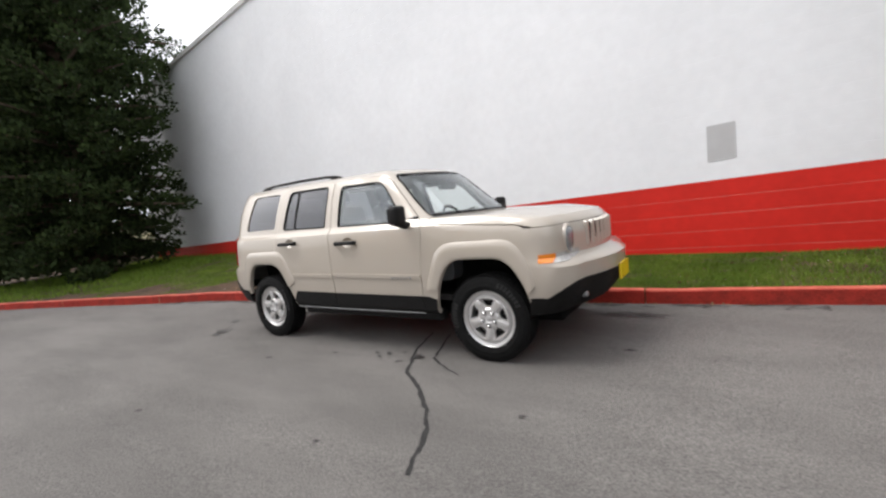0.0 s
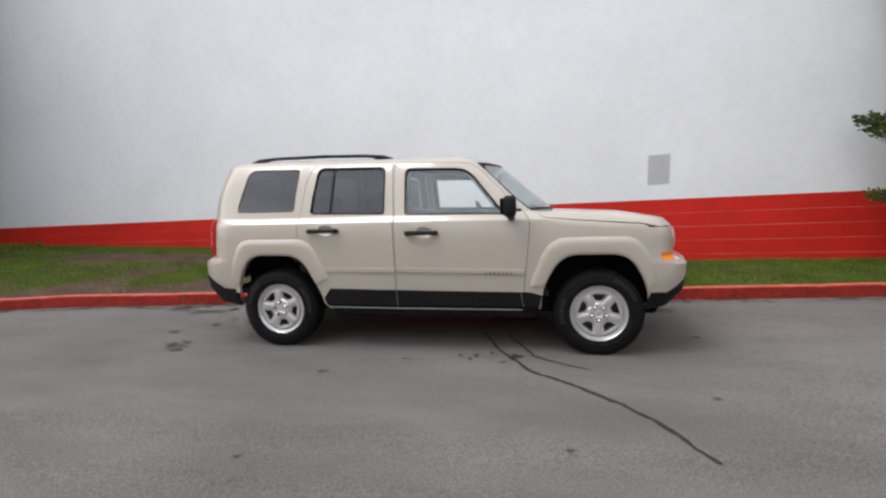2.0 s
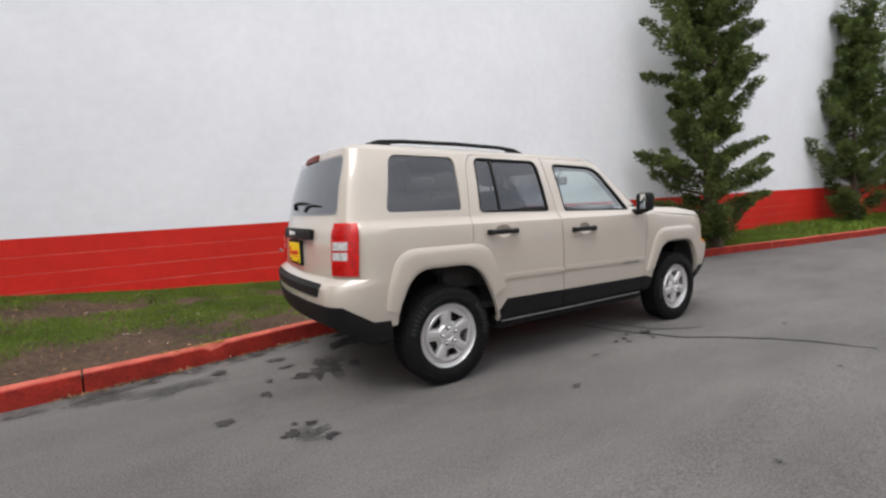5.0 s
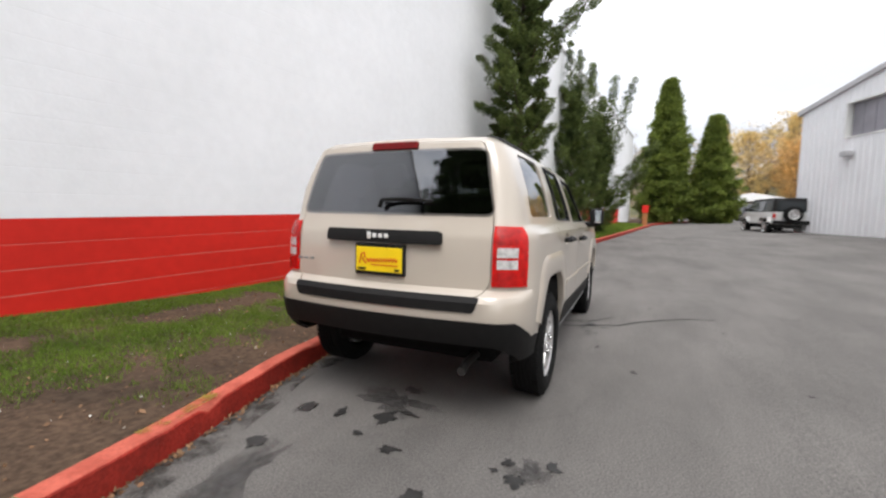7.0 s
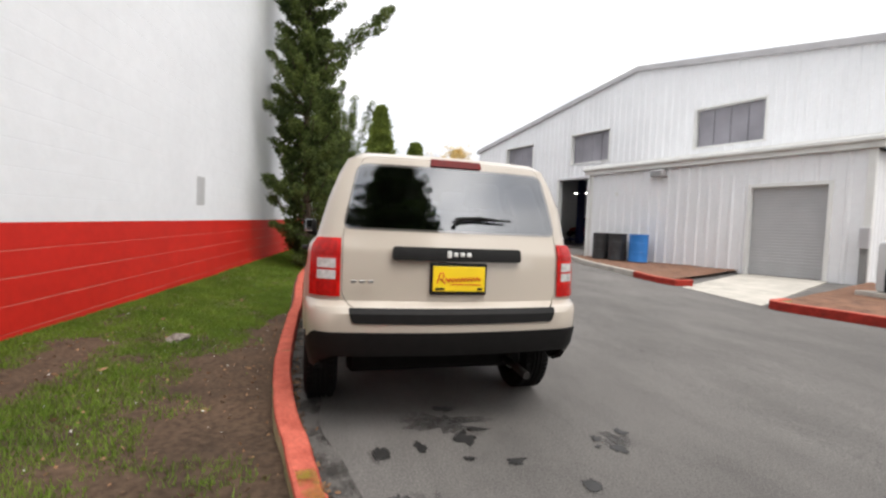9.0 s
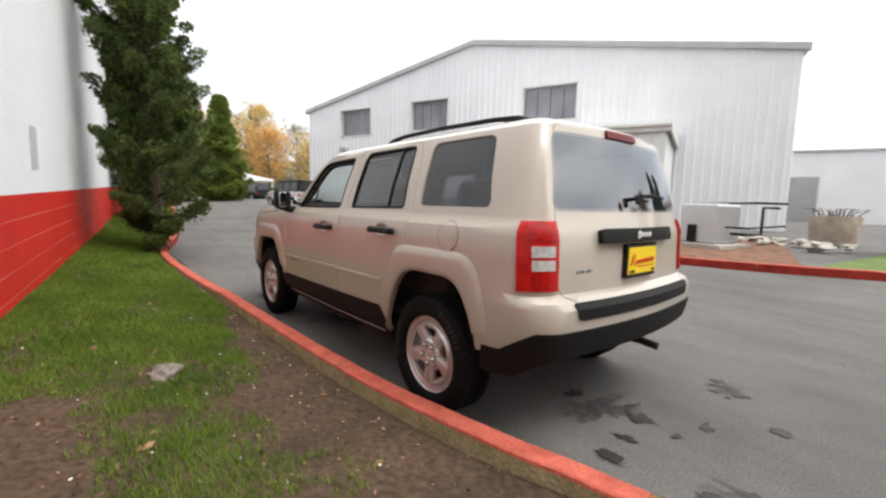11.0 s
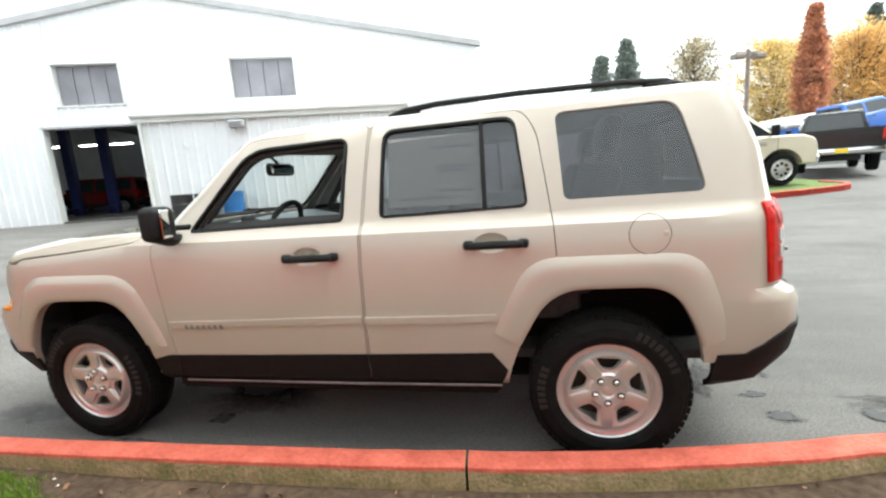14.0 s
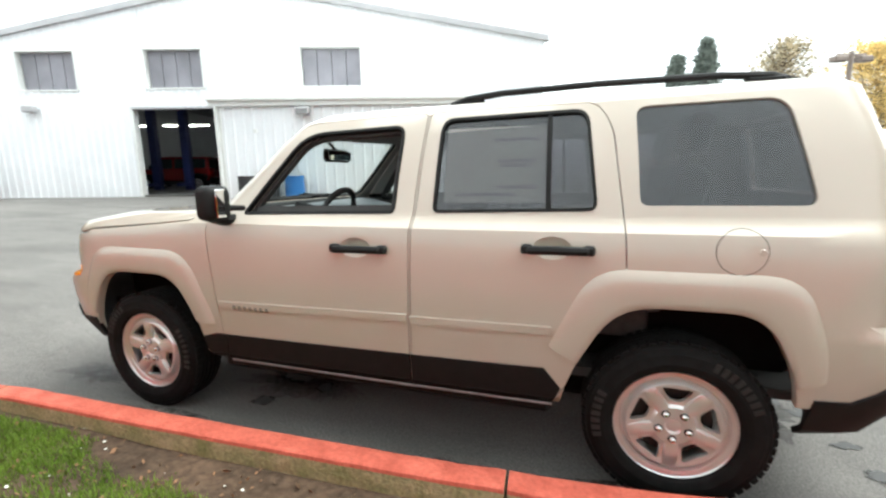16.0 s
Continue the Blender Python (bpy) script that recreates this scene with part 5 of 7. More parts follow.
    add_tube(bm, [(-2.099, 0.126, 0.876), (-2.099, 0.112, 0.930), (-2.099, 0.092, 0.936), (-2.099, 0.088, 0.912), (-2.099, 0.108, 0.902), (-2.099, 0.080, 0.876)], 0.0042, 5)
    add_tube(bm, [(-2.099, 0.078 - 0.2 * k / 60, 0.893 + 0.010 * k / 60 + 0.011 * math.sin(k * 0.95)) for k in range(61)], 0.0036, 5)
    add_box(bm, -2.1005, -2.098, -0.125, 0.05, 0.868, 0.873)
    part("script", bm, M_PLATERED, plate, "red plain script strokes")
    box("dark_strip", -2.1005, -2.098, 0.085, 0.135, 0.840, 0.852, M_BLACK, plate)
    box("dark_strip", -2.1005, -2.098, -0.135, -0.105, 0.840, 0.852, M_BLACK, plate)
    # tail trim
    third = skin_part("high_brake_lamp", shell(0.014, -0.01), [("INTERSECT", [(rounded([(-0.155, 1.535), (0.155, 1.535), (0.15, 1.578), (-0.15, 1.578)], 0.01), "x", -2.4, -1.75)])], M_REDDARK, car, "dark red high brake lamp")
    skin_part("step_pad", shell(0.008, -0.01), [("INTERSECT", [(rounded([(-0.60, 0.742), (0.60, 0.742), (0.575, 0.660), (-0.575, 0.660)], 0.02), "x", -2.4, -1.9)])], M_BLACK, car, "black bumper step pad")
    skin_part("rear_bumper_skirt", shell(0.009, -0.012), [("INTERSECT", [([(-2.4, 0.30), (-2.4, 0.615), (-2.02, 0.610), (-1.84, 0.505), (-1.735, 0.500), (-1.70, 0.30)], "y", -1.2, 1.2)]), ("DIFFERENCE", [tuck])], M_BLACK, car, "black plastic lower rear bumper")
    skin_part("front_bumper_skirt", shell(0.009, -0.012), [("INTERSECT", [([(2.4, 0.30), (2.4, 0.60), (1.98, 0.60), (1.80, 0.495), (1.68, 0.500), (1.64, 0.30)], "y", -1.2, 1.2)])], M_BLACK, car, "black plastic lower front bumper")
    for s in (1, -1):
        box("mud_corner", -1.84, -1.73, s * 0.772 - 0.03, s * 0.772 + 0.03, 0.365, 0.50, M_BLACK, car, 0.025)
    # bright 4x4 mark as bars
    for k in range(3):
        box("badge_bar", -2.088, -2.076, 0.47 + k * 0.045, 0.50 + k * 0.045, 0.872, 0.888, M_STEEL, tg, 0.003)
    # name badge on each front door
    for s in (1, -1):
        badge = new("door_badge")
        badge.parent = car
        for k in range(7):
            x = 0.655 - k * 0.032
            box("bar", x - 0.010, x + 0.010, s * 0.864 - 0.006, s * 0.864 + 0.006, 0.638, 0.662, M_STEEL, badge, 0.003)
    # wiper, exhaust
    wp = new("rear_wiper")
    wp.parent = tg
    bm = bmesh.new()
    add_tube(bm, [(-2.055, 0.02, 1.20), (-2.065, 0.0, 1.235), (-2.052, -0.12, 1.245), (-2.045, -0.26, 1.235)], [0.016, 0.013, 0.009, 0.006], 6)
    part("arm", bm, M_BLACK, wp)
    box("blade", -2.050, -2.040, -0.31, 0.03, 1.228, 1.240, M_BLACK, wp, 0.003)
    bm = bmesh.new()
    add_tube(bm, [(-1.6, -0.46, 0.32), (-1.90, -0.47, 0.32), (-2.01, -0.48, 0.305)], 0.024, 16)
    part("exhaust_pipe", bm, M_FLASHDARK, car)
    bm = bmesh.new()
    for y in (-0.30, 0.30):
        add_tube(bm, [(0.98, y, 1.118), (0.90, y + 0.02, 1.140), (0.84, y + 0.28, 1.165)], 0.008, 6)
        add_tube(bm, [(0.92, y - 0.16, 1.142), (0.86, y + 0.30, 1.160)], 0.006, 6)
    part("front_wiper_set", bm, M_BLACK, car)
    box("cowl", 0.86, 1.00, -0.62, 0.62, 1.075, 1.112, M_BLACK, car, 0.01)
    # grille: seven slots in a bright surround
    gr = new("grille")
    gr.parent = car
    for k in range(7):
        y = (k - 3) * 0.098
        box("slot", 1.93, 1.992 - 0.10 * (y / 0.59) ** 2, y - 0.026, y + 0.026, 0.80, 0.97, M_BLACK, gr, 0.012)
    for k in range(8):
        y = (k - 3.5) * 0.098
        box("bar", 1.93, 2.004 - 0.10 * (y / 0.59) ** 2, y - 0.02, y + 0.02, 0.79, 0.98, M_PAINT, gr, 0.012)
    box("front_plate", 2.120, 2.133, -0.15, 0.15, 0.500, 0.620, M_YELLOW, car, 0.002, "yellow front dealer plate")
    # underside and wheel wells
    box("underbody", -1.72, 1.82, -0.58, 0.58, 0.27, 0.40, M_WELL, car, 0.03)
    for x in (-1.3175, 1.3175):
        box("wheel_well", x - 0.47, x + 0.47, -0.56, 0.56, 0.38, 0.86, M_WELL, car, 0.05)
    box("well_roof", -1.78, -0.84, -0.80, 0.80, 0.85, 0.87, M_WELL, car)
    box("well_roof", 0.84, 1.76, -0.80, 0.80, 0.845, 0.865, M_WELL, car)
    bm = bmesh.new()
    add_tube(bm, [(-1.3175, -0.7, 0.335), (-1.3175, 0.7, 0.335)], 0.045, 10)
    add_tube(bm, [(1.3175, -0.7, 0.335), (1.3175, 0.7, 0.335)], 0.04, 10)
    part("axle_assembly", bm, M_WELL, car)
    # cabin
    box("cabin_floor", -1.9, 0.95, -0.72, 0.72, 0.44, 0.48, M_INNER, car)
    bm = bmesh.new()
    add_prism(bm, rounded([(0.40, 0.60), (0.98, 0.60), (0.98, 1.09), (0.70, 1.105), (0.46, 1.04), (0.40, 0.90)], 0.06), "y", -0.70, 0.70)
    dash = part("dashboard", bm, M_DASH, car, "dark grey dashboard")
    box("panel", 0.385, 0.42, -0.16, 0.16, 0.78, 1.02, M_FLASH, dash, 0.01)
    sw = new("steering_wheel")
    sw.parent = car
    bm = bmesh.new()
    add_tube(bm, [(0.0, 0.18 * math.cos(a), 0.18 * math.sin(a)) for a in np.linspace(0, 2 * math.pi, 28, endpoint=False)], 0.016, 8, True)
    part("rim", bm, M_INNER, sw)
    bm = bmesh.new()
    add_box(bm, -0.01, 0.05, -0.07, 0.07, -0.06, 0.05, 0.02)
    add_box(bm, 0.0, 0.02, -0.17, 0.17, -0.015, 0.02, 0.005)
    add_tube(bm, [(0.02, 0, 0), (0.25, 0, -0.03)], 0.03, 8)
    part("hub", bm, M_INNER, sw)
    sw.matrix_basis = pose(0.37, 0.37, 1.04, 0, -25, 0)
    for x, y, wd in ((-0.15, 0.37, 0.50), (-0.15, -0.37, 0.50), (-0.98, 0.34, 0.58), (-0.98, -0.34, 0.58)):
        seat = new("seat")
        seat.parent = car
        bm = bmesh.new()
        add_box(bm, -0.26, 0.26, -wd / 2, wd / 2, 0.0, 0.18, 0.05, 2)
        part("cushion", bm, M_SEAT, seat)
        bm = bmesh.new()
        add_box(bm, -0.07, 0.07, -wd / 2, wd / 2, 0.0, 0.62, 0.05, 2, Matrix.Translation((-0.24, 0, 0.12)) @ Matrix.Rotation(-0.25, 4, "Y"))
        part("backrest", bm, M_SEAT, seat)
        bm = bmesh.new()
        add_box(bm, -0.05, 0.05, -0.13, 0.13, 0.0, 0.18, 0.04, 2, Matrix.Translation((-0.41, 0, 0.76)) @ Matrix.Rotation(-0.2, 4, "Y"))
        add_tube(bm, [(-0.38, 0.05, 0.68), (-0.41, 0.05, 0.80)], 0.008, 6)
        add_tube(bm, [(-0.38, -0.05, 0.68), (-0.41, -0.05, 0.80)], 0.008, 6)
        part("headrest", bm, M_SEAT, seat)
        seat.matrix_basis = pose(x, y, 0.58)
    im = new("interior_mirror")
    im.parent = car
    box("housing", 0.535, 0.575, -0.15, 0.15, 1.365, 1.445, M_INNER, im, 0.018)
    box("mirror_plate", 0.531, 0.536, -0.135, 0.135, 1.377, 1.433, M_MIRROR, im, 0.002)
    bm = bmesh.new()
    add_tube(bm, [(0.56, 0, 1.44), (0.61, 0, 1.49)], 0.01, 6)
    part("stem", bm, M_INNER, im)
    sheet = new("price_sheet")
    sheet.parent = car
    tilt = Matrix.Translation((0, 0.715, 1.31)) @ Matrix.Rotation(0.30, 4, "X")
    box("paper", -0.83, -0.40, -0.001, 0.001, -0.155, 0.165, M_PAPER, sheet, 0.0, "white price sheet in the window", m=tilt)
    for zz, x0, x1 in ((0.11, -0.78, -0.60), (0.02, -0.78, -0.62), (0.0, -0.76, -0.63), (-0.09, -0.78, -0.62), (-0.12, -0.7, -0.45)):
        box("print_bar", x0, x1, 0.0012, 0.0022, zz - 0.006, zz + 0.006, M_FLASH, sheet, 0.0, m=tilt)
    # wheels
    wheel = build_wheel()
    wheel.parent = car
    wheel.matrix_basis = pose(1.3175, 0.738, 0.3295) @ Matrix.Scale(0.970, 4)
    for x, y, rz, ry in ((-1.3175, 0.738, 0, 34), (1.3175, -0.738, 180, 35), (-1.3175, -0.738, 180, 8)):
        copy_thing(wheel, pose(x, y, 0.3295, 0, ry, rz))
    return car


build_car()


# ---- plants --------------------------------------------------------------
M_LEAF_DARK = mat("dark_conifer_needles", (0.044, 0.066, 0.020), 0.8, color2=(0.018, 0.031, 0.011), scale=1.5, random_tint=0.45, spec=0.2)
M_LEAF_MID = mat("green_conifer_needles", (0.150, 0.190, 0.052), 0.75, color2=(0.042, 0.064, 0.022), scale=2.2, random_tint=0.55, spec=0.25)
M_LEAF_HEDGE = mat("yellow_green_hedge_needles", (0.190, 0.235, 0.045), 0.75, color2=(0.110, 0.150, 0.032), scale=1.2, random_tint=0.4, spec=0.25)
# haze of distance is put into the pale fir, yellow and orange colours
M_LEAF_FAR = mat("haze_paled_fir_needles", (0.24, 0.27, 0.235), 0.85, color2=(0.165, 0.190, 0.170), scale=0.8, random_tint=0.3)
M_LEAF_YELLOW = mat("yellow_autumn_leaves", (0.76, 0.56, 0.20), 0.8, color2=(0.62, 0.50, 0.27), scale=0.6, random_tint=0.3)
M_LEAF_ORANGE = mat("orange_autumn_leaves", (0.78, 0.47, 0.15), 0.8, color2=(0.64, 0.45, 0.22), scale=0.6, random_tint=0.3)
M_LEAF_RUST = mat("rust_red_leaves", (0.60, 0.26, 0.14), 0.8, color2=(0.42, 0.20, 0.13), scale=1.0, random_tint=0.4)
M_LEAF_BROWN = mat("thin_brown_leaves", (0.46, 0.37, 0.24), 0.85, color2=(0.30, 0.27, 0.19), scale=0.8, random_tint=0.35)

for lm, share in ((M_LEAF_DARK, 0.25), (M_LEAF_MID, 0.35), (M_LEAF_HEDGE, 0.35), (M_LEAF_FAR, 0.3), (M_LEAF_YELLOW, 0.5), (M_LEAF_ORANGE, 0.5), (M_LEAF_RUST, 0.45), (M_LEAF_BROWN, 0.5)):
    leafy(lm, share)


def leaf_mesh(name, centres, dirs, length, width, material, parent, spread=0.6, label=""):
    """Many small pointed leaves, each its own four-cornered blade."""
    rng = np.random.default_rng(len(centres))
    C = np.asarray(centres, float)
    n = len(C)
    D = np.asarray(dirs, float) + rng.normal(0, spread, (n, 3))
    D /= np.linalg.norm(D, axis=1)[:, None] + 1e-9
    S = np.cross(D, rng.normal(0, 1, (n, 3)))
    S /= np.linalg.norm(S, axis=1)[:, None] + 1e-9
    L = (length * rng.uniform(0.6, 1.3, n))[:, None]
    W = (width * rng.uniform(0.6, 1.3, n))[:, None]
    V = np.stack([C, C + D * L * 0.55 + S * W, C + D * L, C + D * L * 0.55 - S * W], 1).reshape(-1, 3)
    me = bpy.data.meshes.new(name)
    me.vertices.add(4 * n)
    me.vertices.foreach_set("co", V.ravel())
    me.loops.add(4 * n)
    me.loops.foreach_set("vertex_index", np.arange(4 * n, dtype=np.int32))
    me.polygons.add(n)
    me.polygons.foreach_set("loop_start", np.arange(0, 4 * n, 4, dtype=np.int32))
    me.update(calc_edges=True)
    me.validate()
    return finish(name, me, material, parent, label)


def build_tree(name, label, x, y, z, height, radius, material, seed, branches=80, clump=46, leaf=0.10, low=0.04, profile="cone", lean=0.0, clump_r=0.2, sub=4, up=0.35, trunk=0.11, category="tree", slim=0.28, flat=1.0, plume=False, extra=()):
    """A tapered trunk, limbs from it, and clumps of leaves along the limbs."""
    rng = np.random.default_rng(seed)
    root = new(name)
    root.matrix_world = pose(x, y, z, 0, 0, 0)
    tagged(root, label, category)
    bm = bmesh.new()
    n = 9
    axis = [(lean * math.sin(2.2 * i / n + seed), lean * math.cos(1.7 * i / n + seed) * 0.7, height * 0.97 * i / n) for i in range(n + 1)]
    add_tube(bm, [(0, 0, -0.15)] + axis[1:], [trunk * 1.35] + [trunk * (1 - i / (n + 0.6)) for i in range(1, n + 1)], 9)
    part("trunk", bm, M_BARK, root)

    def rad(t):
        if profile == "cone":
            return radius * (1 - t) ** 0.88 * (0.75 + 0.25 * min(1, t * 8)) + 0.12
        if profile == "flame":
            return radius * 1.5 * math.sin(math.pi * (0.05 + 0.93 * max(0, (t - 0.22) / 0.78)) ** 0.60) ** 1.25 + 0.05
        if profile == "tower":
            return radius * (0.55 + 0.45 * min(1, t * 9)) * (1 - 0.62 * t) * (1 + 0.18 * math.sin(t * 23 + seed)) + 0.05
        if profile == "column":
            return radius * min(1, (1 - t) * 2.6 + 0.18) * min(1, 0.75 + t * 2)
        return radius * math.sqrt(max(0.02, 1 - (2 * t - 0.95) ** 2))

    bm = bmesh.new()
    C, D = [], []
    for zb, tip_at in extra:
        # a long limb reaching out of the crown
        p0, p2 = Vector((0, 0, zb)), Vector(tip_at)
        p1 = p0.lerp(p2, 0.5) - Vector((0, 0, 0.15))
        add_tube(bm, [p0, p1, p2], [trunk * 0.35, trunk * 0.2, trunk * 0.06], 5)
        for s in range(sub * 4):
            f = 0.1 + 0.9 * (s + rng.uniform(0.2, 0.8)) / (sub * 4)
            c = p0.lerp(p1, f * 2) if f < 0.5 else p1.lerp(p2, f * 2 - 1)
            r = clump_r * (1.65 - 1.15 * f) * rng.uniform(0.8, 1.3)
            c = c + Vector(rng.normal(0, 0.35 * r, 3))
            q = rng.normal(0, 1, (clump, 3))
            q /= np.linalg.norm(q, axis=1)[:, None]
            q *= (rng.uniform(0.25, 1, clump) ** 0.5)[:, None] * r
            C.append(np.array(c) + q)
            D.append(q / r * 0.7 + np.array((p2 - p0).normalized()) * 0.7)
    for b in range(branches):
        t = low + (1 - low) * ((b + rng.uniform(0, 1)) / branches) ** 0.92
        k = min(n - 1, int(t * n))
        p0 = Vector(axis[k]).lerp(Vector(axis[k + 1]), t * n - k)
        a = b * 2.39996 + rng.uniform(-0.4, 0.4)
        L = rad(t) * (rng.uniform(0.40, 1.22) if plume else rng.uniform(0.55, 1.12))
        rise = up * L * rng.uniform(0.3, 1.4)
        d = Vector((math.cos(a), math.sin(a) * flat, 0))
        p1 = p0 + d * L * 0.55 + Vector((0, 0, rise * 0.25))
        p2 = p0 + d * L + Vector((0, 0, rise))
        add_tube(bm, [p0, p1, p2], [trunk * 0.28, trunk * 0.17, trunk * 0.05], 5)
        for s in range(sub):
            f = 0.35 + 0.65 * (s + rng.uniform(0.2, 1.0)) / sub
            c = (p0.lerp(p1, f / 0.55) if f < 0.55 else p1.lerp(p2, (f - 0.55) / 0.45))
            side = Vector((-d.y, d.x, 0)) * rng.uniform(-0.35, 0.35) * L * (0.28 if plume else 0.6)
            c = c + side
            r = clump_r * ((1.35 - 0.75 * f) * rng.uniform(0.7, 1.2) if plume else rng.uniform(0.6, 1.35))
            q = rng.normal(0, 1, (clump, 3))
            q /= np.linalg.norm(q, axis=1)[:, None]
            q *= (rng.uniform(0.25, 1, clump) ** 0.5)[:, None] * r
            q[:, 2] *= 0.75 if plume else 0.6
            if plume:
                # tufts drawn out along the limb, ragged at their ends
                w = np.array((d.x, d.y, 0.35))
                q = q * 0.82 + np.outer(q @ w, w) * 0.9 + rng.normal(0, 0.10 * r, (clump, 3))
            C.append(np.array(c) + q)
            D.append(q / r * 0.7 + np.array((d.x * 0.5, d.y * 0.5, 0.55)))
    part("limb_structure", bm, M_BARK, root)
    leaf_mesh("crown", np.concatenate(C), np.concatenate(D), leaf, leaf * slim, material, root)
    return root


# two dark conifers at the end of the strip
build_tree("conifer_tree", "tall dark green conifer with drooping dense branches", -13.4, 1.5, 0.25, 14.5, 2.9, M_LEAF_DARK, 3, 260, 140, 0.14, 0.02, "column", 0.2, 0.48, 4, -0.05, 0.33, slim=0.30)
build_tree("conifer_tree", "tall dark green conifer standing behind another", -18.0, -0.4, 0.2, 14.0, 3.2, M_LEAF_DARK, 5, 220, 100, 0.19, 0.03, "column", 0.2, 0.52, 4, -0.05, 0.33, slim=0.30)
# three shaggy young conifers against the wall
build_tree("young_conifer", "shaggy young green conifer with gaps, growing against the wall", 6.30, 1.24, 0.22, 9.2, 1.55, M_LEAF_MID, 11, 150, 190, 0.060, 0.0, "tower", 0.24, 0.19, 6, 0.42, 0.11, slim=0.26, flat=0.58, plume=True, extra=[(4.61, (0.0, -1.78, 6.26))])
build_tree("young_conifer", "thin shaggy green conifer leaning from the wall", 13.2, 0.95, 0.4, 5.6, 1.25, M_LEAF_MID, 17, 58, 130, 0.070, 0.0, "tower", 0.30, 0.22, 7, 0.7, 0.08, slim=0.26, flat=0.7, plume=True,
           extra=[(2.4, (-0.2, 0.35, 7.3)), (2.6, (0.2, -0.45, 6.5)), (2.0, (0.3, -0.9, 5.2)), (3.0, (0.0, 0.0, 6.9))])
build_tree("young_conifer", "forked shaggy green conifer near the kerb bend", 16.8, 0.35, 0.5, 5.0, 1.5, M_LEAF_MID, 23, 60, 130, 0.075, 0.0, "tower", 0.35, 0.25, 7, 0.7, 0.08, slim=0.26, flat=0.7, plume=True,
           extra=[(2.0, (0.1, 0.5, 7.2)), (2.2, (0.2, -0.5, 6.9)), (2.0, (0.0, -1.3, 6.6)), (1.4, (0.0, -2.3, 3.9)), (1.0, (0.2, -2.0, 2.7))])
# two clipped cone conifers at the end of the wall
build_tree("cone_conifer", "broad yellow-green conical conifer at the end of the wall", 36.8, -3.4, 0.5, 12.2, 2.7, M_LEAF_HEDGE, 31, 420, 70, 0.20, 0.0, "cone", 0.05, 0.36, 4, 0.5, 0.2, slim=0.28)
build_tree("cone_conifer", "smaller yellow-green conical conifer beside a taller one", 37.2, -6.9, 0.55, 9.0, 2.2, M_LEAF_HEDGE, 37, 360, 64, 0.20, 0.0, "cone", 0.05, 0.33, 4, 0.5, 0.18, slim=0.28)


def far_tree(kind, x, y, h, r, seed):
    z = ground_z(x, y) - 0.3
    if kind == "fir":
        build_tree("fir_tree", "distant dark green fir, its colour paled for haze", x, y, z, h, r, M_LEAF_FAR, seed, 150, 30, 0.36, 0.08, "cone", 0.1, 0.34, 3, -0.2, 0.3)
    elif kind == "rust":
        build_tree("columnar_tree", "narrow columnar tree with rust-red autumn leaves", x, y, z, h, r, M_LEAF_RUST, seed, 190, 24, 0.24, 0.24, "flame", 0.05, 0.32, 4, 1.3, 0.14)
    else:
        m = {"yellow": M_LEAF_YELLOW, "orange": M_LEAF_ORANGE, "brown": M_LEAF_BROWN}[kind]
        build_tree("autumn_tree", {"yellow": "distant tree with yellow autumn leaves", "orange": "distant maple with orange autumn leaves", "brown": "distant half-bare brown autumn tree"}[kind],
                   x, y, z, h, r, m, seed, 120, 26 if kind != "brown" else 10, 0.24, 0.15, "round", 0.4, 0.8, 4, 0.9, 0.2, slim=0.40)


far_tree("rust", -23.7, -38.0, 12.3, 0.78, 41)
far_tree("rust", -15.3, -44.0, 8.5, 0.75, 43)
FAR = [("orange", -32.5, -47, 11.5, 4.2), ("orange", -38, -43, 11.0, 4.2), ("yellow", -28.5, -53, 12.8, 4.2), ("brown", -19.8, -50, 13.5, 3.2), ("yellow", -36, -60, 14, 5), ("fir", -9.0, -45, 11.8, 3.3), ("fir", -11.8, -47, 13.6, 3.6),
       ("fir", -45, -52, 18, 3.6), ("fir", -41, -58, 17, 3.6), ("fir", -52, -50, 19, 4), ("brown", -38, -52, 13, 5), ("brown", -23, -62, 15, 4), ("brown", -8, -66, 9, 3.5),
       ("yellow", 88, -19, 15, 5.0), ("orange", 84, -26, 13, 5.0), ("yellow", 92, -27, 19, 5.0), ("yellow", 78, -33, 11, 5), ("brown", 96, -14, 15, 6), ("brown", 98, -24, 17, 6), ("yellow", 74, -41, 12, 5), ("brown", 70, -46, 12, 5),
       ("fir", 100, -17, 20, 3.4), ("fir", 104, -8, 15, 3.2), ("brown", 90, -8, 13, 5), ("fir", 108, -30, 22, 4), ("orange", 66, -52, 11, 5), ("brown", 95, -36, 16, 6), ("fir", 60, -6, 9.5, 2.6), ("brown", 70, 6, 12, 5), ("brown", 80, -2, 12, 5)]
for i, (k, x, y, h, r) in enumerate(FAR):
    far_tree(k, x, y, h, r, 60 + i)

# far wooded rise closing the view
M_HILL = mat("wooded_hill", (0.16, 0.13, 0.06), 0.95, color2=(0.06, 0.07, 0.03), scale=0.15, fine=0.3, fine_scale=1.2)


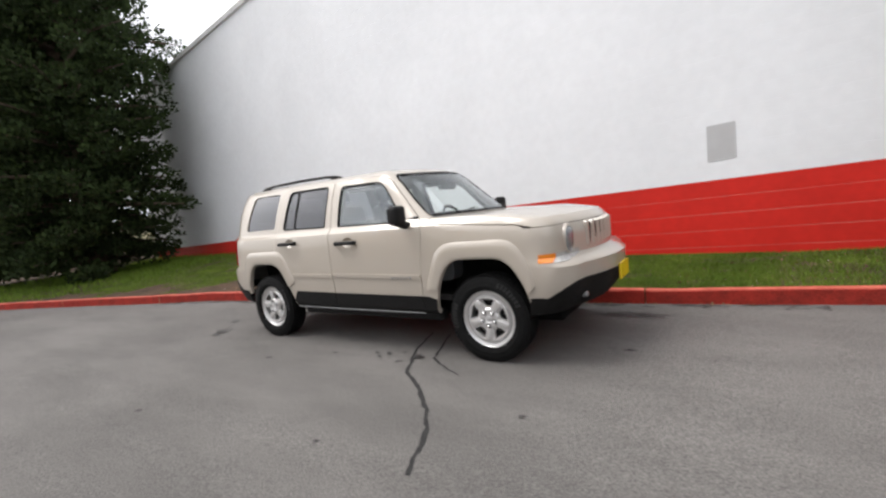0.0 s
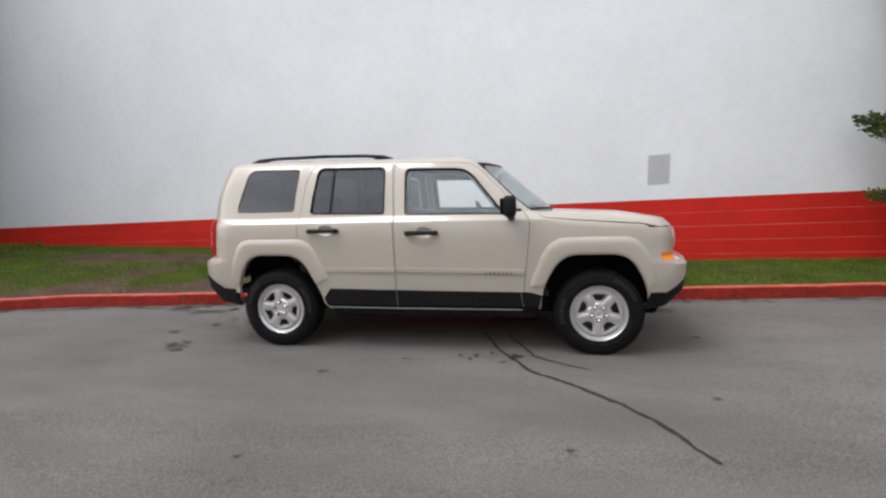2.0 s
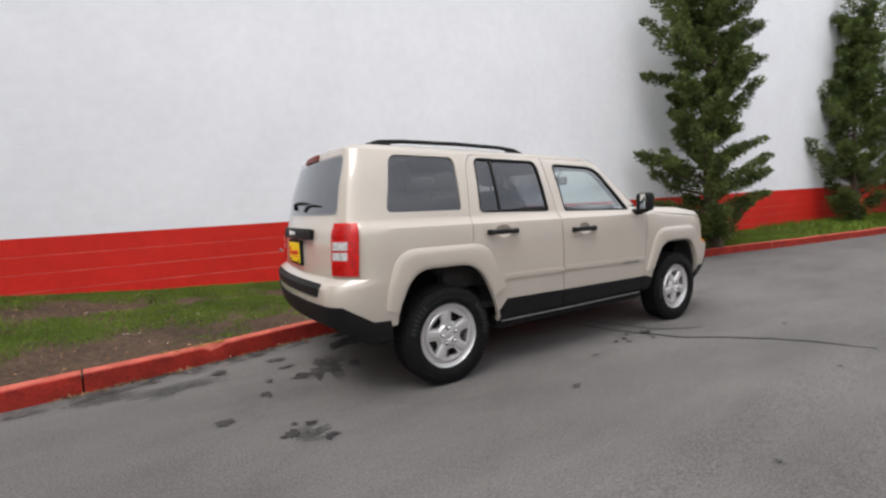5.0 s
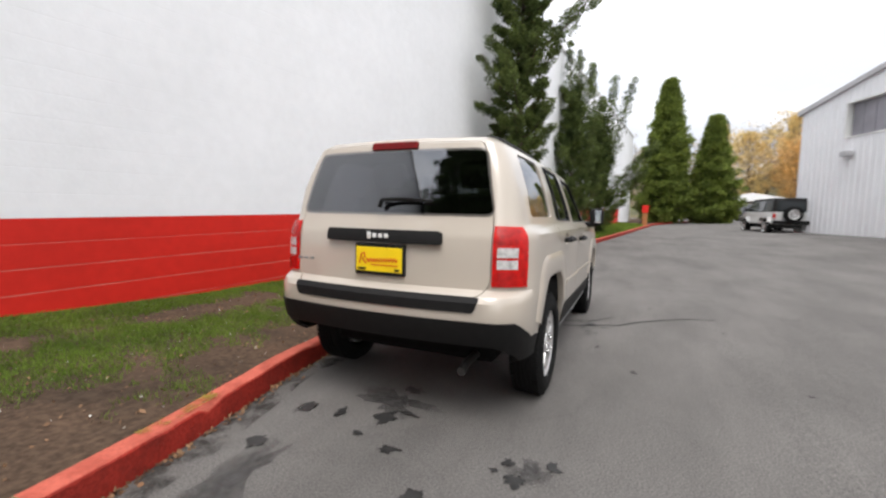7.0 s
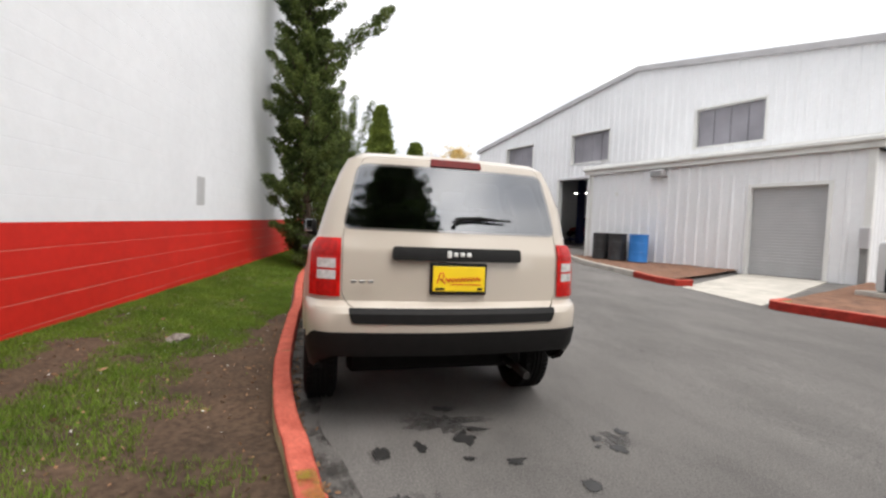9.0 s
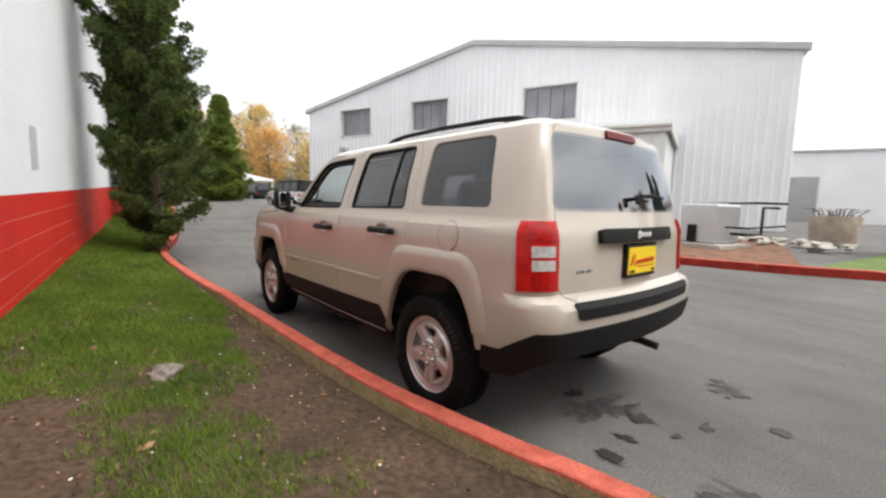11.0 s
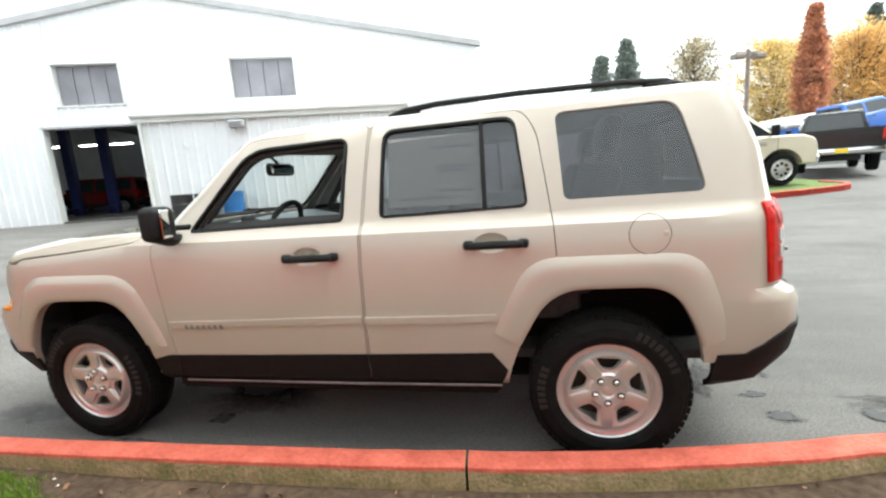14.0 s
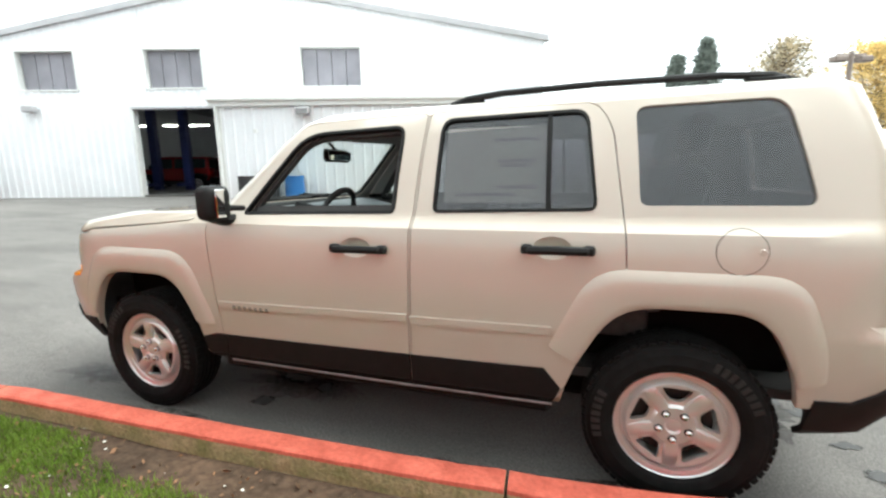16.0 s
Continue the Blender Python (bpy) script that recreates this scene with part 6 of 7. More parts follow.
def build_hill(x0, y0, x1, y1, h, seed):
    n, V, F = 60, [], []
    for i in range(n + 1):
        t = i / n
        x, y = x0 + (x1 - x0) * t, y0 + (y1 - y0) * t
        top = h * (0.55 + 0.45 * math.sin(math.pi * t)) + 2.5 * noise.noise((t * 9, seed, 0)) + 1.2 * noise.noise((t * 40, seed, 2))
        dx, dy = (y1 - y0), -(x1 - x0)
        L = math.hypot(dx, dy)
        for o, zz in ((-25, -0.5), (-8, top * 0.55), (0, top), (20, top * 0.9), (60, -0.5)):
            V.append((x + dx / L * o, y + dy / L * o, zz))
    for i in range(n):
        for j in range(4):
            F.append((i * 5 + j, i * 5 + j + 1, (i + 1) * 5 + j + 1, (i + 1) * 5 + j))
    ob = from_arrays("backdrop", V, F, M_HILL, smooth=60)
    tagged(ob, "distant wooded rise in autumn browns", "hill", kind="structure")


build_hill(150, 60, 130, -120, 13, 1)
build_hill(60, -140, -160, -110, 9, 2)
build_hill(-150, -80, -150, 120, 9, 3)


# ---- vehicles round about -----------------------------------------------
def simple_wheel(parent, x, y, r, w, rim_mat):
    side = 1 if y > 0 else -1
    wh = new("wheel")
    wh.parent = parent
    bm = bmesh.new()
    add_lathe(bm, [(r * 0.62, w), (r * 0.70, w + 0.01), (r * 0.93, w - 0.005), (r, w - 0.04), (r, -w + 0.04), (r * 0.93, -w), (r * 0.62, -w)], 36)
    part("tyre", bm, M_RUBBER, wh)
    bm = bmesh.new()
    add_lathe(bm, [(0.0, w - 0.005), (r * 0.16, w - 0.005), (r * 0.20, w - 0.03), (r * 0.50, w - 0.01), (r * 0.56, w - 0.03), (r * 0.62, w + 0.004), (r * 0.64, w - 0.04)], 36)
    rim = part("rim", bm, rim_mat, wh)
    for k in range(8):
        a = 2 * math.pi * k / 8
        bm = bmesh.new()
        add_lathe(bm, [(0.0, w + 0.001), (r * 0.085, w + 0.001), (r * 0.09, w - 0.03)], 10, (r * 0.36 * math.cos(a), 0, r * 0.36 * math.sin(a)))
        part("rim_hole", bm, M_BLACK, rim)
    wh.matrix_basis = pose(x, y, r, 0, 0, 0 if side > 0 else 180)
    return wh


def side_body(poly, arches, half, bevel=0.05):
    """A body prism with wheel arches cut through it and softened edges."""
    bm = bmesh.new()
    add_prism(bm, poly, "y", -half, half)
    es = [e for e in bm.edges if abs(e.verts[0].co.y - e.verts[1].co.y) < 1e-6]
    bmesh.ops.bevel(bm, geom=es, offset=bevel, segments=3, affect="EDGES", profile=0.6)
    me = bpy.data.meshes.new("b")
    bm.to_mesh(me)
    bm.free()
    if arches:
        me = boolean(me, cutter(*[(p, "y", -half - 0.2, half + 0.2) for p in arches]), "DIFFERENCE")
    return me


def arch_poly(x, r):
    return [(x + r * math.cos(a), 0.42 + r * math.sin(a)) for a in np.linspace(0, math.pi, 14)] + [(x - r, 0.0), (x + r, 0.0)]


def cab_mesh(x0, x1, xt0, xt1, z0, z1, w0, w1, bevel=0.06):
    bm = bmesh.new()
    lo = [bm.verts.new(p) for p in ((x0, -w0, z0), (x1, -w0, z0), (x1, w0, z0), (x0, w0, z0))]
    hi = [bm.verts.new(p) for p in ((xt0, -w1, z1), (xt1, -w1, z1), (xt1, w1, z1), (xt0, w1, z1))]
    bm.faces.new(list(reversed(lo)))
    bm.faces.new(hi)
    for i in range(4):
        bm.faces.new((lo[i], lo[(i + 1) % 4], hi[(i + 1) % 4], hi[i]))
    bmesh.ops.bevel(bm, geom=bm.edges[:], offset=bevel, segments=3, affect="EDGES", profile=0.6)
    return bm


def slab(name, corners, depth, material, parent, label=""):
    """A thin panel over four or more corners, given a little thickness inwards along its normal."""
    P = [Vector(c) for c in corners]
    nrm = (P[1] - P[0]).cross(P[2] - P[0]).normalized() * depth
    n = len(P)
    V = [*P, *[p - nrm for p in P]]
    F = [tuple(range(n)), tuple(range(2 * n - 1, n - 1, -1))] + [(i, n + i, n + (i + 1) % n, (i + 1) % n) for i in range(n)]
    return from_arrays(name, V, F, material, parent, label)


M_AUTOGLASS = mat("dark_car_glass", (0.020, 0.024, 0.026), 0.06, var=0.05, spec=0.7)


def build_pickup(name, label, paint, m, wheelbase=3.79, glassmat=None):
    """Crew-cab pickup: x forward, the front axle over the origin."""
    root = new(name)
    tagged(root, label, "pickup truck")
    gm = glassmat or M_AUTOGLASS
    wb = wheelbase
    poly = [(-wb - 1.15, 0.62), (-wb - 1.17, 1.28), (-wb + 0.92, 1.30), (0.50, 1.28), (0.74, 1.20), (0.84, 1.05), (0.86, 0.82), (0.82, 0.55), (-wb - 1.0, 0.52)]
    me = side_body(poly, [arch_poly(0, 0.53), arch_poly(-wb, 0.53)], 0.98)
    body = finish("body", me, paint, root, "", 30)
    # cab and glass
    bx0, bx1 = -wb + 0.92, -0.02
    part("cab", cab_mesh(bx0, bx1, bx0 + 0.10, bx1 - 0.78, 1.24, 1.94, 0.90, 0.70, 0.07), paint, root)

    def side_at(z):
        return 0.90 + (0.70 - 0.90) * (z - 1.24) / 0.70 + 0.006
    for s in (1, -1):
        for a0, a1, b0, b1 in ((bx0 + 0.12, bx0 + 1.0, bx0 + 0.24, bx0 + 0.98), (bx0 + 1.12, bx1 - 0.16, bx0 + 1.12, bx1 - 0.82)):
            q = [(a0, s * side_at(1.31), 1.31), (a1, s * side_at(1.31), 1.31), (b1, s * side_at(1.82), 1.82), (b0, s * side_at(1.82), 1.82)]
            slab("side_window", q if s < 0 else list(reversed(q)), 0.02, gm, root, "dark side glass")
        for x in (bx0 + 0.10, bx0 + 1.06, bx1 - 0.1):
            box("door_seam", x - 0.006, x + 0.006, s * 0.979 - 0.004, s * 0.979 + 0.004, 0.62, 1.24, M_BLACK, root)
        for x in (bx0 + 0.3, bx0 + 1.28):
            box("door_handle", x - 0.11, x + 0.11, s * 0.985 - 0.015, s * 0.985 + 0.015, 1.10, 1.14, M_BLACK, root, 0.012)
        box("running_board", -wb + 0.65, -0.65, s * 0.93 - 0.06, s * 0.93 + 0.06, 0.46, 0.54, paint, root, 0.02)
        mrr = new("mirror")
        mrr.parent = root
        box("housing", bx1 - 0.32, bx1 - 0.18, s * 1.10 - 0.09, s * 1.10 + 0.09, 1.28, 1.56, M_BLACK, mrr, 0.04, "", 2)
        box("arm", bx1 - 0.28, bx1 - 0.22, s * 0.96 - 0.08, s * 0.96 + 0.08, 1.32, 1.37, M_BLACK, mrr, 0.01)
        box("tail_lamp", -wb - 1.185, -wb - 1.08, s * 0.93 - 0.055, s * 0.93 + 0.055, 0.92, 1.24, M_RED, root, 0.02, "red tail lamp")
        box("head_lamp", 0.72, 0.865, s * 0.76 - 0.15, s * 0.76 + 0.15, 0.98, 1.16, M_CLEAR, root, 0.03, "clear head lamp")
        for k in range(3):
            box("badge_bar", -0.62 + 0.02 * k, -0.40, s * 0.982 - 0.004, s * 0.982 + 0.004, 1.06 + k * 0.035, 1.075 + k * 0.035, M_STEEL, root)
        for x in (0, -wb):
            simple_wheel(root, x, s * 0.86, 0.42, 0.13, M_WHEEL)
    wsc = [(bx1 - 0.02, -0.80, 1.30), (bx1 - 0.02, 0.80, 1.30), (bx1 - 0.70, 0.62, 1.86), (bx1 - 0.70, -0.62, 1.86)]
    slab("windscreen", [(x + 0.02, y, z) for x, y, z in wsc], 0.02, gm, root, "dark windscreen")
    rw = [(bx0 + 0.01, 0.74, 1.34), (bx0 + 0.01, -0.74, 1.34), (bx0 + 0.07, -0.62, 1.82), (bx0 + 0.07, 0.62, 1.82)]
    slab("rear_window", [(x - 0.012, y, z) for x, y, z in rw], 0.02, gm, root, "dark rear glass")
    box("bed_opening", -wb - 1.05, bx0 - 0.06, -0.82, 0.82, 1.285, 1.306, M_BLACK, root, 0.01, "black bed liner")
    box("tailgate_seam", -wb - 1.178, -wb - 1.168, -0.78, 0.78, 1.20, 1.215, M_BLACK, root)
    box("rear_bumper", -wb - 1.32, -wb - 1.10, -0.96, 0.96, 0.56, 0.74, M_CHROME, root, 0.05, "chrome rear bumper", 2)
    box("rear_plate", -wb - 1.33, -wb - 1.318, -0.15, 0.15, 0.60, 0.72, M_YELLOW, root, 0.0, "yellow dealer plate")
    box("front_bumper", 0.72, 0.93, -0.96, 0.96, 0.52, 0.78, M_CHROME, root, 0.06, "chrome front bumper", 2)
    gr = new("grille")
    gr.parent = root
    box("surround", 0.78, 0.875, -0.58, 0.58, 0.82, 1.16, M_CHROME, gr, 0.03)
    for a, b in ((-0.52, -0.03), (0.03, 0.52)):
        for c, d in ((0.85, 0.975), (1.005, 1.13)):
            box("insert", 0.87, 0.882, a, b, c, d, M_BLACK, gr, 0.004)
    box("chassis", -wb - 0.9, 0.6, -0.5, 0.5, 0.36, 0.62, M_INNER, root, 0.03)
    root.matrix_world = m
    return root


def on_ground(x, y, lift, heading, tilt=0):
    return pose(x, y, ground_z(x, y) + lift, 0, tilt, heading)


M_CREAM = mat("cream_paint", (0.66, 0.59, 0.46), 0.3, coat=0.6, var=0.02)
M_GLOSSBLACK = mat("gloss_black_paint", (0.010, 0.010, 0.011), 0.25, coat=0.3, var=0.05)
M_BLUE = mat("bright_blue_paint", (0.03, 0.13, 0.50), 0.3, coat=0.6, var=0.03)
M_GREY = mat("silver_grey_paint", (0.58, 0.58, 0.57), 0.35, 0.2, coat=0.5, var=0.03)
M_DKRED = mat("dark_red_paint", (0.20, 0.010, 0.012), 0.25, coat=0.8, var=0.03)
M_DKGREEN = mat("dark_slate_paint", (0.05, 0.06, 0.065), 0.3, coat=0.7, var=0.03)

HEAD = math.degrees(math.atan2(-0.35, -3.83))
build_pickup("pickup_truck", "cream crew-cab pickup parked on the grass island", M_CREAM, on_ground(-7.50, -11.10, 0.10, HEAD))
build_pickup("pickup_truck", "gloss black pickup with a chrome rear bumper", M_GLOSSBLACK, on_ground(-12.5, -16.9, 0.02, -116))
build_pickup("pickup_truck", "bright blue pickup raised nose-up on a display ramp", M_BLUE, pose(-18.7, -23.0, 1.74, 0, -8, 194))


def build_suv(name, label, paint, m, spare=False, soft=False):
    """A boxy off-roader or family SUV: x forward, the front axle over the origin."""
    root = new(name)
    tagged(root, label, "car")
    wb = 2.75
    poly = [(-wb - 0.62, 0.58), (-wb - 0.64, 1.12), (-0.1, 1.16), (0.42, 1.10), (0.50, 0.95), (0.48, 0.55), (-wb - 0.5, 0.50)]
    me = side_body(poly, [arch_poly(0, 0.50), arch_poly(-wb, 0.50)], 0.80)
    finish("body", me, paint, root, "", 30)
    part("cab", cab_mesh(-wb - 0.60, -0.15, -wb - 0.52, -0.55, 1.10, 1.80, 0.76, 0.66, 0.06), M_BLACK if soft else paint, root)
    for s in (1, -1):
        w = 0.772
        for a0, a1, b1 in ((-wb - 0.42, -wb + 0.35, -wb + 0.35), (-wb + 0.45, -wb + 1.2, -wb + 1.2), (-wb + 1.3, -0.28, -0.62)):
            q = [(a0, s * w, 1.18), (a1, s * w, 1.18), (b1, s * (w - 0.075), 1.68), (a0, s * (w - 0.075), 1.68)]
            slab("side_window", q if s < 0 else list(reversed(q)), 0.02, M_AUTOGLASS, root, "dark side glass")
        for x in (0, -wb):
            simple_wheel(root, x, s * 0.76, 0.39, 0.12, M_WHEEL)
            bm = bmesh.new()
            add_prism(bm, [(x - 0.56, 0.62), (x - 0.46, 0.88), (x + 0.46, 0.88), (x + 0.58, 0.66), (x + 0.52, 0.66), (x + 0.42, 0.83), (x - 0.42, 0.83), (x - 0.5, 0.62)], "y", s * 0.78, s * 0.94)
            part("fender", bm, paint if soft else M_BLACK, root)
        box("tail_lamp", -wb - 0.67, -wb - 0.60, s * 0.72 - 0.06, s * 0.72 + 0.06, 0.82, 1.02, M_RED, root, 0.015, "red tail lamp")
        box("mirror", -0.42, -0.32, s * 0.90 - 0.08, s * 0.90 + 0.08, 1.18, 1.34, M_BLACK, root, 0.03)
    slab("rear_window", [(-wb - 0.612, 0.60, 1.18), (-wb - 0.612, -0.60, 1.18), (-wb - 0.545, -0.54, 1.66), (-wb - 0.545, 0.54, 1.66)], 0.02, M_AUTOGLASS, root, "dark rear glass")
    slab("windscreen", [(-0.12, -0.64, 1.18), (-0.12, 0.64, 1.18), (-0.50, 0.56, 1.70), (-0.50, -0.56, 1.70)], 0.02, M_AUTOGLASS, root, "dark windscreen")
    box("rear_bumper", -wb - 0.80, -wb - 0.60, -0.78, 0.78, 0.52, 0.70, M_BLACK, root, 0.03)
    box("front_bumper", 0.46, 0.66, -0.78, 0.78, 0.52, 0.72, M_BLACK, root, 0.03)
    box("chassis", -wb - 0.5, 0.4, -0.5, 0.5, 0.32, 0.60, M_INNER, root, 0.03)
    if spare:
        sp = simple_wheel(root, 0, 0.76, 0.39, 0.12, M_WHEEL)
        sp.matrix_basis = pose(-wb - 0.80, 0.0, 1.0, 0, 0, 90)
        sp.name = "spare_wheel"
    root.matrix_world = m
    return root


build_suv("off_road_car", "pale grey off-roader with a black soft top and spare wheel", M_GREY, pose(25.1, -7.75, 0.45, 0, 0, 7), True, True)
build_suv("sport_utility_car", "dark red car inside the workshop", M_DKRED, SHOP @ pose(10.0, -6.4, 0.62, 0, 0, 0))
build_suv("sport_utility_car", "black car in the shade of the workshop", M_GLOSSBLACK, SHOP @ pose(10.6, -9.3, 0.62, 0, 0, 80))
build_suv("sport_utility_car", "dark car parked far down the lane", M_GLOSSBLACK, pose(44, -10.5, 0.72, 0, 0, 15))

# ---- workshop fittings -----------------------------------------------------
M_LIFT = mat("blue_lift_paint", (0.02, 0.03, 0.12), 0.5, var=0.1)
M_TUBE = mat("fluorescent_tube", (1.0, 0.97, 0.92), 0.5, var=0.0, emit=4.5)
for u in (8.5, 6.95):
    lf = new("lift_post")
    lf.matrix_world = SHOP
    tagged(lf, "dark blue steel vehicle lift post", "vehicle lift", "lift posts")
    box("column", u - 0.18, u + 0.18, -4.4, -4.05, 0.62, 4.6, M_LIFT, lf, 0.02)
    box("arm", u - 0.1, u + 0.1, -4.05, -3.2, 0.9, 1.05, M_LIFT, lf, 0.02)
    box("base_plate", u - 0.35, u + 0.35, -4.6, -3.9, 0.62, 0.65, M_LIFT, lf)
for u, v in ((11.5, -8), (9.55, -8), (8.1, -8), (4.0, -10), (5.8, -12.5)):
    tl = new("ceiling_lamp")
    tl.matrix_world = SHOP
    tagged(tl, "bright fluorescent tube lamp in the workshop", "lamp", "workshop tube lamps")
    box("tray", u - 0.65, u + 0.65, v - 0.1, v + 0.1, 4.31, 4.37, M_TRIM, tl)
    box("tube", u - 0.6, u + 0.6, v - 0.03, v + 0.03, 4.25, 4.305, M_TUBE, tl, 0.01)


def build_drum(x, y, paint, label):
    z = ground_z(x, y) + 0.1
    d = new("steel_drum")
    tagged(d, label, "drum", "drums by the lean-to")
    bm = bmesh.new()
    add_lathe(bm, [(0.0, 0.0), (0.285, 0.0), (0.292, 0.02), (0.285, 0.04), (0.285, 0.28), (0.297, 0.30), (0.285, 0.32), (0.285, 0.57), (0.297, 0.59), (0.285, 0.61), (0.285, 0.85), (0.292, 0.87), (0.285, 0.88), (0.27, 0.865), (0.0, 0.865)], 40, axis="z")
    part("barrel", bm, paint, d)
    bm = bmesh.new()
    add_lathe(bm, [(0.0, 0.885), (0.035, 0.885), (0.04, 0.866)], 14, (0.17, 0, 0), "z")
    part("bung", bm, M_STEEL, d)
    d.matrix_world = pose(x, y, z)


M_DRUMBLUE = mat("blue_drum_plastic", (0.02, 0.17, 0.50), 0.4, var=0.06)
M_DRUMBLACK = mat("black_drum_paint", (0.025, 0.025, 0.027), 0.5, var=0.2)


def shop_pt(u, v):
    p = SHOP @ Vector((u, v, 0))
    return p.x, p.y


build_drum(*shop_pt(-1.05, 4.85), M_DRUMBLUE, "bright blue plastic drum against the lean-to wall")
build_drum(*shop_pt(-0.30, 4.85), M_DRUMBLACK, "black steel drum beside a blue drum")
build_drum(*shop_pt(0.36, 4.80), M_DRUMBLACK, "black steel drum next to the workshop door")


def build_cooler():
    x, y = 0.60, -9.0
    z = ground_z(x, y) + 0.10
    ac = new("condenser_unit")
    tagged(ac, "pale grey louvred air-conditioning condenser on a slab", "air conditioner")
    box("slab", -0.65, 0.65, -0.55, 0.55, -0.1, 0.06, M_CONCRETE, ac, 0.01)
    box("case", -0.44, 0.44, -0.40, 0.40, 0.06, 0.96, M_PATCH, ac, 0.05, "", 3)
    box("valve", 0.02, 0.22, 0.39, 0.46, 0.08, 0.48, M_BLACK, ac, 0.01)
    for k in range(17):
        q = -0.36 + k * 0.045
        for sx in (1, -1):
            box("louvre", sx * 0.443 - 0.010, sx * 0.443 + 0.010, q - 0.014, q + 0.014, 0.12, 0.90, M_SHUTTER, ac)
    bm = bmesh.new()
    for r in (0.10, 0.18, 0.26, 0.34):
        add_tube(bm, [(r * math.cos(a), r * math.sin(a), 0.975) for a in np.linspace(0, 2 * math.pi, 24, endpoint=False)], 0.006, 5, True)
    part("fan_guard", bm, M_STEEL, ac)
    bm = bmesh.new()
    add_tube(bm, [(-0.44, -0.1, 0.3), (-0.75, -0.1, 0.3), (-0.8, -0.6, 0.3), (-0.8, -0.6, 0.9), (-0.8, -1.2, 0.9)], 0.03, 8)
    add_tube(bm, [(-0.44, 0.1, 0.45), (-0.95, 0.1, 0.45), (-0.95, -1.2, 0.5)], 0.02, 8)
    add_tube(bm, [(0.3, -0.45, 0.98), (-0.9, -0.45, 1.0), (-0.95, -1.2, 1.0)], 0.025, 8)
    part("pipework", bm, M_BLACK, ac)
    ac.matrix_world = pose(x, y, z, 0, 0, -16)


build_cooler()


def build_rock(x, y, size, seed):
    bm = bmesh.new()
    bmesh.ops.create_icosphere(bm, subdivisions=3, radius=size)
    for v in bm.verts:
        k = 0.75 + 0.6 * noise.noise(v.co * (1.6 / size) + Vector((seed, 0, 0)))
        v.co = Vector((v.co.x * k * 1.4, v.co.y * k, v.co.z * k * 0.55))
    ob = part("rock", bm, M_CONCRETE, None, smooth=45)
    ob.matrix_world = pose(x, y, ground_z(x, y) + 0.1 + size * 0.2, 0, 0, seed * 40)
    tagged(ob, "pale rough stone lying on the mulch", "rock", "stones by the workshop wall")


for k in range(7):
    build_rock(0.55 - 0.35 * k + 0.1 * math.sin(k * 5), -10.6 - 0.42 * math.sin(k * 2.1), 0.20 + 0.05 * math.sin(k * 3), k)
M_POT = mat("weathered_tan_concrete", (0.38, 0.31, 0.25), 0.9, var=0.15, scale=5, bump=0.5, bump_scale=40)
pot = new("planter_pot")
tagged(pot, "round weathered tan concrete planter tub", "planter")
bm = bmesh.new()
add_lathe(bm, [(0.0, 0.0), (0.46, 0.0), (0.52, 0.60), (0.50, 0.66), (0.44, 0.66), (0.43, 0.56), (0.0, 0.56)], 36, axis="z")
part("tub", bm, M_POT, pot)
bm = bmesh.new()
for k in range(26):
    a, r = k * 2.4, 0.38 * math.sqrt((k + 0.5) / 26)
    add_tube(bm, [(r * math.cos(a), r * math.sin(a), 0.55), (1.3 * r * math.cos(a), 1.3 * r * math.sin(a), 0.75 + 0.1 * math.sin(k)), (1.9 * r * math.cos(a + 0.2), 1.9 * r * math.sin(a + 0.2), 0.84)], [0.014, 0.012, 0.004], 4)
part("dead_stems", bm, M_BARK, pot)
pot.matrix_world = pose(-1.15, -12.2, ground_z(-1.15, -12.2) + 0.08)
fb = new("rear_building")
fb.matrix_world = SHOP
tagged(fb, "plain white building with an open bay beyond the workshop", "building")
box("wall", -24, -13.2, -14.3, -14.0, 0.0, 4.6, M_SIDING, fb)
box("wall", -13.2, -10.4, -14.3, -14.0, 3.2, 4.6, M_SIDING, fb)
box("roof_edge", -24.1, -10.3, -14.5, -13.9, 4.6, 4.75, M_FLASH, fb, 0.02)
box("bay_back", -24, -10.4, -18.3, -18.0, 0.0, 4.6, M_SHUTTER, fb)
box("bay_floor", -24, -10.4, -18.0, -14.3, 0.3, 0.5, M_CONCRETE, fb)

# ---- kerbed islands across the lane ----------------------------------------
ISL_A = smooth_line([(1.05, -6.55), (0.95, -6.10), (0.2, -6.15), (-1.2, -6.45), (-2.6, -6.95), (-4.2, -7.65), (-6.2, -8.45), (-7.8, -9.05), (-8.7, -9.5), (-9.1, -10.1), (-9.0, -10.9)], 0.15)
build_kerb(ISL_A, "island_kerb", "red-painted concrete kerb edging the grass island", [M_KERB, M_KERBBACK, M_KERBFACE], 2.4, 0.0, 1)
ISL_B = smooth_line([(9.6, -7.6), (7.6, -7.05), (5.6, -6.75), (4.0, -6.55), (3.45, -6.60), (3.3, -6.95)], 0.15)
build_kerb(ISL_B, "planter_kerb", "grey concrete kerb with a red-painted end", [M_CONCRETE, M_CONCRETE, M_CONCRETE], 2.4, 0.0, 1)
min(bpy.data.objects["planter_kerb"].children, key=lambda q: q.data.vertices[0].co.x).data.materials[0] = M_KERB
min(bpy.data.objects["planter_kerb"].children, key=lambda q: q.data.vertices[0].co.x).data.materials[2] = M_KERBFACE


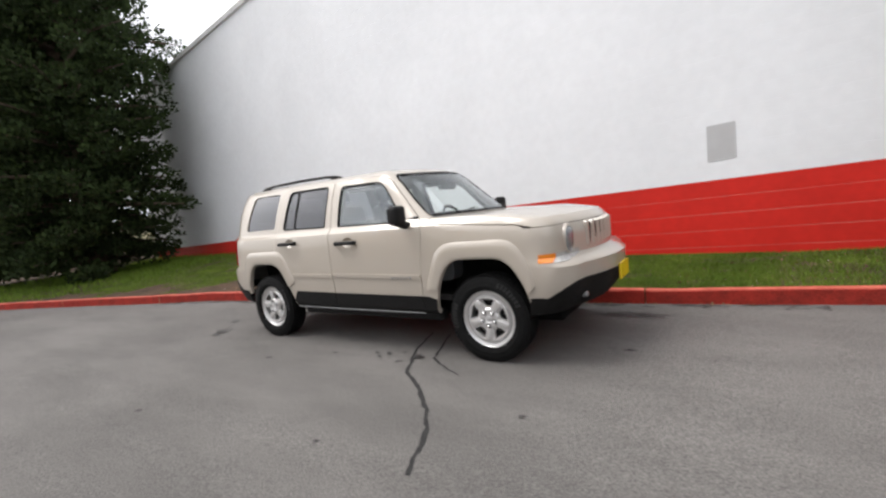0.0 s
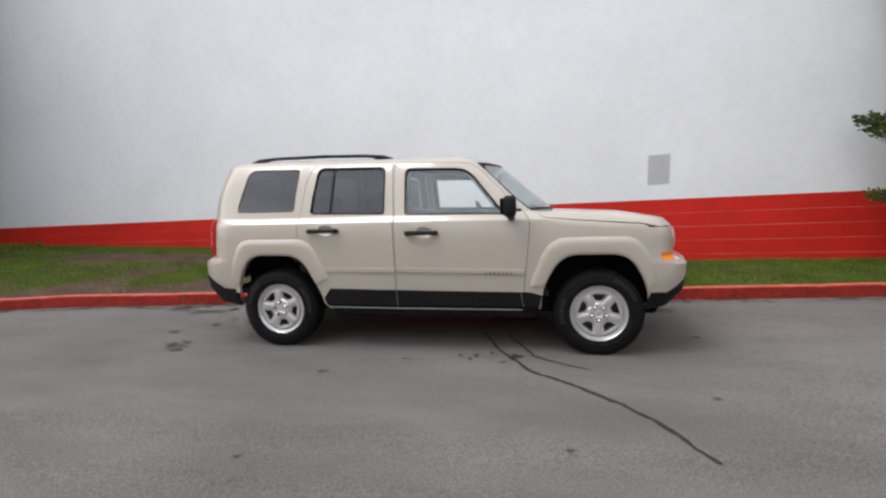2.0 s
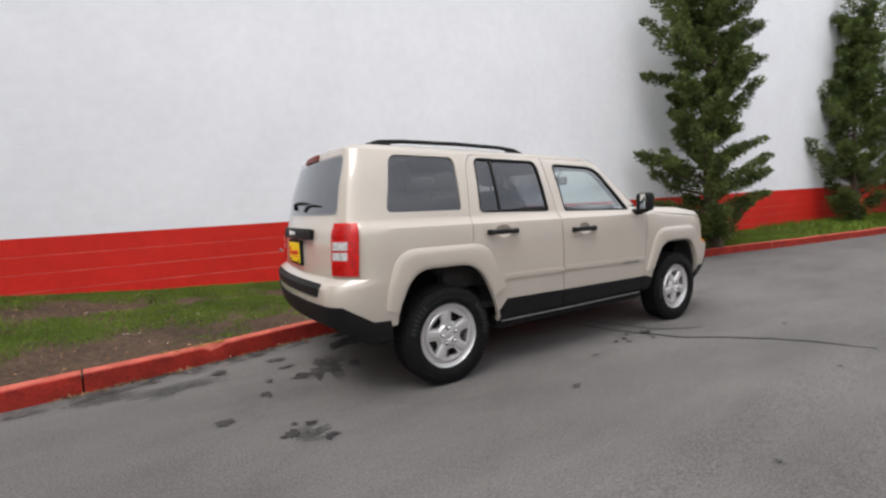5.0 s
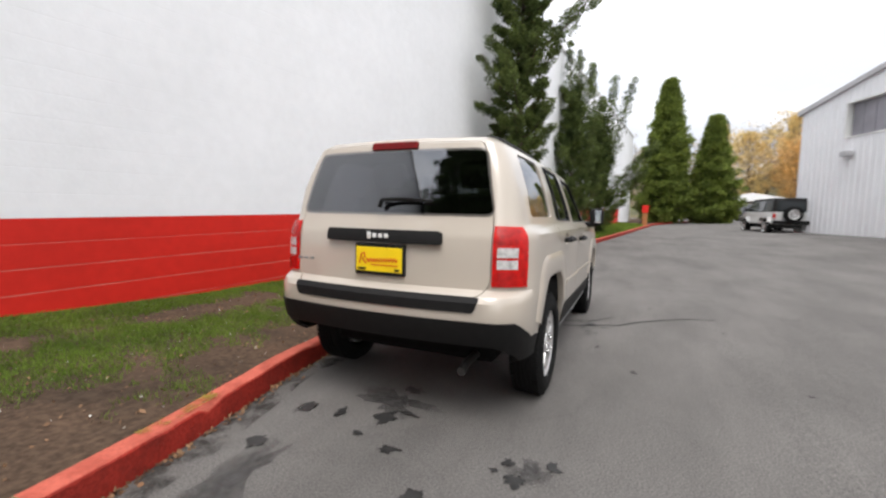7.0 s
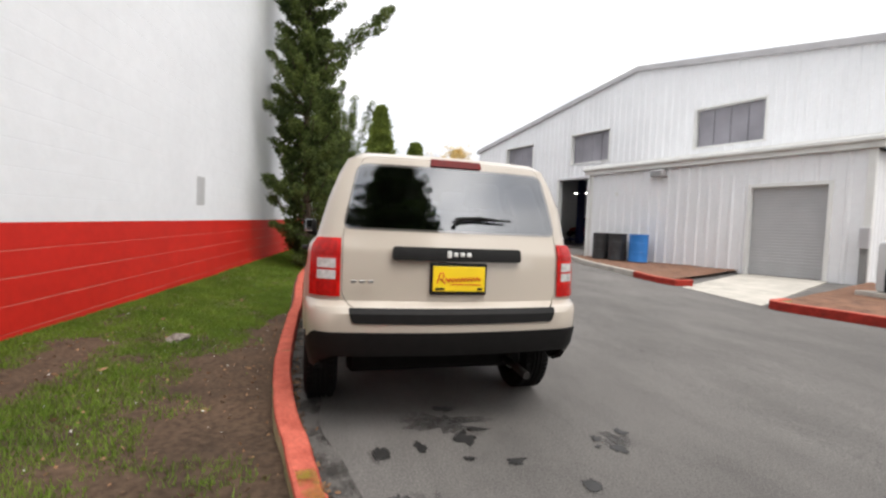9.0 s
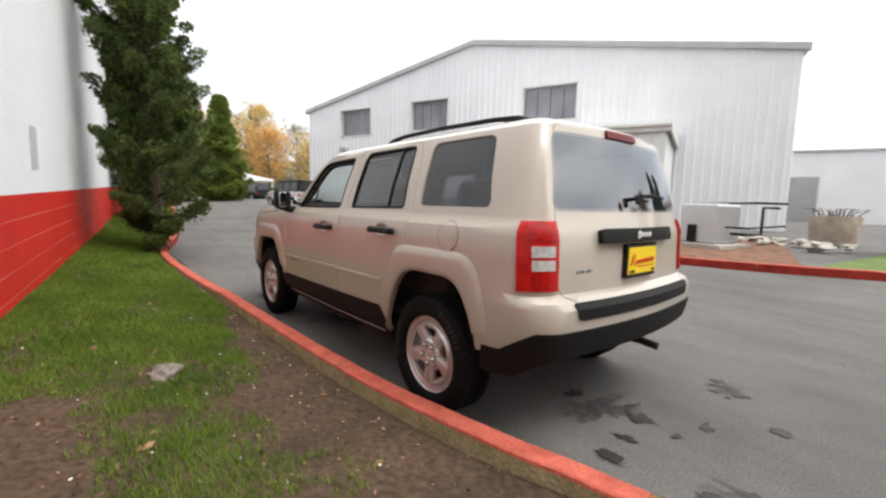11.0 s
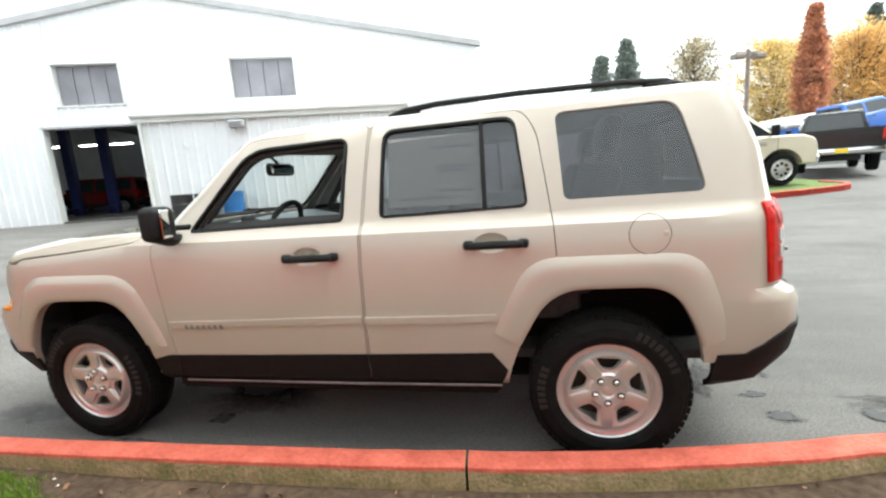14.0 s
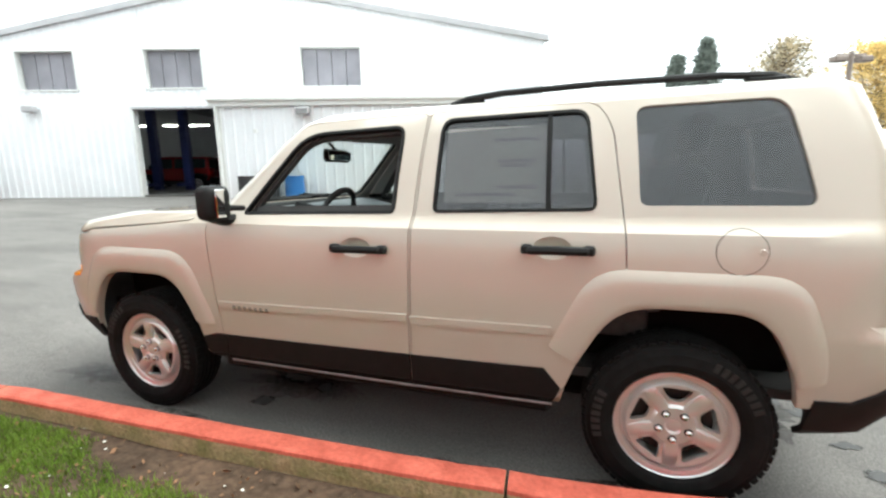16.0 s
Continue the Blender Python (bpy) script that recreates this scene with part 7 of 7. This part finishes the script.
def build_bed(name, label, line, back, material, lift):
    """Ground behind a kerb line, back to a plan line of the same count."""
    V, F = [], []
    rows = 8
    for p, q in zip(line, back):
        for j in range(rows + 1):
            t = j / rows
            x, y = p.x + (q[0] - p.x) * t, p.y + (q[1] - p.y) * t
            V.append((x, y, ground_z(x, y) + lift + 0.02 * noise.noise((x * 2, y * 2, 1)) - (0.02 if j == 0 else 0)))
    n = rows + 1
    for i in range(len(line) - 1):
        for j in range(rows):
            F.append((i * n + j, i * n + j + 1, (i + 1) * n + j + 1, (i + 1) * n + j))
    ob = from_arrays(name, V, F, material, smooth=60)
    tagged(ob, label, "ground", kind="structure")


M_LAWN = mat("short_lawn", (0.125, 0.180, 0.040), 0.9, color2=(0.085, 0.120, 0.030), scale=2.0, fine=0.35, fine_scale=40, bump=1.0, bump_scale=60)
shift = [Vector((p.x, p.y - 0.06)) for p in ISL_A[3:]]
build_bed("island_lawn", "bright green lawn on the kerbed island", [q for q in shift if q.x < -1.6], [(q.x - 1.0 if q.x > -8 else -9.2, q.y - 5.5) for q in shift if q.x < -1.6], M_LAWN, 0.10)
near = [q for q in shift if q.x >= -1.75]
build_bed("mulch_bed", "brown bark mulch round the condenser", near, [shop_pt(-6.3 - (0.95 - q.x) * 1.1, 4.2) for q in near], M_MULCH, 0.09)
bl = [Vector((p.x, p.y - 0.06)) for p in ISL_B[:-4]]
build_bed("mulch_bed", "brown bark mulch strip along the lean-to wall", bl, [shop_pt(1.9 - 5.6 * i / (len(bl) - 1), 4.25) for i in range(len(bl))], M_MULCH, 0.09)
ap = [shop_pt(-5.6, 4.25), shop_pt(-3.8, 4.25)]
V = [(1.15, -6.2, ground_z(1.15, -6.2) + 0.006), (3.25, -6.6, ground_z(3.25, -6.6) + 0.006), (ap[1][0], ap[1][1], 0.335), (ap[0][0], ap[0][1], 0.335)]
V += [(x, y, z - 0.3) for x, y, z in V]
ob = from_arrays("apron", V, [(0, 1, 2, 3), (4, 7, 6, 5), (0, 4, 5, 1), (1, 5, 6, 2), (2, 6, 7, 3), (3, 7, 4, 0)], M_CONCRETE)
tagged(ob, "pale concrete apron up to the roller door", "pavement", kind="structure")

# marker post at the end of the verge, lamp post, balloon, white canopies
M_WOOD = mat("weathered_orange_wood", (0.36, 0.15, 0.05), 0.8, var=0.15, scale=9)
post = new("marker_post")
tagged(post, "short orange wooden post with a small red sign", "post")
box("post", -0.16, 0.16, -0.16, 0.16, -0.1, 1.15, M_WOOD, post, 0.02)
box("sign", -0.20, -0.165, -0.19, 0.19, 1.0, 1.5, M_REDWALL, post, 0.01)
post.matrix_world = pose(28.0, -1.85, 0.48)
M_POLE = mat("brown_pole_paint", (0.22, 0.17, 0.14), 0.6, var=0.12, scale=5)
lp = new("street_lamp")
tagged(lp, "brown steel street lamp with two box heads", "street lamp")
bm = bmesh.new()
add_tube(bm, [(0, 0, -0.3), (0, 0, 6.2)], [0.13, 0.10], 10)
part("pole", bm, M_POLE, lp)
box("crossbar", -0.75, 0.75, -0.05, 0.05, 5.95, 6.10, M_POLE, lp, 0.02)
for s in (1, -1):
    box("lamp_head", s * 0.62 - 0.32, s * 0.62 + 0.32, -0.22, 0.22, 5.72, 5.98, M_POLE, lp, 0.04)
lp.matrix_world = pose(-12.9, -24.0, 0.5, 0, 0, 20)
bal = new("balloon")
tagged(bal, "red balloon floating on a string over the lot", "balloon")
bm = bmesh.new()
add_lathe(bm, [(0.001, -0.24), (0.03, -0.22), (0.12, -0.12), (0.17, 0.0), (0.165, 0.08), (0.11, 0.16), (0.001, 0.19)], 20, axis="z")
part("skin", bm, M_RED, bal)
bm = bmesh.new()
add_tube(bm, [(0, 0, -0.22), (0.03, 0.02, -1.2), (0, 0, -2.4)], 0.004, 4)
part("string", bm, M_TRIM, bal)
bal.matrix_world = pose(-17.12, -40.00, 5.15) @ Matrix.Scale(3.2, 4)
M_CANVAS = mat("white_canvas", (0.80, 0.80, 0.79), 0.8, var=0.04)


def build_canopy(x, y, z, w, d, h, rz):
    c = new("canopy")
    tagged(c, "white canvas sales canopy on posts", "canopy", "white canopies")
    bm = bmesh.new()
    add_prism(bm, [(-w / 2, h), (w / 2, h), (w / 2, h + 0.25), (0, h + 0.9), (-w / 2, h + 0.25)], "y", -d / 2, d / 2)
    part("roof", bm, M_CANVAS, c)
    for a in (-1, 1):
        for b in (-1, 1):
            box("post", a * (w / 2 - 0.1) - 0.05, a * (w / 2 - 0.1) + 0.05, b * (d / 2 - 0.1) - 0.05, b * (d / 2 - 0.1) + 0.05, -0.2, h, M_TRIM, c)
    c.matrix_world = pose(x, y, z, 0, 0, rz)


build_canopy(-20.5, -32.0, 0.5, 9, 6, 2.3, 15)
build_canopy(-11.0, -38.0, 0.5, 8, 6, 2.4, 5)
build_canopy(57, -13.5, 0.9, 7, 8, 2.3, 80)
rp = new("display_ramp")
tagged(rp, "steel display ramp under a raised pickup", "ramp")
bm = bmesh.new()
add_prism(bm, [(-4.8, 0.0), (-4.8, 1.10), (0.8, 1.88), (0.8, 0.0)], "y", -0.9, 0.9)
part("ramp", bm, M_STEEL, rp)
rp.matrix_world = pose(-18.7, -23.0, -0.06, 0, 0, 194)


# ---- cracks and stains on the road ----------------------------------------
def build_crack(line, width, name):
    """A ragged open crack as a narrow dark ribbon following the road."""
    pts = smooth_line(line, 0.02)
    V, F = [], []
    for i, p in enumerate(pts):
        q0, q1 = pts[max(0, i - 1)], pts[min(len(pts) - 1, i + 1)]
        d = (q1 - q0).normalized()
        nrm = Vector((-d.y, d.x))
        t = i / (len(pts) - 1)
        w = width * (0.35 + 0.65 * math.sin(math.pi * min(1, t * 0.9 + 0.1))) * (1 + 0.7 * noise.noise((p.x * 18, p.y * 18, 0)))
        off = 0.014 * noise.noise((p.x * 9, p.y * 9, 5)) + 0.008 * noise.noise((p.x * 40, p.y * 40, 8))
        for s in (-1, 1):
            q = p + nrm * (off + s * w / 2)
            V.append((q.x, q.y, ground_z(q.x, q.y) + 0.004))
    for i in range(len(pts) - 1):
        F.append((2 * i, 2 * i + 2, 2 * i + 3, 2 * i + 1))
    ob = from_arrays(name, V, F, M_CRACK)
    tagged(ob, "dark ragged crack in the asphalt", "crack", kind="structure")


build_crack([(0.40, -0.30), (0.45, -0.46), (0.56, -0.78), (0.69, -1.02), (0.81, -1.22), (0.94, -1.31), (1.11, -1.46), (1.34, -1.71), (1.46, -1.90), (1.55, -2.12), (1.66, -2.36), (1.86, -2.7), (1.95, -3.1)], 0.030, "road_crack")
build_crack([(0.60, -0.30), (0.65, -0.44), (0.75, -0.68), (0.84, -0.90), (1.02, -1.03), (1.21, -1.14)], 0.022, "road_crack")


def build_stain(x, y, r, stretch, angle, material, label, seed, z=0.003):
    """A blotch with an uneven outline, lying on the road."""
    n = 40
    V = [(x, y, ground_z(x, y) + z)]
    for k in range(n):
        a = 2 * math.pi * k / n
        rr = 1.15 * r * max(0.25, 0.78 + 0.75 * noise.noise((math.cos(a) * 1.7 + seed, math.sin(a) * 1.7, seed * 0.7)) + 0.5 * noise.noise((math.cos(a) * 4 + seed, math.sin(a) * 4, 3)))
        px, py = rr * math.cos(a) * stretch, rr * math.sin(a)
        c, s = math.cos(angle), math.sin(angle)
        qx, qy = x + px * c - py * s, y + px * s + py * c
        V.append((qx, qy, ground_z(qx, qy) + z))
    F = [(0, 1 + k, 1 + (k + 1) % n) for k in range(n)]
    ob = from_arrays("oil_stain", V, F, material)
    tagged(ob, label, "oil stain", "stains on the road", "structure")


SPOTS = [(-2.10, -0.06, 0.06, 1.6, 0.3), (-2.21, 0.41, 0.045, 1.7, 0.2), (-2.17, 0.20, 0.035, 1.6, 0.4), (-2.39, -0.26, 0.04, 1.4, 1.2), (-2.66, -0.53, 0.045, 1.2, 0), (-2.37, -0.88, 0.05, 1.2, 0.8),
         (-2.25, -0.82, 0.03, 1.3, 0), (-2.20, -1.02, 0.03, 1.8, 0.5), (-1.72, -0.04, 0.05, 1.8, 1.4), (-2.33, -0.03, 0.035, 1.0, 0), (-2.33, -0.78, 0.018, 1, 0), (-2.62, 0.38, 0.05, 1.5, 0.2),
         (-2.02, -0.18, 0.02, 4.0, 1.3), (0.68, -0.93, 0.045, 1.5, 0.6), (0.50, -0.86, 0.018, 1.2, 0), (0.38, -0.92, 0.022, 1.5, 0), (0.34, -1.0, 0.02, 1, 0), (0.60, -1.05, 0.03, 1.4, 0.5), (0.25, -0.93, 0.015, 1.4, 0),
         (1.86, -1.53, 0.022, 1.5, 0.4), (0.94, -2.18, 0.022, 1.3, 0.7), (-0.65, -2.43, 0.024, 1.6, 0.1), (-0.7, -1.35, 0.03, 1.8, 0), (-0.15, -1.05, 0.025, 1.8, 0), (2.2, -0.35, 0.035, 1.6, 0.1),
         (0.74, 0.62, 0.05, 1.3, 0.5), (0.72, 0.27, 0.12, 1.4, 0.2), (0.5, 0.4, 0.05, 1.3, 0.9)]
for i, (x, y, r, st, an) in enumerate(SPOTS):
    build_stain(x, y, r, st, an, M_DAMP if y < -1.04 or x > 1.8 else M_OIL, "small dark oil drip on the asphalt", i * 1.7, 0.004 + i * 0.0003)
for i, (x, y, r, st, an) in enumerate([(-2.86, 0.25, 0.13, 2.6, 0.12), (-2.28, -0.93, 0.10, 1.6, 0.3), (-1.9, 0.0, 0.16, 2.0, 1.3), (0.7, 0.35, 0.24, 1.8, 0.2), (-3.35, 0.30, 0.10, 2.0, 0.2), (-2.22, 0.43, 0.05, 1.8, 0.0),
                                       (2.1, 0.62, 0.16, 2.4, 0.05)]):
    build_stain(x, y, r, st, an, M_DAMP, "faded damp patch on the asphalt", 50 + i * 2.3, 0.0015 + i * 0.0003)

# ---- grass, litter --------------------------------------------------------
def grass_amount(x, s):
    """How thickly grass grows: thin on the trodden soil near the kerb and in worn patches."""
    g = 0.85 + 1.2 * noise.noise((x * 0.9, s * 2.2, 4)) + 0.75 * noise.noise((x * 2.7, s * 6, 9)) + 0.5 * noise.noise((x * 7, s * 15, 2))
    bare = interp(x, [(-12, 0.0), (-7.5, 0.30), (-5.2, 0.40), (-3.2, 0.44), (-0.9, 0.46), (0.3, 0.30), (1.2, 0.10), (3, 0.02)])
    bare += 0.10 * noise.noise((x * 1.8, 3, 1)) if bare > 0.1 else 0
    g -= 1.7 * max(0, bare - s) / max(0.12, bare) if bare > 0 else 0
    tuft = math.exp(-((x + 4.5) / 0.5) ** 2 - ((s - 0.26) / 0.10) ** 2)
    g += 1.5 * tuft
    row = 0.72 + 0.05 * noise.noise((x * 0.9, 8, 0))
    worn = 1.5 * math.exp(-((s - row) / 0.085) ** 2) * min(1, max(0, (x + 8.5) / 1.5)) * min(1, max(0, (-0.4 - x) / 0.8)) * (0.75 + 0.7 * noise.noise((x * 1.1, 5, 5)))
    g -= worn
    if s > 0.88:
        g += 0.4
    if x < -9 or x > 3.5:
        g += 0.35
    elif x > 1.2:
        g += 0.1
    return g


def build_grass():
    rng = np.random.default_rng(8)
    V = []
    for x0, x1, count, size in ((-4.6, 3.2, 260000, 0.027), (3.2, 9.5, 60000, 0.034), (-9.5, -4.6, 60000, 0.038), (-17, -9.5, 16000, 0.10), (9.5, 30, 14000, 0.12)):
        made = 0
        while made < count:
            x, s = rng.uniform(x0, x1), rng.uniform(0.02, 0.99)
            made += 1
            g = grass_amount(x, s)
            if rng.uniform() > g:
                continue
            ya, yb = kerb_y(x) + 0.13, wall_y(x)
            y = ya + (yb - ya) * s
            z = verge_z(x, (y - (ya - 0.03)) / (yb + 0.02 - (ya - 0.03))) - 0.004
            L = size * rng.uniform(0.5, 1.5)
            a = rng.uniform(0, 6.283)
            lean = rng.uniform(0.1, 0.9)
            w = size * 0.11
            dx, dy = math.cos(a), math.sin(a)
            V.append(((x - dy * w, y + dx * w, z), (x + dy * w, y - dx * w, z), (x + dx * L * lean, y + dy * L * lean, z + L)))
    n = len(V)
    me = bpy.data.meshes.new("grass")
    me.vertices.add(3 * n)
    me.vertices.foreach_set("co", np.array(V, float).ravel())
    me.loops.add(3 * n)
    me.loops.foreach_set("vertex_index", np.arange(3 * n, dtype=np.int32))
    me.polygons.add(n)
    me.polygons.foreach_set("loop_start", np.arange(0, 3 * n, 3, dtype=np.int32))
    me.update(calc_edges=True)
    tagged(finish("grass", me, M_GRASS), "short patchy green grass on bare soil", "grass", kind="stuff")


build_grass()

M_DRYLEAF = mat("dry_leaves", (0.27, 0.16, 0.085), 0.9, color2=(0.14, 0.07, 0.035), scale=3, random_tint=0.5)
M_PALE = mat("pale_scraps", (0.70, 0.68, 0.62), 0.9, var=0.1)


def build_litter(name, label, material, count, size, seed, zone, kind="stuff"):
    rng = np.random.default_rng(seed)
    C, D = [], []
    while len(C) < count:
        x, s = rng.uniform(*zone), rng.uniform(0.02, 0.95)
        ya, yb = kerb_y(x) + 0.1, wall_y(x) + 0.02
        C.append((x, ya + (yb - ya) * s, verge_z(x, s) + 0.008))
        D.append((math.cos(len(C)), math.sin(len(C)), 0.15))
    ob = leaf_mesh(name, C, D, size, size * 0.33, material, None, 0.25)
    tagged(ob, label, "leaf litter", kind=kind)


build_litter("fallen_leaves", "scattered dry brown leaves on the soil", M_DRYLEAF, 2000, 0.024, 4, (-5, 6))
build_litter("large_fallen_leaves", "larger curled tan leaves lying on the soil", M_DRYLEAF, 80, 0.045, 14, (-4.8, 3.0))
build_litter("litter_scraps", "small pale scraps and pebbles on the soil", M_PALE, 280, 0.017, 5, (-5.0, 4))
# dirt washed into the gutter
V, F = [], []
gx = np.arange(-6, 5.5, 0.1)
for i, x in enumerate(gx):
    wd = 0.17 + 0.11 * noise.noise((x * 1.3, 2, 0))
    for o in (0.0, 0.5, 1.0):
        y = kerb_y(x) - o * wd - 0.002
        V.append((x, y, ground_z(x, y) + 0.003))
for i in range(len(gx) - 1):
    for j in range(2):
        F.append((3 * i + j, 3 * i + j + 1, 3 * i + j + 4, 3 * i + j + 3))
tagged(from_arrays("gutter_dirt", V, F, M_GUTTER), "dark dirt washed along the foot of the kerb", "dirt", kind="structure")
# leaves gathered in the gutter
rng = np.random.default_rng(12)
C, D = [], []
for k in range(420):
    x = rng.uniform(-3.6, -0.8) if k < 330 else rng.uniform(-0.8, 3)
    C.append((x, kerb_y(x) - abs(rng.normal(0, 0.025)) - 0.004, 0.008))
    D.append((rng.normal(), rng.normal(), 0.2))
tagged(leaf_mesh("gutter_leaves", C, D, 0.028, 0.010, M_DRYLEAF, None, 0.2), "crumbled brown leaves along the gutter", "leaf litter", kind="stuff")
# a grey clod lying on the grass
bm = bmesh.new()
bmesh.ops.create_icosphere(bm, subdivisions=3, radius=0.12)
for v in bm.verts:
    k = 0.6 + 0.9 * abs(noise.noise(v.co * 9))
    v.co = Vector((v.co.x * k * 1.1, v.co.y * k * 0.8, max(-0.02, v.co.z * k * 0.55)))
M_CLOD = mat("grey_dry_clod", (0.23, 0.20, 0.17), 0.95, var=0.3, scale=25, bump=0.8, bump_scale=60)
cl = part("dirt_clod", bm, M_CLOD, None, smooth=60)
cl.matrix_world = pose(-0.28, 1.96, 0.13)
tagged(cl, "grey clump of dry roots lying on the grass", "clod")
